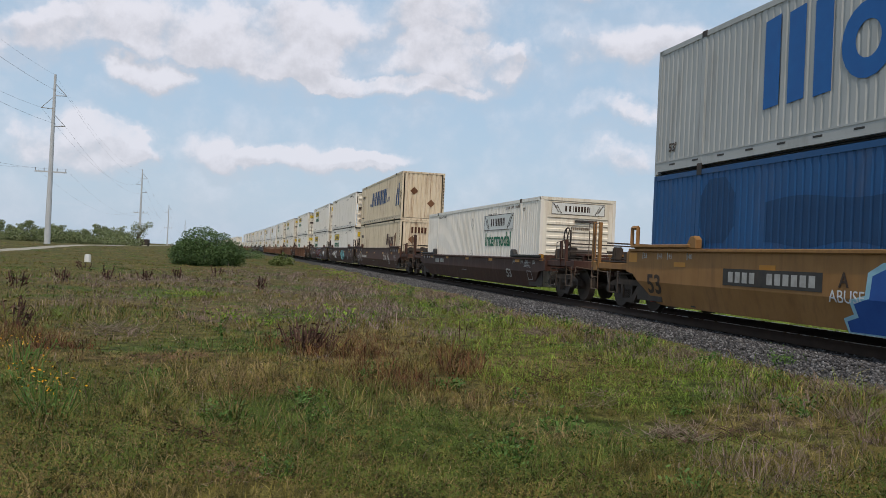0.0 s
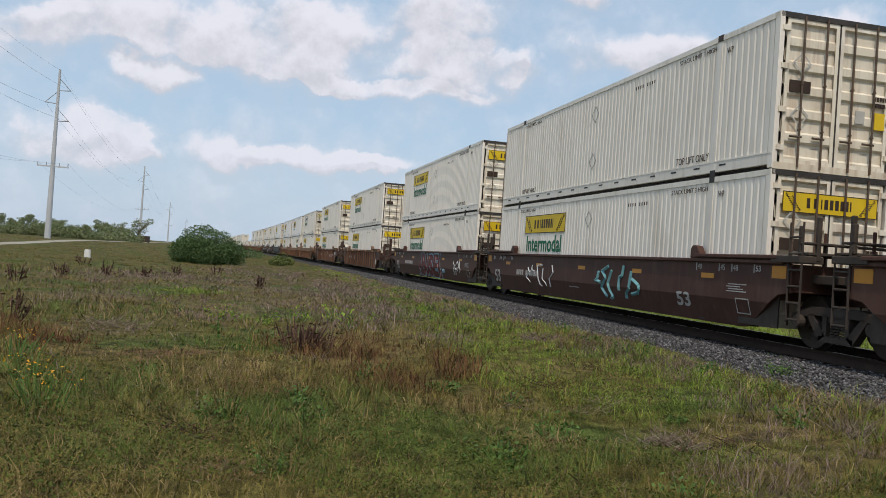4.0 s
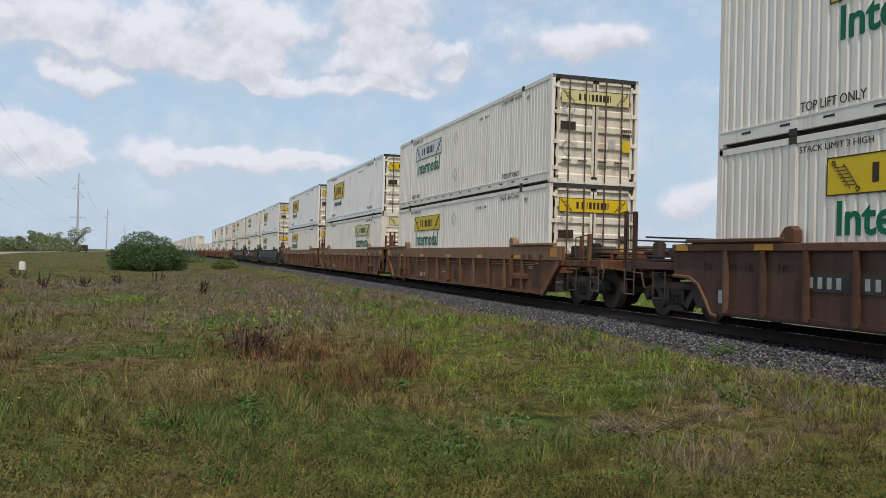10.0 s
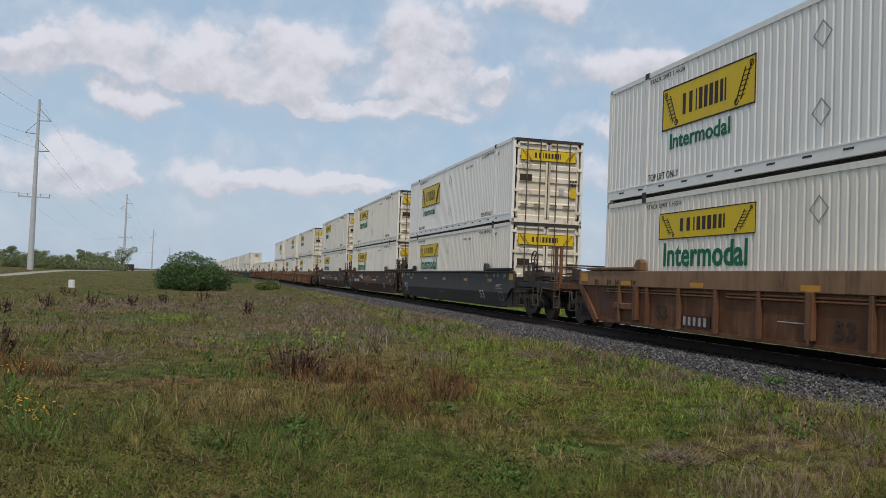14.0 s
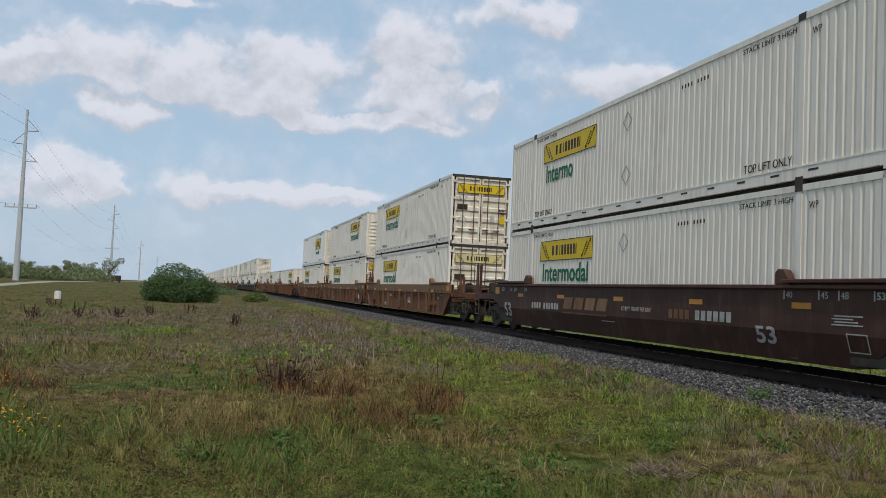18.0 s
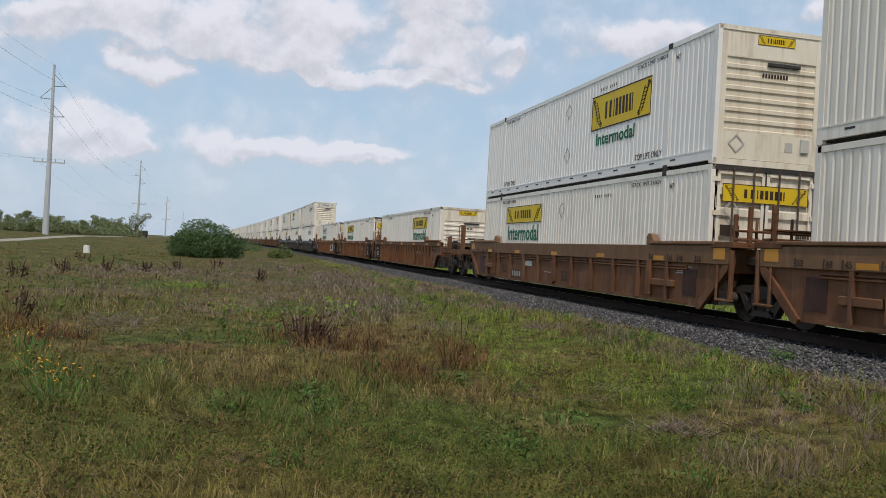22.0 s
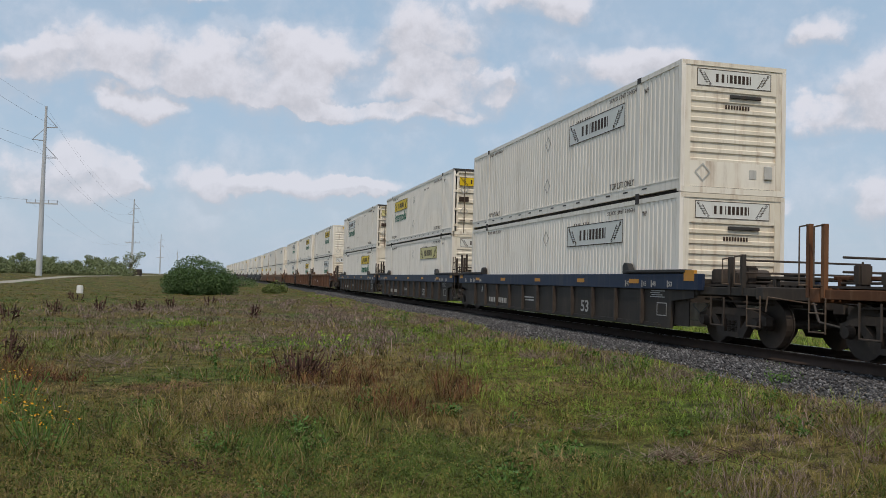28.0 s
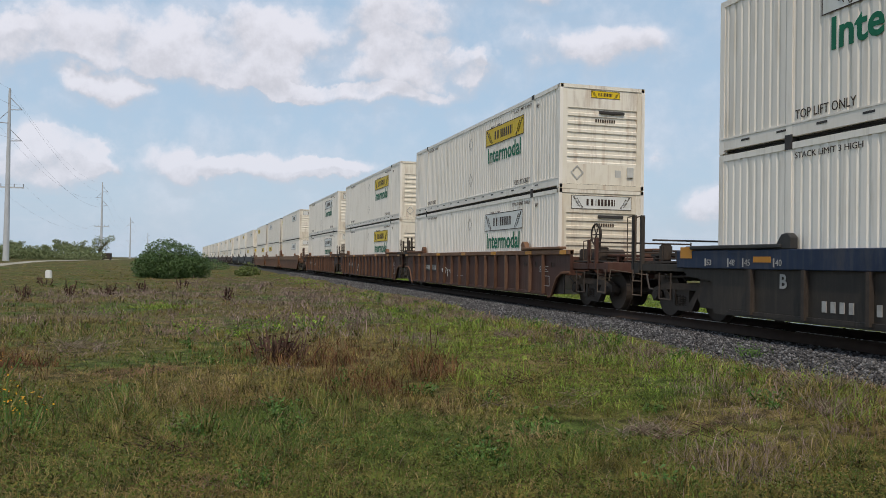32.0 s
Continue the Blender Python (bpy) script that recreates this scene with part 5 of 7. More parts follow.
            part("brake_pipe", shared(f"brake_pipe:{q}", lambda: bars(0.022, ((q * 9.0, -1.2, 0.90), (q * 10.2, -1.15, 0.86)), ((q * 10.2, -1.15, 0.86), (q * 11.1, -0.5, 0.82)), ((q * 9.2, -1.0, 1.25), (q * 10.9, -1.0, 1.25)), sides=6), "truck"), "truck", w)
            for k, (x0, x1, y0, y1, z1) in enumerate(((9.1, 9.5, -1.15, -0.8, 1.5), (9.75, 9.95, -1.1, -0.85, 1.42), (10.25, 10.42, -1.2, -0.95, 1.55))):
                part("brake_valve", shared(f"brake_valve:{q}{k}", lambda: bevelled(boxes((*span(x0, x1), y0, y1, 1.2, z1)), 0.03, 2), "truck"), "truck", w)
            part("cross_rail", shared(f"cross_rail:{q}", lambda: bars(0.02, ((q * 10.5, -1.3, 1.42), (q * 10.5, 1.3, 1.42)), ((q * 10.5, -1.3, 1.65), (q * 10.5, 1.3, 1.65)), ((q * 10.5, 1.3, 1.2), (q * 10.5, 1.3, 1.7)), sides=6), "truck"), "truck", w)
            part("air_reservoir", shared(f"reservoir:{q}", lambda: bars(0.15, ((q * 9.3, -0.95, 1.36), (q * 9.3, 0.0, 1.36)), sides=16), "truck"), "truck", w)
            part("walkway", shared(f"walkway:{q}", lambda: bevelled(boxes((*span(9.5, 11.1), -1.0, 1.0, 1.30, 1.36), (*span(9.6, 9.7), -1.0, -0.9, 1.15, 1.32), (*span(10.9, 11.0), -1.0, -0.9, 1.15, 1.32)), 0.01), body), body, w)
            if q > 0 and style in ("ribbed_dark", "smooth_black", "smooth_low"):
                def wheel():
                    bm = bars(0.03, ((10.2, -1.1, 1.1), (10.2, -1.1, 2.05)))
                    for a in np.linspace(0, 2 * math.pi, 16, endpoint=False):
                        b = a + 2 * math.pi / 16
                        bar(bm, (10.2 + 0.27 * math.cos(a), -1.2, 1.85 + 0.27 * math.sin(a)), (10.2 + 0.27 * math.cos(b), -1.2, 1.85 + 0.27 * math.sin(b)), 0.022, 6)
                    for a in np.linspace(0, math.pi, 3, endpoint=False):
                        bar(bm, (10.2 + 0.26 * math.cos(a), -1.2, 1.85 + 0.26 * math.sin(a)), (10.2 - 0.26 * math.cos(a), -1.2, 1.85 - 0.26 * math.sin(a)), 0.014, 6)
                    return bm
                part("brake_wheel", shared("brake_wheel", wheel, "truck"), "truck", w)
            truck_at(w, q * 9.72)
        else:
            part("centre_sill", shared(f"joint_sill:{body}{q}", lambda: boxes((*span(8.5, 9.66), -0.3, 0.3, 0.78, 1.12)), body), body, w)
            tall = 2.15 if q > 0 else 1.75
            frame_mat = {"ribbed_close": "rust_light", "ribbed_brown": "rust_brown"}.get(style, "truck")
            rung = [((q * 8.98, -1.46, hz), (q * 9.32, -1.46, hz)) for hz in np.arange(0.5, tall, 0.28)]
            if style == "ribbed_brown":
                part("stirrup", shared(f"stirrup:{q}", lambda: bevelled(boxes((*span(9.215, 9.30), -1.515, -1.44, 0.44, 1.40), (*span(8.80, 8.87), -1.535, -1.506, 0.44, 1.10), (*span(8.80, 9.30), -1.545, -1.42, 0.40, 0.445)), 0.01), body), body, w)
            else:
                part("ladder", shared(f"joint_ladder:{q}{frame_mat}", lambda: bars(0.02, ((q * 8.98, -1.46, 0.45), (q * 8.98, -1.46, tall)), ((q * 9.32, -1.46, 0.45), (q * 9.32, -1.46, tall)), *rung, sides=6), frame_mat), frame_mat, w)
            part("handrail", shared(f"joint_rail:{q}{body}", lambda: bars(0.03, ((q * 9.15, -0.9, 1.2), (q * 9.15, -0.9, 2.0)), ((q * 9.15, 0.9, 1.2), (q * 9.15, 0.9, 2.0)), ((q * 9.15, -0.9, 1.6), (q * 9.15, 0.9, 1.6)), sides=6), body), body, w)
            part("joint_cover", shared(f"joint_cover:{q}{body}", lambda: bevelled(boxes((*span(8.5, 9.6), -1.05, 1.05, 1.12, 1.28)), 0.02), "truck"), "truck", w)
            part("end_cap", shared(f"end_cap:{q}{frame_mat}{top}", lambda: bevelled(boxes((*span(8.55, 9.34), -1.52, -1.05, top - 0.04, top + 0.08), (*span(9.05, 9.12), -1.36, -1.28, top, 2.1), (*span(9.28, 9.35), -1.2, -1.12, top, 2.25), (*span(9.05, 9.34), -1.36, 1.2, top + 0.10, top + 0.15), (*span(9.05, 9.34), -1.36, 1.2, top + 0.28, top + 0.32)), 0.01), frame_mat), frame_mat, w)
            if kind == "joint_truck":
                truck_at(w, q * 9.70)
    # reflectors, clearance figures and stencils on the near side
    face = -1.508 if not smooth else -1.446
    zz = {"ribbed_navy": 1.23, "ribbed_brown": 1.19, "ribbed_close": 1.36, "smooth_low": 1.08}.get(style, 1.16 if smooth else 1.415)
    for x in (-8.85, -6.5, -3.4, 0.0, 3.3, 6.4, 8.85):
        edge = abs(x) > 8
        hw, hh = (0.20, 0.11 if zz < 1.3 else 0.055) if edge else (0.235, 0.05)
        zc = zz + (0.13 if edge and zz < 1.3 else 0)
        if smooth and edge:
            x = math.copysign(8.7, x)
        part("reflector", shared(f"reflector:{x}{smooth}{zz:.2f}", lambda: boxes((x - hw, x + hw, face, -1.44, zc - hh, zc + hh)), "amber"), "amber", w, "amber reflector plate")
    tone = "white_ink" if smooth or style == "ribbed_navy" else "ink"
    yf = face - 0.002 if style in ("ribbed_brown", "ribbed_navy", "ribbed_close") else -1.449
    zt = {"ribbed_brown": 1.15, "ribbed_navy": 1.12, "ribbed_close": 1.02, "smooth_low": 1.0}.get(style, 1.28 if smooth else 1.02)
    for q in (-1, 1):
        for word, x in (("53", 8.08), ("48", 7.36), ("45", 6.92), ("40", 6.08)):
            write(word, 0.11, 0.16, q * x - 0.06, yf, zt, tone, w)
        part("stencil_bar", shared(f"stencil:{q}{zt:.2f}{tone}", lambda: boxes(*[(q * x - 0.12, q * x - 0.095, yf - 0.001, -1.44, zt - 0.02, zt + 0.13) for x in (8.08, 7.36, 6.92, 6.08)]), tone), tone, w)
    if smooth:
        if style != "smooth_low":
            write("53", 0.44, 0.62, -7.95, -1.449, 0.48, "ink" if style == "smooth_tan" else "white_ink", w)
        write("53", 0.30, 0.55, 5.2, -1.449, 0.49, "white_ink", w)
        bx, bz, n1 = (-5.5, 0.80, 10) if style == "smooth_brown" else (-5.6, 0.84, 8) if style == "smooth_low" else (-5.5, 0.80, 0)
    elif style == "ribbed_brown":
        write("53", 0.30, 0.48, 0.50, -1.449, 0.40, "ink", w)
        write("53", 0.30, 0.48, -5.12, -1.449, 0.44, "ink", w)
        p = part("number_panel", shared("number_panel:rb", lambda: boxes((-4.3, -2.95, -1.452, -1.44, 0.33, 0.58)), "brown"), "brown", w, "dark number panel with white bars")
        bx, bz, n1 = -4.15, 0.37, 6
    elif style in ("ribbed_wide", "ribbed_dark"):
        p = part("number_panel", shared("number_panel:rw", lambda: boxes((-5.6, -3.4, -1.452, -1.44, 0.74, 1.02)), "dark_steel"), "dark_steel", w, "dark number panel with white bars")
        bx, bz, n1 = -5.5, 0.79, 10
    elif style == "ribbed_close":
        write("53", 0.32, 0.55, 6.5, -1.449, 0.66, "ink", w)
        p = part("number_panel", shared("number_panel:rc", lambda: boxes((3.5, 5.4, -1.452, -1.44, 0.78, 1.05)), "dark_steel"), "dark_steel", w, "dark number panel with white bars")
        bx, bz, n1 = 3.6, 0.83, 9
    else:
        write("53", 0.31, 0.5, 3.23, -1.449, 0.40, "white_ink", w)
        bx, bz, n1 = -5.1, 0.42, 10
    if n1:
        part("number_stencil", shared(f"number:{bx}{bz}{n1}{smooth}", lambda: boxes(*[(bx + 0.19 * k + (0.16 if k > 3 and n1 > 6 else 0), bx + 0.09 + 0.19 * k + (0.16 if k > 3 and n1 > 6 else 0), -1.456, -1.44, bz, bz + 0.17) for k in range(n1)]), "white_ink"), "white_ink", w, "row of white stencil bars")
    part("data_stencil", shared(f"data_stencil:{smooth}", lambda: boxes(*[(7.1 + 0.06 * (k % 2), 7.75 - 0.1 * (k % 3), -1.447, -1.44, 0.88 + 0.045 * k, 0.90 + 0.045 * k) for k in range(4)], *[(-0.9, -0.2, -1.447, -1.44, 0.60, 0.62)]), "white_ink"), "white_ink", w)
    if style != "smooth_tan":
        part("notice_frame", shared(f"notice_frame:{smooth}", lambda: frame_outline(7.42, 7.85, 0.48, 0.77, -1.446, 0.02), "white_ink"), "white_ink", w)
    return w


LABELS = {"smooth_low": "dark brown low-sided well wagon carrying one white container", "smooth_brown": "dark brown smooth-sided well wagon carrying containers on the track", "smooth_black": "black smooth-sided well wagon carrying containers on the track", "smooth_tan": "tan smooth-sided well wagon with blue graffiti",
          "ribbed_wide": "rusty brown well wagon with broad panels between ribs", "ribbed_brown": "rusty brown ribbed well wagon carrying containers on the track", "ribbed_close": "rusty brown well wagon with closely spaced ribs", "ribbed_dark": "dark rusty ribbed well wagon carrying containers", "ribbed_navy": "grey ribbed well wagon with navy top beam"}
ENDS = {"a": ("coupler", "joint_truck"), "b": ("joint", "joint_truck"), "c": ("joint", "coupler"), "s": ("coupler", "coupler")}
WAGONS = {}
TRAIN = []
# the place of the leading container end, style and position of the wagon, lower and upper container
CONSIST = [(-9.73, "smooth_tan", "s", "blue", "big_letters"), (13.99, "smooth_low", "s", "nose_white", None),
           (37.77, "smooth_brown", "a", "cream_low", "cream_top"), (57.23, "smooth_brown", "b", "door_yellow", "door_bare"), (76.60, "smooth_brown", "c", "door_yellow", "door_yellow"),
           (100.10, "ribbed_wide", "s", "door_yellow", "door_yellow"), (123.52, "ribbed_dark", "s", "door_yellow", "door_yellow"),
           (147.02, "ribbed_brown", "a", "door_yellow", "door_white"), (166.44, "ribbed_brown", "b", "nose_cream", "door_new"), (185.91, "ribbed_brown", "c", "door_yellow", "door_new"),
           (209.51, "smooth_black", "a", "door_yellow", "door_new"), (228.89, "smooth_brown", "b", "door_yellow", "door_yellow"), (248.30, "smooth_brown", "c", "door_yellow", "door_partial"),
           (271.78, "ribbed_brown", "a", "door_yellow_plain", "door_yellow"), (291.10, "ribbed_brown", "b", "door_yellow", "nose_yellow"), (310.48, "ribbed_brown", "c", "door_yellow", "nose_new"),
           (334.13, "ribbed_close", "a", "nose_yellow", None), (353.62, "ribbed_close", "b", "door_yellow", None), (373.09, "ribbed_close", "c", "door_white", None),
           (396.73, "ribbed_navy", "a", "nose_plain", "nose_plain"), (416.09, "ribbed_navy", "b", "nose_creamplain", "door_yellow"), (435.56, "ribbed_navy", "c", "nose_yellow", "door_white"),
           (459.21, "ribbed_dark", "a", "nose_white", "nose_yellow"), (478.6, "ribbed_dark", "b", "nose_yellow", "nose_yellow"), (498.0, "ribbed_dark", "c", "nose_white", "nose_white")]
pick = random.Random(5)
front = 521.5
while front < 790:
    style = pick.choice(["smooth_brown", "smooth_black", "ribbed_brown", "ribbed_navy"])
    for pos in "abc":
        kinds = ["door_yellow", "nose_yellow", "nose_white", "door_white", "nose_plain"]
        CONSIST.append((front, style, pos, pick.choice(kinds), pick.choice(kinds)))
        front += 19.4
    front += 4.15
DECK = 0.28
SMALL = {"rail_slots", "rail_lip", "sub_sill", "lock_bar", "hinge", "code_stencil", "lettering", "notice_plate", "notice_frame", "placard_holder", "corner_casting", "stencil_bar", "number_stencil", "data_stencil", "rib", "bracket", "conduit", "spring_nest", "axle",
         "grab_iron", "ladder", "air_hose", "uncoupling_lever", "sign_scroll", "document_box", "air_vent", "door_seal", "number_panel", "post_plate", "patch_plate", "arch_edge", "stiffener", "skirt", "reflector"}


def strip_small(thing):
    """Leaves the small parts out of a thing at the far end of the train, which never comes near."""
    for o in list(thing.children_recursive):
        if o.name.split(".")[0] in SMALL:
            bpy.data.objects.remove(o)
    return thing


UNITS = []
USED = set()
for front, style, pos, lower, upper in CONSIST:
    mid = front + HALF
    key = style + pos + (" far" if front > 515 else "")
    if key not in WAGONS:
        w = WAGONS[key] = well_wagon(style, *ENDS[pos], LABELS[style])
        if front > 515:
            strip_small(w)
    else:
        w = copy_thing(WAGONS[key], Matrix())
    TRAIN.append((w, mid, RAIL))
    UNITS.append(w)
    for kind, z in ((lower, RAIL + DECK), (upper, RAIL + DECK + 2.905)):
        if kind:
            far = front > 515
            tag = kind + (" far" if far else "")
            c = C.get(tag) or C[kind]
            if tag in USED or far and tag not in C:
                c = copy_thing(c, Matrix())
            if far and tag not in C:
                C[tag] = strip_small(c)
            USED.add(tag)
            TRAIN.append((c, mid, z))

# ---- paint and graffiti on single wagons ----
Y = -1.448


def scribble(w, x, z, width, height, material, thick, strokes, seed, label=""):
    """A sprayed tag: joined loops and strokes."""
    r = random.Random(seed)
    bm = bmesh.new()
    for k in range(strokes):
        cx = x + width * (k + 0.5) / strokes
        pts = [(cx + width / strokes * r.uniform(-0.5, 0.5), z + height * r.uniform(0, 1)) for _ in range(5)]
        pts.sort(key=lambda p: p[1], reverse=bool(k % 2))
        for (a, b), (c, d) in zip(pts, pts[1:]):
            bar(bm, (a, Y - 0.002, b), (c, Y - 0.002, d), thick, 4)
    part("scribble", bm, material, w, label)


def plate(w, x0, x1, z0, z1, material, name="panel", label="", y=Y):
    return part(name, boxes((x0, x1, y - 0.002, y + 0.01, z0, z1)), material, w, label)


def bar_row(w, x, z, n, width, height, pitch, material="white_ink", y=Y - 0.004):
    part("number_stencil", boxes(*[(x + pitch * k, x + pitch * k + width, y, y + 0.004, z, z + height) for k in range(n)]), material, w)


def blot(w, outline, material, name, label="", y=Y):
    bm = bmesh.new()
    prism(bm, outline, y - 0.003, y + 0.004)
    part(name, bm, material, w, label)


u = UNITS[0]
p = plate(u, -4.80, -1.92, 0.80, 1.12, "dark_steel", "number_panel", "black number panel with white bars")
bar_row(p, -4.62, 0.86, 4, 0.16, 0.20, 0.23)
bar_row(p, -3.40, 0.86, 6, 0.16, 0.20, 0.23)
write("A", 0.24, 0.24, -1.54, Y - 0.003, 0.90, "ink", u)
write("ABUSE", 0.20, 0.80, -1.76, Y - 0.003, 0.66, "spray_white", u, "graffiti_tag", "small pale grey sprayed tag")
blot(u, [(-1.45, 0.20), (-1.5, 0.42), (-1.25, 0.5), (-1.3, 0.72), (-0.95, 0.8), (-0.9, 1.15), (-0.6, 1.3), (0.2, 1.35), (1.6, 1.2), (2.6, 1.3), (2.7, 0.3), (1.0, 0.2)], "spray_sky", "graffiti_edge", "pale blue edge of the graffiti", Y)
blot(u, [(-1.40, 0.22), (-1.42, 0.38), (-1.15, 0.46), (-1.2, 0.66), (-0.85, 0.76), (-0.8, 1.10), (-0.5, 1.22), (0.2, 1.27), (1.6, 1.12), (2.5, 1.22), (2.6, 0.34), (1.0, 0.24)], "spray_blue", "graffiti", "deep blue sprayed graffiti", Y - 0.006)

bracket = [(8.62, 1.58), (8.62, 2.0), (8.92, 2.0), (8.92, 1.58)]
for q in (-1, 1):
    part("bracket", bars(0.05, *[((q * ax, -1.38, az), (q * bx, -1.38, bz)) for (ax, az), (bx, bz) in zip(bracket, bracket[1:])], sides=4), "tan", u)

u = UNITS[2]
scribble(u, -7.2, 0.5, 1.4, 0.7, "white_ink", 0.012, 4, 3)
scribble(u, 3.6, 0.6, 2.0, 0.6, "white_ink", 0.012, 5, 8)
u = UNITS[3]
scribble(u, 0.9, 0.42, 2.6, 0.85, "spray_teal", 0.045, 6, 11, "pale teal sprayed graffiti")
scribble(u, -4.5, 0.5, 2.4, 0.7, "spray_white", 0.02, 5, 12)

u = UNITS[4]
for grow, mat, y, nm in ((0.055, "spray_sky", Y, "graffiti_edge"), (0.0, "spray_maroon", Y - 0.010, "graffiti")):
    x = -1.95
    for k, ch in enumerate("ABUSE"):
        wd = (0.92, 0.84, 0.80, 0.98, 0.98)[k]
        turns = [(grow * math.cos(a), grow * math.sin(a)) for a in np.linspace(0, 2 * math.pi, 8, endpoint=False)] if grow else [(0, 0)]
        for dx, dz in turns:
            write("fat " + ch, (1.02, 1.08, 1.0, 1.04, 1.06)[k], wd, x + dx, y - 0.001 * k, (0.34, 0.30, 0.33, 0.31, 0.29)[k] + dz, mat, u, nm, "fat maroon sprayed letters with pale blue outline" if not grow else "", (0.05, -0.05, 0.12, -0.04, 0.08)[k])
        x += wd - 0.06
tail = [(2.28, 0.95), (2.62, 1.34), (2.80, 1.36), (2.72, 0.98), (2.86, 0.62), (3.02, 0.30), (2.86, 0.27), (2.60, 0.62), (2.44, 0.80)]
blot(u, [(2.64 + (px - 2.64) * 1.16, 0.80 + (pz - 0.80) * 1.09) for px, pz in tail], "spray_sky", "graffiti_edge", "", Y - 0.002)
blot(u, tail, "spray_maroon", "graffiti", "fat maroon sprayed letters with pale blue outline", Y - 0.012)
for k, (px, pz, r) in enumerate(((-1.72, 0.62, 0.05), (-1.45, 0.95, 0.04), (-0.72, 1.16, 0.06), (-0.66, 1.02, 0.045), (-0.62, 0.42, 0.055), (0.08, 0.72, 0.05), (0.62, 1.20, 0.06), (1.16, 0.96, 0.055), (1.22, 0.5, 0.045), (1.95, 1.16, 0.075), (1.90, 1.02, 0.05), (2.36, 0.82, 0.075), (2.74, 0.5, 0.06), (2.70, 0.36, 0.07))):
    blot(u, [(px + r * math.cos(a), pz + 1.3 * r * math.sin(a)) for a in np.linspace(0, 2 * math.pi, 8, endpoint=False)], "spray_pink", "graffiti_dot", "", Y - 0.018)
scribble(u, 3.2, 0.5, 0.45, 0.22, "spray_sky", 0.014, 3, 22)
scribble(u, 5.2, 0.6, 1.3, 0.6, "spray_white", 0.016, 4, 21)

u = UNITS[5]
scribble(u, 7.4, 0.5, 0.7, 0.35, "spray_white", 0.010, 4, 30)
scribble(u, -2.8, 0.6, 0.8, 0.55, "white_ink", 0.010, 4, 31)
plate(u, -0.6, 0.4, 0.5, 1.0, "brown", "panel", "dark repainted patch")
u = UNITS[6]
write("ETE AWE VQA", 0.19, 2.15, 0.35, Y - 0.003, 0.98, "spray_white", u, "graffiti_tag", "thin white hand-painted tag")
for k in range(4):
    blot(u, [(3.45 + 0.4 * k, 0.72), (3.72 + 0.4 * k, 0.72), (3.78 + 0.4 * k, 0.95), (3.40 + 0.4 * k, 0.95)], "spray_white", "emblem", "white block shape")
scribble(u, 5.26, 0.63, 0.64, 0.43, "spray_white", 0.011, 6, 40)
scribble(u, 7.2, 0.85, 0.85, 0.36, "spray_white", 0.014, 6, 41, "pale sprayed tag")
for k in range(5):
    plate(u, 6.46, 7.0, 0.69 + 0.04 * k, 0.712 + 0.04 * k, "white_ink", "stencil_bar")
plate(u, 7.80, 8.02, 0.46, 0.70, "rail_edge", "notice_plate", "pale worn notice")
plate(u, -7.76, -7.50, 0.43, 0.66, "rail_edge", "notice_plate", "pale worn notice")
scribble(u, -7.6, 1.36, 1.2, 0.13, "spray_white", 0.014, 6, 42, "white sprayed tag on the beam")
u = UNITS[8]
plate(u, 2.0, 4.2, 0.46, 0.82, "brown", "panel", "dark repainted patch")
u = UNITS[13]
scribble(u, 1.65, 0.59, 0.64, 0.3, "spray_white", 0.011, 4, 44)
plate(u, -2.6, -2.1, 0.86, 1.0, "rail_edge", "notice_plate", "small pale notice")
u = UNITS[14]
scribble(u, -0.7, 1.15, 5.6, 0.20, "spray_white", 0.013, 22, 55, "row of white sprayed letters on the beam")
scribble(u, 7.05, 0.45, 0.4, 0.4, "spray_white", 0.011, 3, 56)
u = UNITS[15]
scribble(u, -5.1, 1.28, 3.7, 0.18, "spray_white", 0.011, 14, 57)
plate(u, -2.79, -2.05, 0.75, 0.90, "rail_edge", "notice_plate", "small pale notice")
plate(u, -8.0, -6.6, 0.34, 0.71, "brown", "panel", "dark repainted patch")

for i in (11, 12):
    u = UNITS[i]
    a = -1.5 if i == 11 else -3.2
    for k in range(4):
        blot(u, [(a + 0.68 * k, 0.84), (a + 0.54 + 0.68 * k, 0.84), (a + 0.64 + 0.68 * k, 1.15), (a + 0.10 + 0.68 * k, 1.15)], "rust_light", "emblem", "faded orange slanted shape")
    blot(u, [(a - 0.1, 0.71), (a + 2.6, 0.71), (a + 2.65, 0.75), (a - 0.05, 0.75)], "rust_light", "emblem")
    write("LD LMT 118,400 PER UNIT", 0.11, 1.4, 1.55 if i == 11 else 0.2, Y - 0.003, 0.88, "white_ink", u)
scribble(UNITS[11], -3.0, 0.98, 1.15, 0.36, "spray_white", 0.018, 5, 61, "bold white sprayed tag")
bar_row(UNITS[12], 2.3, 0.80, 4, 0.15, 0.19, 0.21, "rust_light")
bar_row(UNITS[12], 3.3, 0.80, 6, 0.15, 0.19, 0.21, "white_ink")

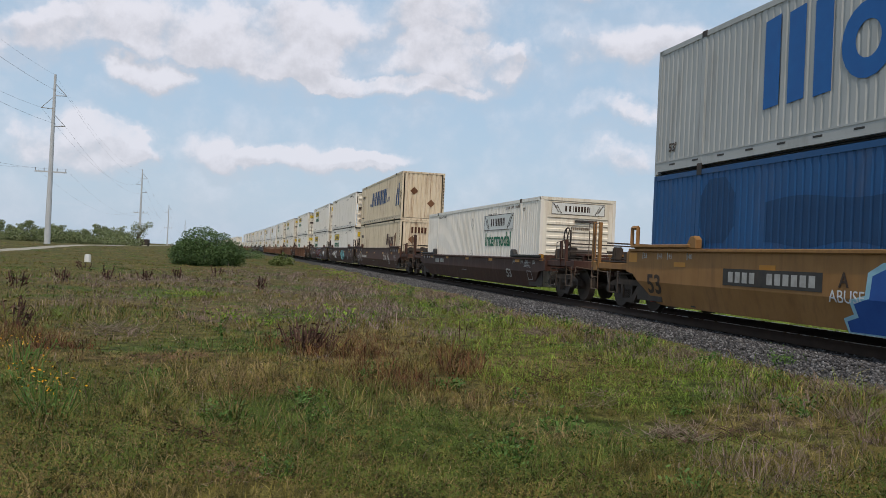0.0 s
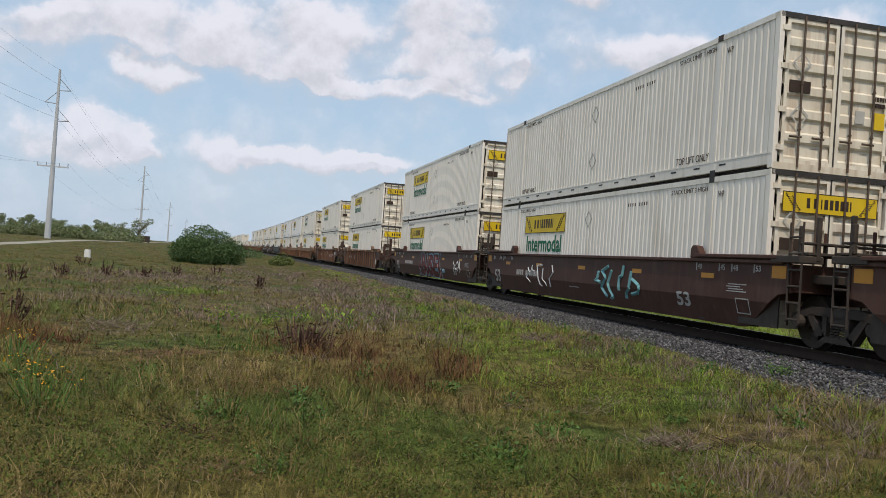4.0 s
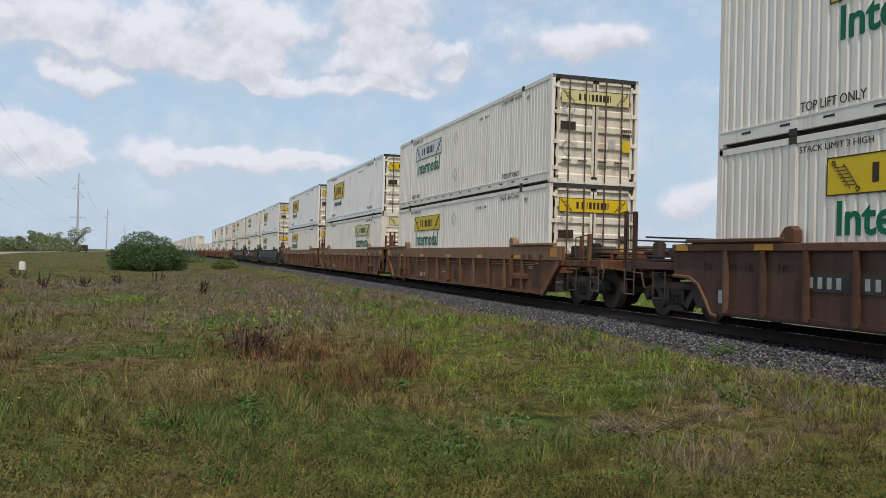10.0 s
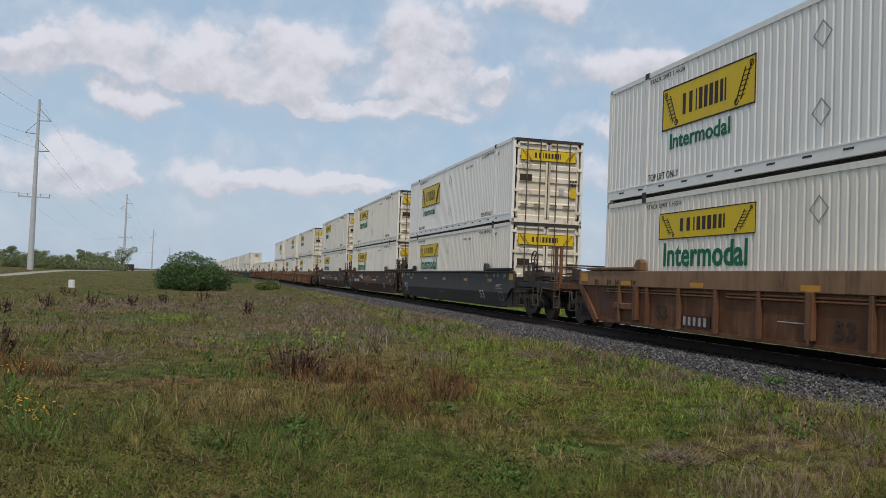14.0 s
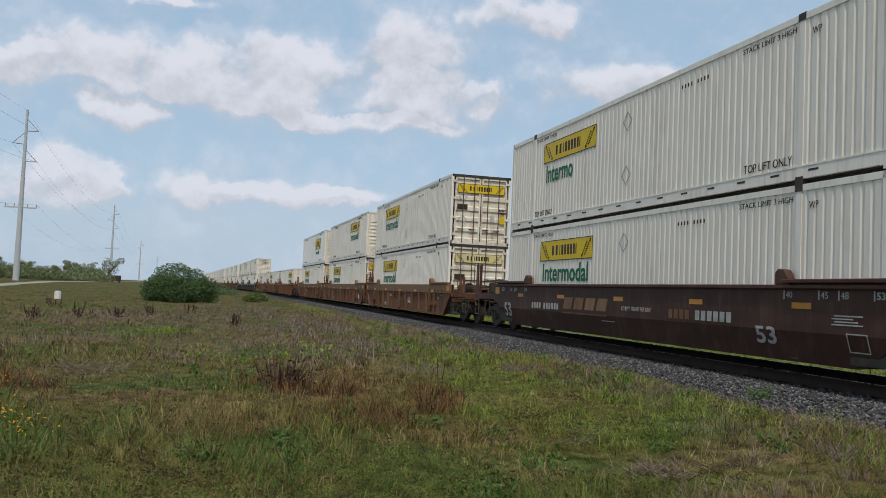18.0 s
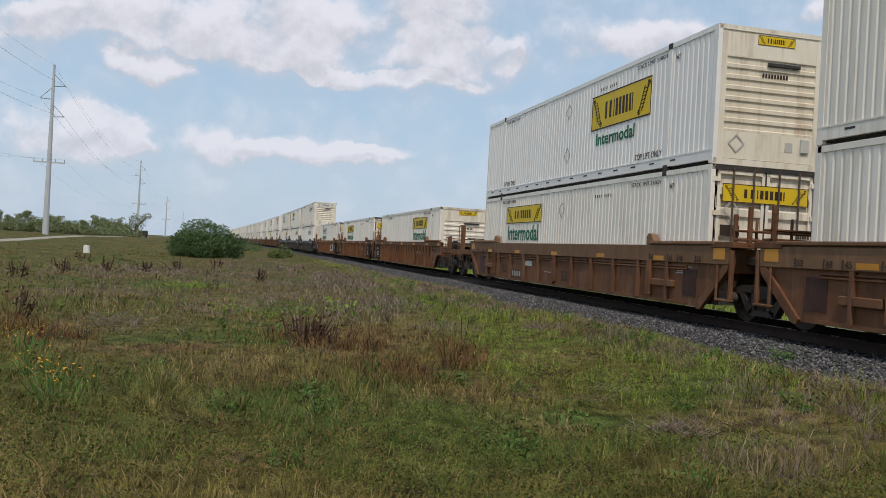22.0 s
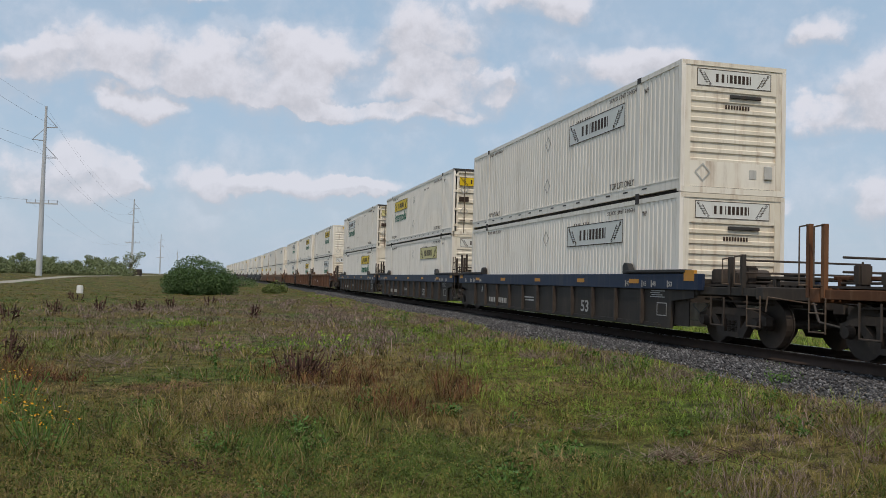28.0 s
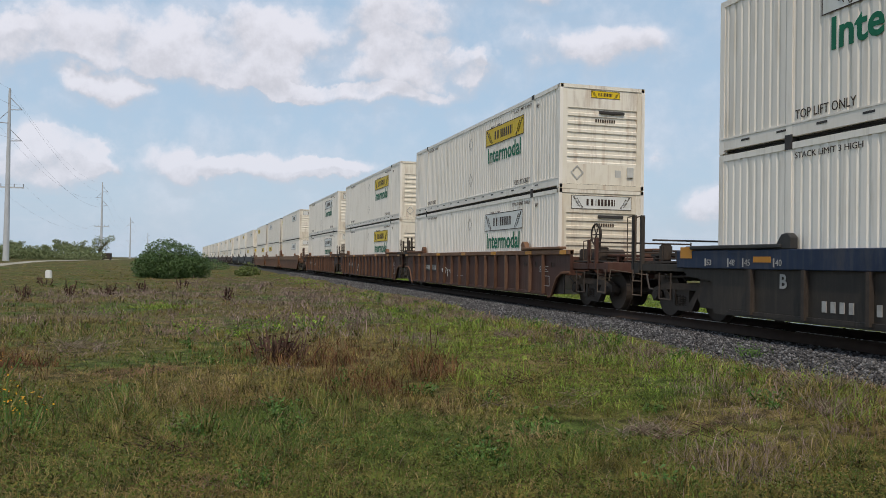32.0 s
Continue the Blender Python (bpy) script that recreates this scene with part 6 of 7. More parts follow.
for i in (16, 17, 18):
    u = UNITS[i]
    for x0, x1, word in ((-8.35, -7.0, "125T"), (6.9, 8.05, "")):
        if i == 16 and not word:
            continue
        p = plate(u, x0, x1, 0.42, 1.27, "panel_black", "panel", "black panel with white stencils", y=-1.541)
        bar_row(p, x0 + 0.3, 0.95, 3, 0.10, 0.1, 0.2, y=-1.548)
        if word:
            write(word, 0.24, 0.76, x0 + 0.34, -1.548, 0.58, "white_ink", p)
            bar_row(p, x0 + 0.5, 0.47, 1, 0.5, 0.03, 0.2, y=-1.548)
        else:
            for k in range(5):
                bar_row(p, x0 + 0.5, 0.52 + 0.07 * k, 1, 0.42 - 0.06 * (k % 3), 0.03, 0.2, y=-1.548)
scribble(UNITS[18], 3.4, 0.4, 2.2, 0.8, "spray_white", 0.05, 5, 70, "bold white sprayed graffiti")
for i in (19, 20, 21):
    u = UNITS[i]
    write("B" if i == 21 else "A", 0.24, 0.18, -6.1, Y - 0.003, 0.75, "white_ink", u)
    plate(u, -1.28, -0.15, 0.66, 0.70, "white_ink", "stencil_bar")
    plate(u, -1.2, -0.25, 0.57, 0.61, "white_ink", "stencil_bar")
    plate(u, -0.28, -0.05, 0.25, 1.06, "greybody", "post_plate", y=-1.5)
for i in (22, 23, 24):
    scribble(UNITS[i], -3.0, 0.5, 1.4, 0.5, "spray_white", 0.014, 4, 80 + i)

tucked = set()
for u, (_, style, *_) in zip(UNITS, CONSIST):
    if style.startswith("smooth"):
        tuck_paint(u, tucked)

# ---- meadow ----
def value_noise(x, y, scale, seed):
    """Smooth noise between 0 and 1 over the plan."""
    x, y = np.asarray(x) * scale, np.asarray(y) * scale
    i, j = np.floor(x).astype(np.int64), np.floor(y).astype(np.int64)
    u, w = x - i, y - j
    u, w = u * u * (3 - 2 * u), w * w * (3 - 2 * w)

    def h(a, b):
        n = (a * 374761393 + b * 668265263 + seed * 982451653) & 0x7FFFFFFF
        n = ((n ^ (n >> 13)) * 1274126177) & 0x7FFFFFFF
        return ((n ^ (n >> 16)) & 0xFFFF) / 65535.0
    return (h(i, j) * (1 - u) + h(i + 1, j) * u) * (1 - w) + (h(i, j + 1) * (1 - u) + h(i + 1, j + 1) * u) * w


def blades(x, y, height, width, lean, droop, a):
    """Bent, pointed blades of grass at the given places, leaning towards a, as points and triangles."""
    n = len(x)
    tilt = np.clip(np.abs(rng.normal(lean, 0.32, n)), 0, 1.35)
    dx, dy = np.cos(a), np.sin(a)
    z0 = ground_height(x, y) - 0.01
    base = np.stack([x, y, z0], -1)
    out = np.stack([dx, dy, np.zeros(n)], -1)
    b = a + np.pi / 2 + rng.normal(0, 0.7, n)
    side = np.stack([np.cos(b), np.sin(b), np.zeros(n)], -1) * width[:, None] / 2
    h = height[:, None]
    st, ct = np.sin(tilt)[:, None], np.cos(tilt)[:, None]
    mid = base + (out * st + np.array([0, 0, 1.0]) * ct) * h * 0.55
    t2 = np.clip(tilt + droop * rng.uniform(0.3, 1.4, n), 0, 2.3)
    swing = a + rng.normal(0, 0.5, n)
    out2 = np.stack([np.cos(swing), np.sin(swing), np.zeros(n)], -1)
    tip = mid + (out2 * np.sin(t2)[:, None] + np.array([0, 0, 1.0]) * np.cos(t2)[:, None]) * h * 0.5
    v = np.stack([base - side * 0.7, base + side * 0.7, mid - side, mid + side, tip], 1).reshape(-1, 3)
    f = np.array([(0, 1, 3), (0, 3, 2), (2, 3, 4)])
    return v, (np.arange(n)[:, None, None] * 5 + f[None]).reshape(-1, 3)


def field_points(n, r0, r1, power=1.0):
    """Places over the fan of the meadow, denser near by."""
    r = r0 * (r1 / r0) ** (rng.uniform(0, 1, n) ** power)
    az = np.radians(rng.uniform(-48, 46, n))
    x, y = -np.sin(az) * r, np.cos(az) * r
    off, along = from_line(x, y)
    keep = (off < -2.95 - 0.55 * value_noise(x, y, 0.9, 3)) & ((off > -32.2) | (off < -34.2) | (rng.uniform(0, 1, len(x)) < 0.35))
    return x[keep], y[keep], r[keep], off[keep], along[keep]


def spot(x, y, cx, cy, rx, ry):
    return np.exp(-(((x - cx) / rx) ** 2 + ((y - cy) / ry) ** 2))


# plan of the patches: x, y and half widths across and along the view
RED = [(-5.6, 12.4, 0.6, 1.0), (-1.3, 13.8, 0.8, 1.4), (-0.35, 11.0, 0.65, 1.2), (-2.3, 13.4, 0.6, 1.0), (-7.4, 14.2, 0.9, 1.4), (0.3, 12.6, 0.4, 0.8)]
BRIGHT = [(1.6, 15.2, 1.2, 3.8), (3.6, 13.2, 1.0, 2.0), (0.9, 12.0, 0.6, 1.2), (4.7, 9.3, 0.35, 0.6), (3.1, 8.1, 0.35, 0.4), (5.4, 10.8, 0.5, 0.9), (2.3, 11.0, 0.8, 0.9), (-8.0, 26.0, 1.4, 2.0)]
PURPLE = [(-5.2, 36.0, 5.0, 13.0), (-1.8, 24.5, 2.2, 7.0), (-5.9, 14.8, 0.8, 0.8), (-5.0, 20.6, 1.0, 2.4), (-8.7, 24.0, 1.6, 3.8), (-12.0, 38.0, 4.0, 8.0), (0.4, 17.0, 0.7, 3.0)]
FADED = [(2.7, 9.4, 0.45, 0.7), (3.6, 9.5, 0.6, 0.7), (3.2, 7.4, 0.6, 0.7), (2.4, 6.6, 0.5, 0.4), (4.3, 8.2, 0.5, 0.6)]
STRAW = [(-2.5, 11.0, 0.8, 1.0), (1.2, 7.9, 0.5, 0.5), (-6.5, 17.5, 1.2, 1.2), (0.2, 9.4, 0.5, 0.4), (-4.8, 11.2, 0.5, 0.6)]
LUSH = [(-3.5, 8.9, 1.0, 1.9), (-1.0, 7.4, 0.5, 0.8), (-0.1, 8.1, 0.7, 0.9), (-5.7, 18.0, 1.4, 2.4), (-6.4, 10.6, 0.9, 1.6), (0.1, 5.9, 0.5, 0.4), (-2.7, 7.0, 0.7, 0.8), (-3.9, 15.6, 1.5, 1.2), (-12.5, 27.0, 3.0, 3.0), (-9.6, 24.2, 3.0, 2.5), (1.6, 7.0, 0.6, 0.4), (-17.0, 44.0, 5.0, 6.0), (2.8, 6.1, 1.0, 0.6), (4.0, 7.0, 0.7, 0.6)]


def zones(gx, gy, gr, goff, galong):
    """How strongly red-brown, bright green, greyish purple, straw-coloured and lush plants grow at each place."""
    wob = 0.35 * (value_noise(gx, gy, 1.3, 81) - 0.5)
    sx, sy = gx + wob * gr * 0.12, gy + 1.6 * (value_noise(gx, gy, 1.1, 82) - 0.5)
    red, bright, purple, straw, lush, faded = [np.maximum.reduce([spot(sx, sy, *p) for p in plan]) for plan in (RED, BRIGHT, PURPLE, STRAW, LUSH, FADED)]
    straw = 0.7 * straw
    bright = np.maximum.reduce([1.05 * bright, 0.8 * spot(goff, galong, -5.0, 6.5, 1.2, 4.5), 0.75 * spot(goff, galong, -4.6, 13.5, 0.9, 5.0), 0.6 * spot(goff, galong, -4.1, -1.5, 0.5, 1.2)])
    purple = np.maximum.reduce([0.9 * purple, 0.5 * faded, spot(goff, galong, -6.2, 26, 2.4, 14), 0.9 * spot(goff, galong, -8.5, 45, 4, 18), spot(goff, galong, -4.1, 20, 0.8, 9), 0.8 * spot(goff, galong, -4.6, -1.6, 0.6, 1.5), 0.7 * spot(goff, galong, -4.4, 1.3, 0.5, 0.9)])
    return red, bright, purple, straw, lush


# tufts first, then the blades of each tuft, leaning outwards from its middle
tx, ty, tr, _, _ = field_points(62000, 3.2, 150)
keep = (value_noise(tx, ty, 2.2, 51) * 0.6 + value_noise(tx, ty, 5.1, 52) * 0.4 > 0.25) | (rng.uniform(0, 1, len(tx)) < 0.3)
tx, ty, tr = tx[keep], ty[keep], tr[keep]
member = np.repeat(np.arange(len(tx)), 12)
away = rng.uniform(0, 2 * np.pi, len(member))
reach = np.abs(rng.normal(0, 0.055, len(member))) * np.clip(tr[member] / 8, 0.8, 4)
gx, gy = tx[member] + np.cos(away) * reach, ty[member] + np.sin(away) * reach
gr = np.hypot(gx, gy)
goff, galong = from_line(gx, gy)
tuft_height = (0.40 + 1.5 * rng.uniform(0, 1, len(tx)) ** 3)[member]
tuft_luck = rng.uniform(0, 1, len(tx))[member]
ragged = value_noise(gx, gy, 1.1, 7)
red, bright, purple, straw, lush = zones(gx, gy, gr, goff, galong)
u = 0.55 * rng.uniform(0, 1, len(gx)) + 0.45 * tuft_luck
u = np.where(u < 0.5, 2 * u * u, 1 - 2 * (1 - u) ** 2)
kind = np.zeros(len(gx), int)
kind[u < 0.9 * lush] = 5
kind[(u < 0.08 + 0.14 * (ragged > 0.62) + 0.75 * straw)] = 1
pick_u = 0.5 * rng.uniform(0, 1, len(gx)) + 0.5 * tuft_luck
pick_u = np.where(pick_u < 0.5, 2 * pick_u ** 2, 1 - 2 * (1 - pick_u) ** 2)
kind[pick_u < 1.1 * purple * (0.55 + 0.8 * ragged)] = 2
kind[pick_u < 1.05 * red * (0.6 + 0.8 * ragged)] = 3
kind[(pick_u < 1.0 * bright * (0.65 + 0.6 * ragged)) & (kind != 3)] = 4
SPECIES = [("meadow_grass", "grass", (0.07, 0.20), 0.62, "green and olive meadow grass with faded tips"), ("dry_grass", "dry_grass", (0.09, 0.24), 0.72, "straw-coloured dry grass stems in the meadow"),
           ("grey_weeds", "purple_weed", (0.10, 0.26), 0.6, "greyish purple dry weeds beside the ballast"), ("red_weeds", "red_weed", (0.10, 0.27), 0.5, "red-brown dry weeds in the meadow"),
           ("green_weeds", "bright_weed", (0.09, 0.23), 0.62, "bright green weeds along the foot of the ballast"),
           ("lush_grass", "lush_grass", (0.08, 0.20), 0.66, "soft dark green grass in the meadow")]
hump = 0.42 + 1.25 * value_noise(gx, gy, 0.6, 21) * (0.35 + 1.3 * value_noise(gx, gy, 2.6, 11)) + 0.55 * red + 0.45 * straw * (0.4 + value_noise(gx, gy, 3.0, 14))
# a thicker fringe where the meadow meets the stones
fs, fo = -9 + 70 * rng.uniform(0, 1, 30000) ** 1.5, -2.75 - 1.7 * rng.uniform(0, 1, 30000) ** 1.3
fx, fy, _ = on_line(fs, fo)
fk = np.where(value_noise(fx, fy, 0.9, 71) + 0.25 * rng.uniform(-1, 1, 30000) > 0.52, 4, 2)
fk[rng.uniform(0, 1, 30000) < 0.2] = 1
thin = rng.uniform(0, 1, 30000) < np.clip((-fo - 2.75) / 0.5 + value_noise(fx, fy, 1.7, 72) - 0.3, 0.0, 1.0)
fx, fy, fo, fs, fk = fx[thin], fy[thin], fo[thin], fs[thin], fk[thin]
gx, gy, goff, galong = np.append(gx, fx), np.append(gy, fy), np.append(goff, fo), np.append(galong, fs)
gr, kind, away = np.hypot(gx, gy), np.append(kind, fk), np.append(away, rng.uniform(0, 2 * np.pi, len(fx)))
tuft_height = np.append(tuft_height, rng.uniform(0.5, 1.5, len(fx)))
hump = np.append(hump, 0.5 + 0.9 * value_noise(fx, fy, 1.1, 73))
for k, (name, mat, (h0, h1), lean, label) in enumerate(SPECIES):
    i = kind == k
    n = int(i.sum())
    h = rng.uniform(h0, h1, n) * hump[i] * tuft_height[i] * np.interp(gr[i], [4, 10, 25, 70], [0.72, 0.86, 0.80, 0.45])
    w = np.maximum(0.0040, 0.00060 * gr[i]) * rng.uniform(0.6, 1.5, n)
    v, f = blades(gx[i], gy[i], h, w, lean, 0.95, away[i])
    soup(name, v, f, mat, "stuff", label, "grass" if k in (0, 1, 5) else "weeds")


def leaf_cloud(p, size, up=0.3):
    """Small pointed leaves, turned at random, at the given points."""
    n = len(p)
    nrm = rng.normal(size=(n, 3))
    nrm[:, 2] += up * 2
    nrm /= np.linalg.norm(nrm, axis=1)[:, None]
    t = np.cross(nrm, rng.normal(size=(n, 3)))
    t /= np.linalg.norm(t, axis=1)[:, None]
    b = np.cross(nrm, t)
    s = (size * rng.uniform(0.6, 1.3, n))[:, None]
    v = np.stack([p - t * s * 0.5, p + b * s * 0.24, p + t * s * 0.5, p - b * s * 0.24], 1).reshape(-1, 3)
    return v, np.arange(n * 4).reshape(-1, 4)


# the strip of grass beyond the track, seen under the wagons
fs, fo = rng.uniform(-14, 60, 26000), 3.3 + 9 * rng.uniform(0, 1, 26000) ** 1.5
fx, fy, _ = on_line(fs, fo)
v, f = blades(fx, fy, rng.uniform(0.15, 0.4, 26000), np.full(26000, 0.02), 0.5, 0.8, rng.uniform(0, 2 * np.pi, 26000))
soup("verge_grass", v, f, "bright_weed", "stuff", "bright green grass on the verge beyond the track", "grass")


# low leafy growth between the blades close by
gx, gy, gr, goff, galong = field_points(330000, 3.4, 45)
lush = value_noise(gx, gy, 0.8, 31) * value_noise(gx, gy, 2.6, 33)
red, bright, purple, straw, deep = zones(gx, gy, gr, goff, galong)
i = (lush + 0.15 * deep > 0.15 + 0.35 * np.maximum.reduce([red, purple, straw])) & (gr < 16 - 9 * rng.uniform(0, 1, len(gr)))
p = np.stack([gx[i], gy[i], ground_height(gx[i], gy[i]) + rng.uniform(0.02, 0.17, i.sum()) * (0.5 + 1.2 * lush[i])], -1)
v, f = leaf_cloud(p, np.maximum(0.026, 0.0030 * gr[i]), 0.5)
soup("clover", v, f, "clover_leaf", "stuff", "small leaved green ground weeds between the grass", "weeds")


def plant(name, x, y, label, category, stalks, height, spread, material, leaf=0, leaf_size=0.06, leaf_material="", tips=0):
    """A tall weed: a bunch of stalks, some with leaves or flower heads."""
    z = float(ground_height(x, y)) - 0.03
    t = tagged(new(name), label, category)
    t.matrix_basis = Matrix.Translation((x, y, z))
    bm = bmesh.new()
    ends, along = [], []
    for k in range(stalks):
        a, r = rng.uniform(0, 2 * math.pi), spread * math.sqrt(rng.uniform(0, 1))
        h = height * rng.uniform(0.55, 1.0)
        p = Vector((r * 0.5 * math.cos(a), r * 0.5 * math.sin(a), 0))
        q = Vector((r * math.cos(a), r * math.sin(a), h))
        if not tips and not leaf:
            # a tangle of thin twigs
            p = Vector((r * math.cos(a), r * math.sin(a), h * rng.uniform(0, 0.25)))
            b = rng.uniform(0, 2 * math.pi)
            q = p + Vector((0.55 * spread * math.cos(b), 0.55 * spread * math.sin(b), h * rng.uniform(0.15, 0.75)))
        bmesh.ops.create_cone(bm, cap_ends=True, segments=4, radius1=0.008 if tips or leaf else 0.0045, radius2=0.004 if tips or leaf else 0.0025, depth=(q - p).length,
                              matrix=Matrix.Translation((p + q) / 2) @ (q - p).to_track_quat("Z", "Y").to_matrix().to_4x4())
        if tips:
            bmesh.ops.create_cone(bm, cap_ends=True, segments=5, radius1=tips * 0.5, radius2=tips * 0.15, depth=tips * 5, matrix=Matrix.Translation(q - (q - p).normalized() * tips * 2) @ (q - p).to_track_quat("Z", "Y").to_matrix().to_4x4())
        ends.append(q)
        along.append((p, q))
    part("stem_clump", bm, material, t)
    if leaf:
        c = [along[k % stalks] for k in range(leaf)]
        f = rng.uniform(0.15, 1.0, leaf)
        p = np.array([np.array(a) * (1 - g) + np.array(b) * g for (a, b), g in zip(c, f)]) + rng.normal(0, spread * 0.16, (leaf, 3))
        p[:, 2] = np.maximum(p[:, 2], 0.02)
        v, fc = leaf_cloud(p, leaf_size, 0.4)
        ob = soup("foliage", v, fc, leaf_material or material)
        ob.parent = t
    return t


plant("dock_plant", -2.1, 13.3, "dark brown dead dock plant standing in dry weeds", "weed", 24, 0.52, 0.45, "dry_dark", 200, 0.07, "dry_dark", tips=0.04)
plant("dock_plant", -1.75, 13.5, "dark brown dead dock plant standing in dry weeds", "weed", 13, 0.42, 0.4, "dry_dark", 130, 0.07, "dry_dark", tips=0.035)
plant("dock_plant", -7.75, 15.5, "dark brown curled dead dock plant", "weed", 9, 0.6, 0.35, "dry_dark", 90, 0.09, "dry_dark", tips=0.04)
plant("tall_weed", -3.62, 14.3, "thin green upright weed", "weed", 3, 0.45, 0.1, "weed_leaf", 30, 0.08, "weed_leaf")
plant("tall_weed", 0.45, 14.9, "thin dark dry weed stem", "weed", 3, 0.5, 0.12, "dry_dark", tips=0.02)
for x, y, n, h, s in ((-1.4, 9.0, 8, 0.22, 0.35), (-1.95, 8.1, 7, 0.2, 0.3), (0.7, 6.9, 9, 0.2, 0.4), (1.35, 8.0, 7, 0.22, 0.35), (6.1, 9.3, 9, 0.28, 0.4), (3.6, 15.4, 8, 0.35, 0.4), (5.35, 13.0, 8, 0.3, 0.35), (0.1, 10.6, 6, 0.2, 0.3), (-3.9, 18.0, 9, 0.40, 0.6), (-3.1, 18.6, 9, 0.45, 0.6), (-2.3, 18.9, 9, 0.45, 0.6), (-1.7, 18.1, 8, 0.40, 0.5), (-4.9, 19.2, 8, 0.35, 0.5)):
    plant("leafy_weed", x, y, "low bushy green leafy weed in the grass", "weed", n, h * 0.85, s, "weed_leaf", 240 if y < 17 else 110, 0.05 if y < 17 else 0.08, "weed_leaf" if y < 17 else "bright_weed")
for x, y, h, s in ((2.25, 8.25, 0.2, 0.35), (2.45, 8.4, 0.22, 0.3), (6.2, 8.7, 0.34, 0.5), (6.75, 9.15, 0.38, 0.5), (5.1, 9.9, 0.36, 0.4), (-6.2, 15.8, 0.35, 0.6), (-5.6, 15.4, 0.3, 0.5)):
    plant("dry_weed", x, y, "grey-brown dry twiggy weed clump", "weed", 80, h, s, "dry_grey")
for x, y in ((-4.05, 8.6), (-3.3, 7.4), (-3.55, 7.75), (-5.1, 10.6), (-4.9, 9.9)):
    f = plant("yellow_flower", x, y, "weed with small orange-yellow flowers", "flower", 9, 0.34, 0.35, "weed_leaf", 30, 0.05, "weed_leaf")
    p = np.stack([rng.normal(0, 0.17, 26), rng.normal(0, 0.17, 26), rng.uniform(0.24, 0.38, 26)], -1)
    v, fc = leaf_cloud(p, 0.035, 1.0)
    ob = soup("blossoms", v, fc, "petal")
    ob.parent = f
# ragged fringe of weeds along the foot of the ballast
for k in range(64):
    s, o = -7.5 + 0.62 * k + rng.uniform(-0.25, 0.25), -3.25 - 1.3 * rng.uniform(0, 1) ** 1.6
    x, y, _ = on_line(s, o)
    if k % 3 == 1:
        plant("leafy_weed", float(x), float(y), "low green weed tuft at the foot of the ballast", "weed", 9, rng.uniform(0.14, 0.3), rng.uniform(0.16, 0.3), "weed_leaf", 110, 0.055, "weed_leaf")
    else:
        plant("dry_weed", float(x), float(y), "grey-brown dry twiggy weed clump at the foot of the ballast", "weed", 60, rng.uniform(0.14, 0.36), rng.uniform(0.2, 0.42), "dry_grey")
for k in range(46):
    r, az = 6.0 * (22 / 6.0) ** rng.uniform(0, 1), radians(rng.uniform(-24, 24))
    x, y = -r * math.sin(az), r * math.cos(az)
    if from_line(x, y)[0] > -4.5:
        continue
    if k % 2:
        plant("dry_weed", x, y, "small tangled straw-brown dead weed in the grass", "weed", 46, rng.uniform(0.1, 0.2), rng.uniform(0.2, 0.45), "dry_dark" if k % 4 == 1 else "dry_grey")
    else:
        plant("leafy_weed", x, y, "small dark green leafy weed in the grass", "weed", 7, rng.uniform(0.1, 0.2), rng.uniform(0.15, 0.35), "weed_leaf", 120, 0.045, "weed_leaf")
for k, (az, r) in enumerate(((21.5, 36), (19.2, 38), (24.0, 34), (17.2, 42), (14.8, 46), (26.5, 30), (12.0, 34), (22.8, 48))):
    plant("dock_plant", -r * math.sin(radians(az)), r * math.cos(radians(az)), "dark dead dock plant far out in the meadow", "weed", 7, 0.58, 0.4, "dry_dark", 40, 0.13, "dry_dark", tips=0.06)


# ---- bushes and trees ----
def leafy_crown(lobes, count, size, hollow=0.55):
    """Leaves through the outer shell of overlapping lobes, ragged and with gaps."""
    pts = []
    w = np.array([a[3] * a[4] for a in lobes])
    for (cx, cy, cz, rh, rv), share in zip(lobes, w / w.sum()):
        n = int(count * share)
        d = rng.normal(size=(n, 3))
        d /= np.linalg.norm(d, axis=1)[:, None]
        r = rng.uniform(hollow, 1.0, n) ** 0.6 * (0.82 + 0.30 * value_noise(d[:, 0] * 3 + cx, d[:, 1] * 3 + d[:, 2] * 4 + cy, 1.0, 5))
        p = d * r[:, None] * np.array([rh, rh, rv]) + np.array([cx, cy, cz])
        pts.append(p[p[:, 2] > 0.05])
    return leaf_cloud(np.concatenate(pts), size, 0.3)


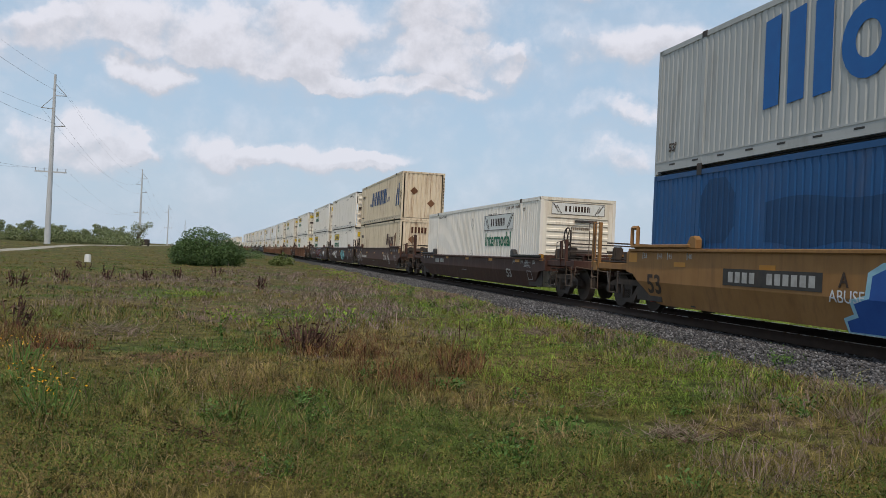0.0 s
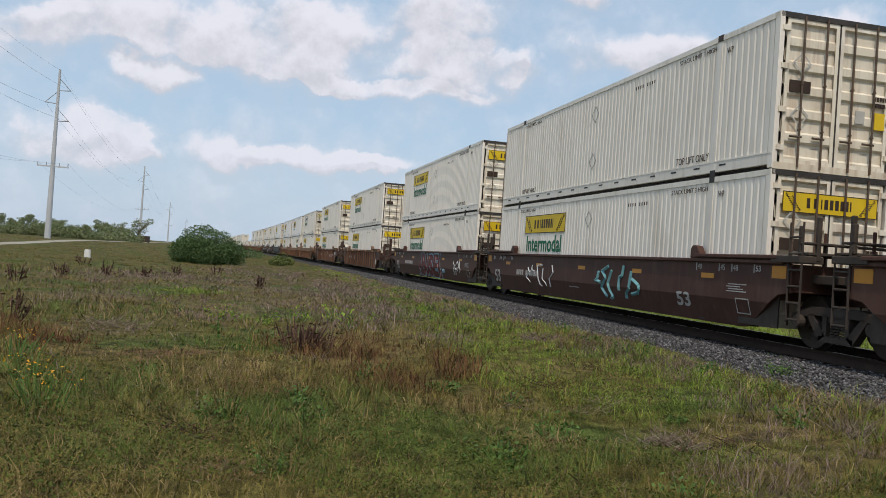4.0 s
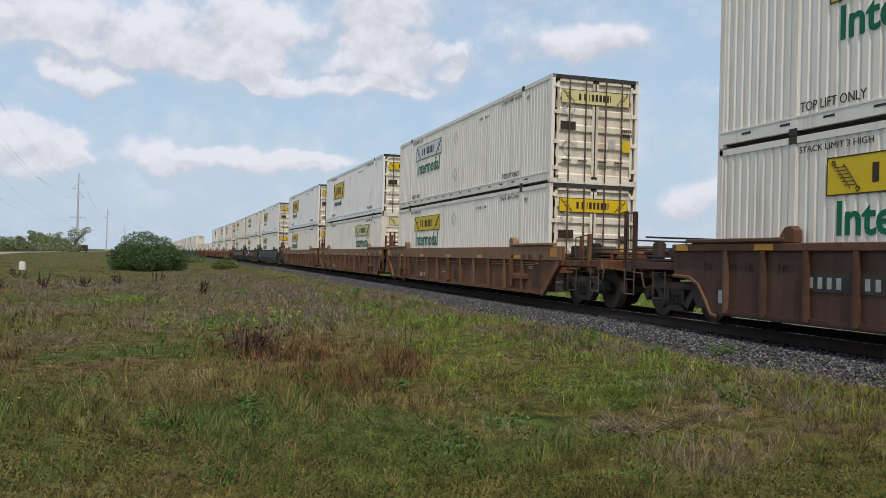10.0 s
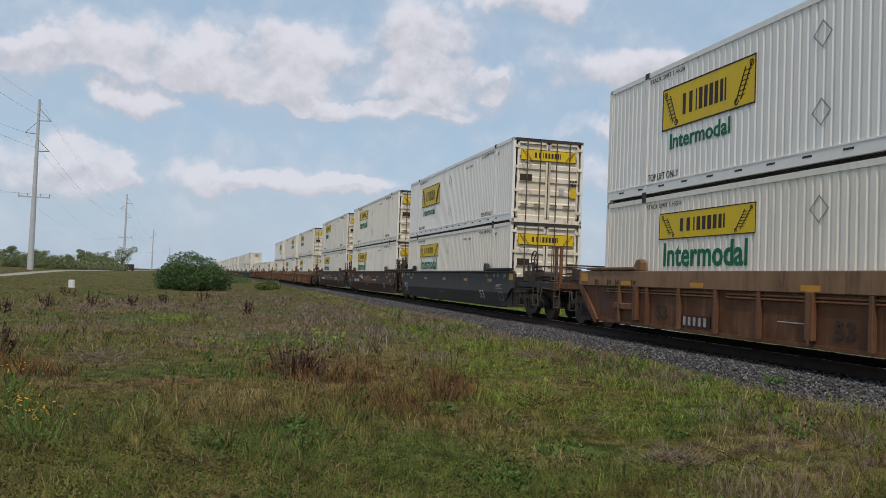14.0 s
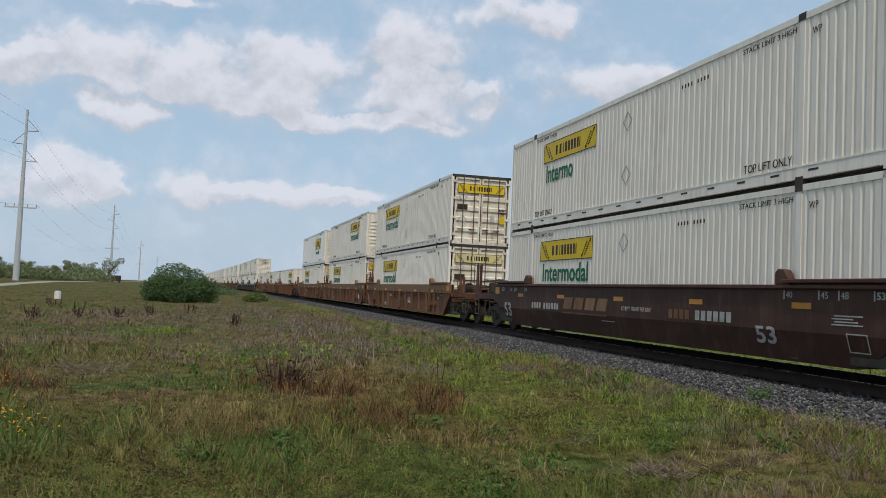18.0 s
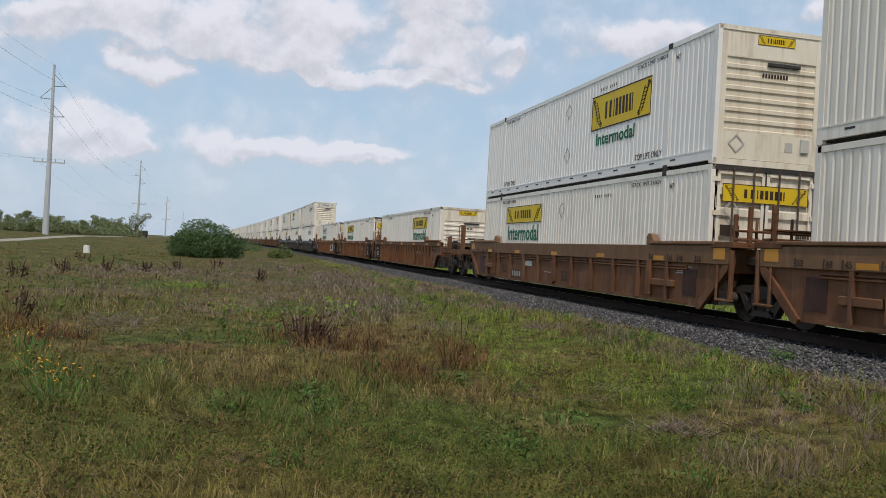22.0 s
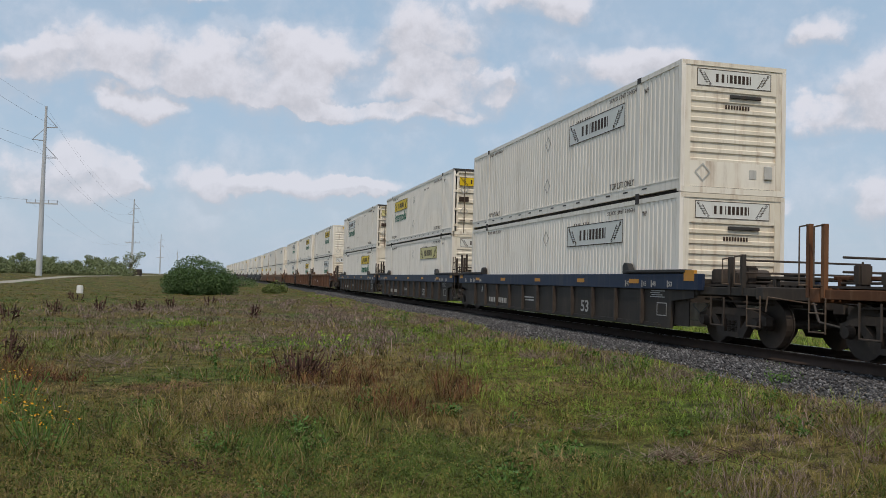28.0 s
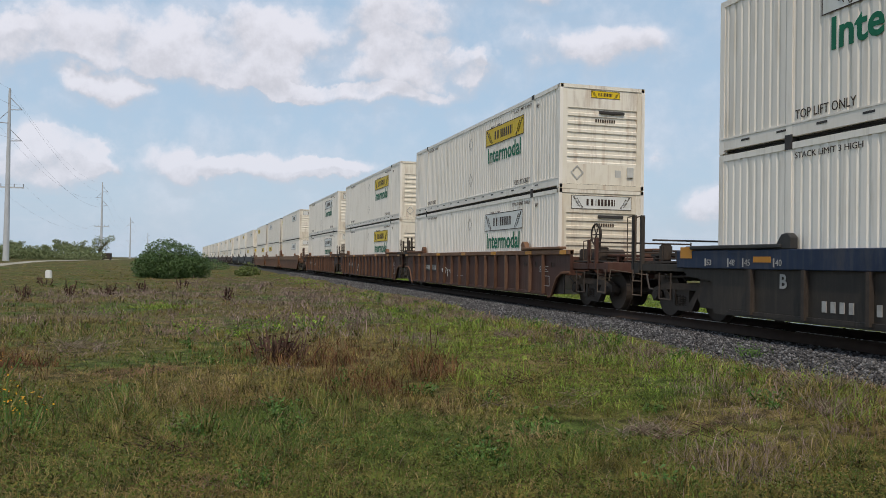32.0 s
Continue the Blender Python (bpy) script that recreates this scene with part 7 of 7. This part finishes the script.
def bush(name, x, y, width, height, leaves, size, material, label, stems=7):
    z = float(ground_height(x, y)) - 0.05
    t = tagged(new(name), label, "bush")
    t.matrix_basis = Matrix.Translation((x, y, z))
    bm = bmesh.new()
    for k in range(stems):
        a = 2 * math.pi * k / stems
        q = Vector((width * 0.3 * math.cos(a), width * 0.3 * math.sin(a), height * 0.6))
        bmesh.ops.create_cone(bm, cap_ends=True, segments=6, radius1=0.06, radius2=0.02, depth=q.length, matrix=Matrix.Translation(q / 2) @ q.to_track_quat("Z", "Y").to_matrix().to_4x4())
    part("stem_clump", bm, "bark", t)
    lobes = [(0, 0, height * 0.36, width * 0.40, height * 0.63)]
    for k in range(9):
        a = 2 * math.pi * k / 9 + rng.uniform(-0.2, 0.2)
        rr = width * rng.uniform(0.26, 0.36)
        lobes.append((rr * math.cos(a), rr * math.sin(a), height * rng.uniform(0.25, 0.38), width * rng.uniform(0.15, 0.2), height * rng.uniform(0.28, 0.40)))
    v, f = leafy_crown(lobes, leaves, size)
    ob = soup("foliage", v, f, material)
    ob.parent = t
    return t


bush("bush", -19.3, 69.5, 6.4, 3.35, 24000, 0.17, "leaf", "dense round dark green bush standing in the meadow")
for s, o, w, h in ((70, -6.6, 1.9, 1.0), (78, -5.6, 2.3, 1.35), (112, -8.5, 5.0, 1.6), (126, -8.0, 6.0, 1.8)):
    x, y, _ = on_line(s, o)
    bush("shrub", float(x), float(y), w, h, 1000, 0.20, "shrub_leaf" if s < 100 else "leaf", "low green scrub beside the distant track", 4)


def tree(x, y, height, label, bare=False):
    z = float(ground_height(x, y)) - 0.1
    t = tagged(new("tree"), label, "tree")
    t.matrix_basis = Matrix.Translation((x, y, z))
    bm = bmesh.new()
    bmesh.ops.create_cone(bm, cap_ends=True, segments=8, radius1=height * 0.045, radius2=height * 0.02, depth=height * 0.5, matrix=Matrix.Translation((0, 0, height * 0.25)))
    lobes = []
    for k in range(9):
        a, e = rng.uniform(0, 2 * math.pi), rng.uniform(0.25, 1.0)
        q = Vector((height * 0.46 * math.cos(a) * e, height * 0.46 * math.sin(a) * e, height * rng.uniform(0.5, 0.85)))
        p = Vector((0, 0, height * rng.uniform(0.15, 0.42)))
        bmesh.ops.create_cone(bm, cap_ends=True, segments=5, radius1=height * 0.016, radius2=height * 0.005, depth=(q - p).length, matrix=Matrix.Translation((p + q) / 2) @ (q - p).to_track_quat("Z", "Y").to_matrix().to_4x4())
        lobes.append((q.x, q.y, q.z, height * rng.uniform(0.13, 0.22), height * rng.uniform(0.10, 0.16)))
    part("trunk", bm, "bark", t)
    lobes.append((0, 0, height * 0.5, height * 0.36, height * 0.34))
    v, f = leafy_crown(lobes, 900 if bare else 2000, height * 0.06, 0.3)
    ob = soup("crown", v, f, "tree_leaf")
    ob.parent = t


for k in range(46):
    az = 19.6 + k * 0.51 + rng.uniform(-0.25, 0.25)
    r = 250 + rng.uniform(-30, 45) + k * 1.2
    tree(-r * math.sin(radians(az)), r * math.cos(radians(az)), rng.uniform(4.0, 6.2) if k else 7.6, "pale green broad tree in the distant row" if k % 3 else "thinly leaved tree in the distant row", k % 3 == 0)
for k in range(36):
    az = 20.3 + k * 0.58 + rng.uniform(-0.3, 0.3)
    r = 215 + rng.uniform(-15, 15)
    bush("shrub", -r * math.sin(radians(az)), r * math.cos(radians(az)), rng.uniform(6, 10), rng.uniform(2.4, 4.4), 800, 0.5, "tree_leaf", "green scrub in front of the distant trees", 4)


# ---- road, marker, poles ----
ss = np.arange(-120, 620, 4.0)
ROAD = (-34.3, -34.0, -32.4, -32.1)
rows = []
for o in ROAD:
    x, y, _ = on_line(ss, o)
    rows.append(np.stack([x, y, ground_height(x, y) + (0.05 if o in ROAD[1:3] else -0.05)], -1))
v = np.stack(rows, 1).reshape(-1, 3)
i = np.concatenate([np.arange(len(ss) - 1) * 4 + j for j in range(3)])
soup("road", v, np.stack([i, i + 1, i + 5, i + 4], -1), "gravel", "structure", "pale gravel road beyond the meadow", "road")

marker = tagged(new("marker_post"), "short white rounded marker post in the grass", "marker")
marker.matrix_basis = Matrix.Translation((-26.0, 62.3, float(ground_height(-26.0, 62.3))))
part("block", bevelled(boxes((-0.22, 0.22, -0.12, 0.12, -0.1, 0.58)), 0.06, 3), "post_white", marker)

cabinet = tagged(new("equipment_cabinet"), "dark equipment cabinet on legs near the road", "cabinet")
cabinet.matrix_basis = Matrix.Translation((-72.0, 205.0, float(ground_height(-72, 205))))
part("body", bevelled(boxes((-1.0, 1.0, -0.6, 0.6, 0.3, 1.7)), 0.05), "truck", cabinet)
for x in (-0.9, 0.75):
    part("leg", boxes((x, x + 0.15, -0.5, 0.5, -0.1, 0.3)), "truck", cabinet)

POLES = [(-16.6, -30.5), (-59.2, 126.9), (-101.8, 284.3), (-173.0, 532.6), (-262.0, 860.0)]
TALL_POLE = 25.6


def power_pole(x, y):
    z = float(ground_height(x, y)) - 0.1
    t = tagged(new("power_pole"), "tall grey steel power pole with braced insulator arms", "power pole", "power poles beside the road")
    t.matrix_basis = Matrix.Translation((x, y, z)) @ Matrix.Rotation(radians(15), 4, "Z")
    bm = bmesh.new()
    bmesh.ops.create_cone(bm, cap_ends=True, segments=12, radius1=0.46, radius2=0.17, depth=TALL_POLE, matrix=Matrix.Translation((0, 0, TALL_POLE / 2)))
    part("shaft", bm, "pole", t)
    for s, d in ((1, 3.2), (-1, 5.2), (1, 7.8)):
        h = TALL_POLE - d
        a = part("arm", bars(0.07, ((0, 0, h), (s * 1.75, 0, h + 0.1))), "insulator", t)
        part("brace", bars(0.05, ((0, 0, h + 1.9), (s * 1.72, 0, h + 0.1))), "insulator", a)
    part("crossarm", boxes((-2.2, 2.2, -0.08, 0.08, TALL_POLE - 14.75, TALL_POLE - 14.55)), "pole", t)
    for x0 in (-2.1, -0.9, 0.9, 2.1):
        part("insulator", bars(0.06, ((x0, 0, TALL_POLE - 14.55), (x0, 0, TALL_POLE - 14.1))), "insulator", t)


def tip_of(k, dx, h):
    x, y = POLES[k]
    a = radians(15)
    return Vector((x + dx * math.cos(a), y + dx * math.sin(a), float(ground_height(x, y)) - 0.1 + h))


for x, y in POLES:
    power_pole(x, y)
for dx, h, r in ((1.75, TALL_POLE - 3.1, 0.022), (-1.75, TALL_POLE - 5.1, 0.022), (1.75, TALL_POLE - 7.7, 0.022), (0, TALL_POLE - 0.1, 0.014), (-2.1, TALL_POLE - 14.1, 0.016), (2.1, TALL_POLE - 14.1, 0.016)):
    for k in range(len(POLES) - 1):
        p, q = tip_of(k, dx, h), tip_of(k + 1, dx, h)
        sag = (q - p).length * 0.022
        cu = bpy.data.curves.new("power_line", "CURVE")
        cu.dimensions, cu.bevel_depth, cu.bevel_resolution = "3D", r * (0.6 if k == 0 else 0.5), 1
        sp = cu.splines.new("POLY")
        sp.points.add(24)
        for j in range(25):
            f = j / 24
            c = p.lerp(q, f)
            sp.points[j].co = (c.x, c.y, c.z - 4 * sag * f * (1 - f), 1)
        cu.materials.append(M["wire"])
        tagged(new("power_line", cu), "thin sagging power line between poles", "cable", "power lines beside the road")

# ---- the passing train ----
# metres that the train has run, second by second
RUN = [0, 13.78, 27.56, 41.36, 55.2, 69.04, 82.86, 96.63, 110.36, 124.17, 138.02, 151.85, 165.74, 179.74, 193.71, 207.72, 221.75, 235.78,
       249.8, 263.83, 278.04, 292.26, 306.44, 320.68, 334.88, 349.03, 363.23, 377.49, 391.83, 406.25, 420.61, 434.95, 449.32]


def motions():
    """Every wagon and container glides along the track."""
    for thing, s0, z in TRAIN:
        rows = []
        for sec, run in enumerate(RUN):
            x, y, h = on_line(s0 - run)
            rows.append((sec, pose(x, y, z, 0, 0, math.degrees(h) - 90)))
        walk(thing, rows)


motions()
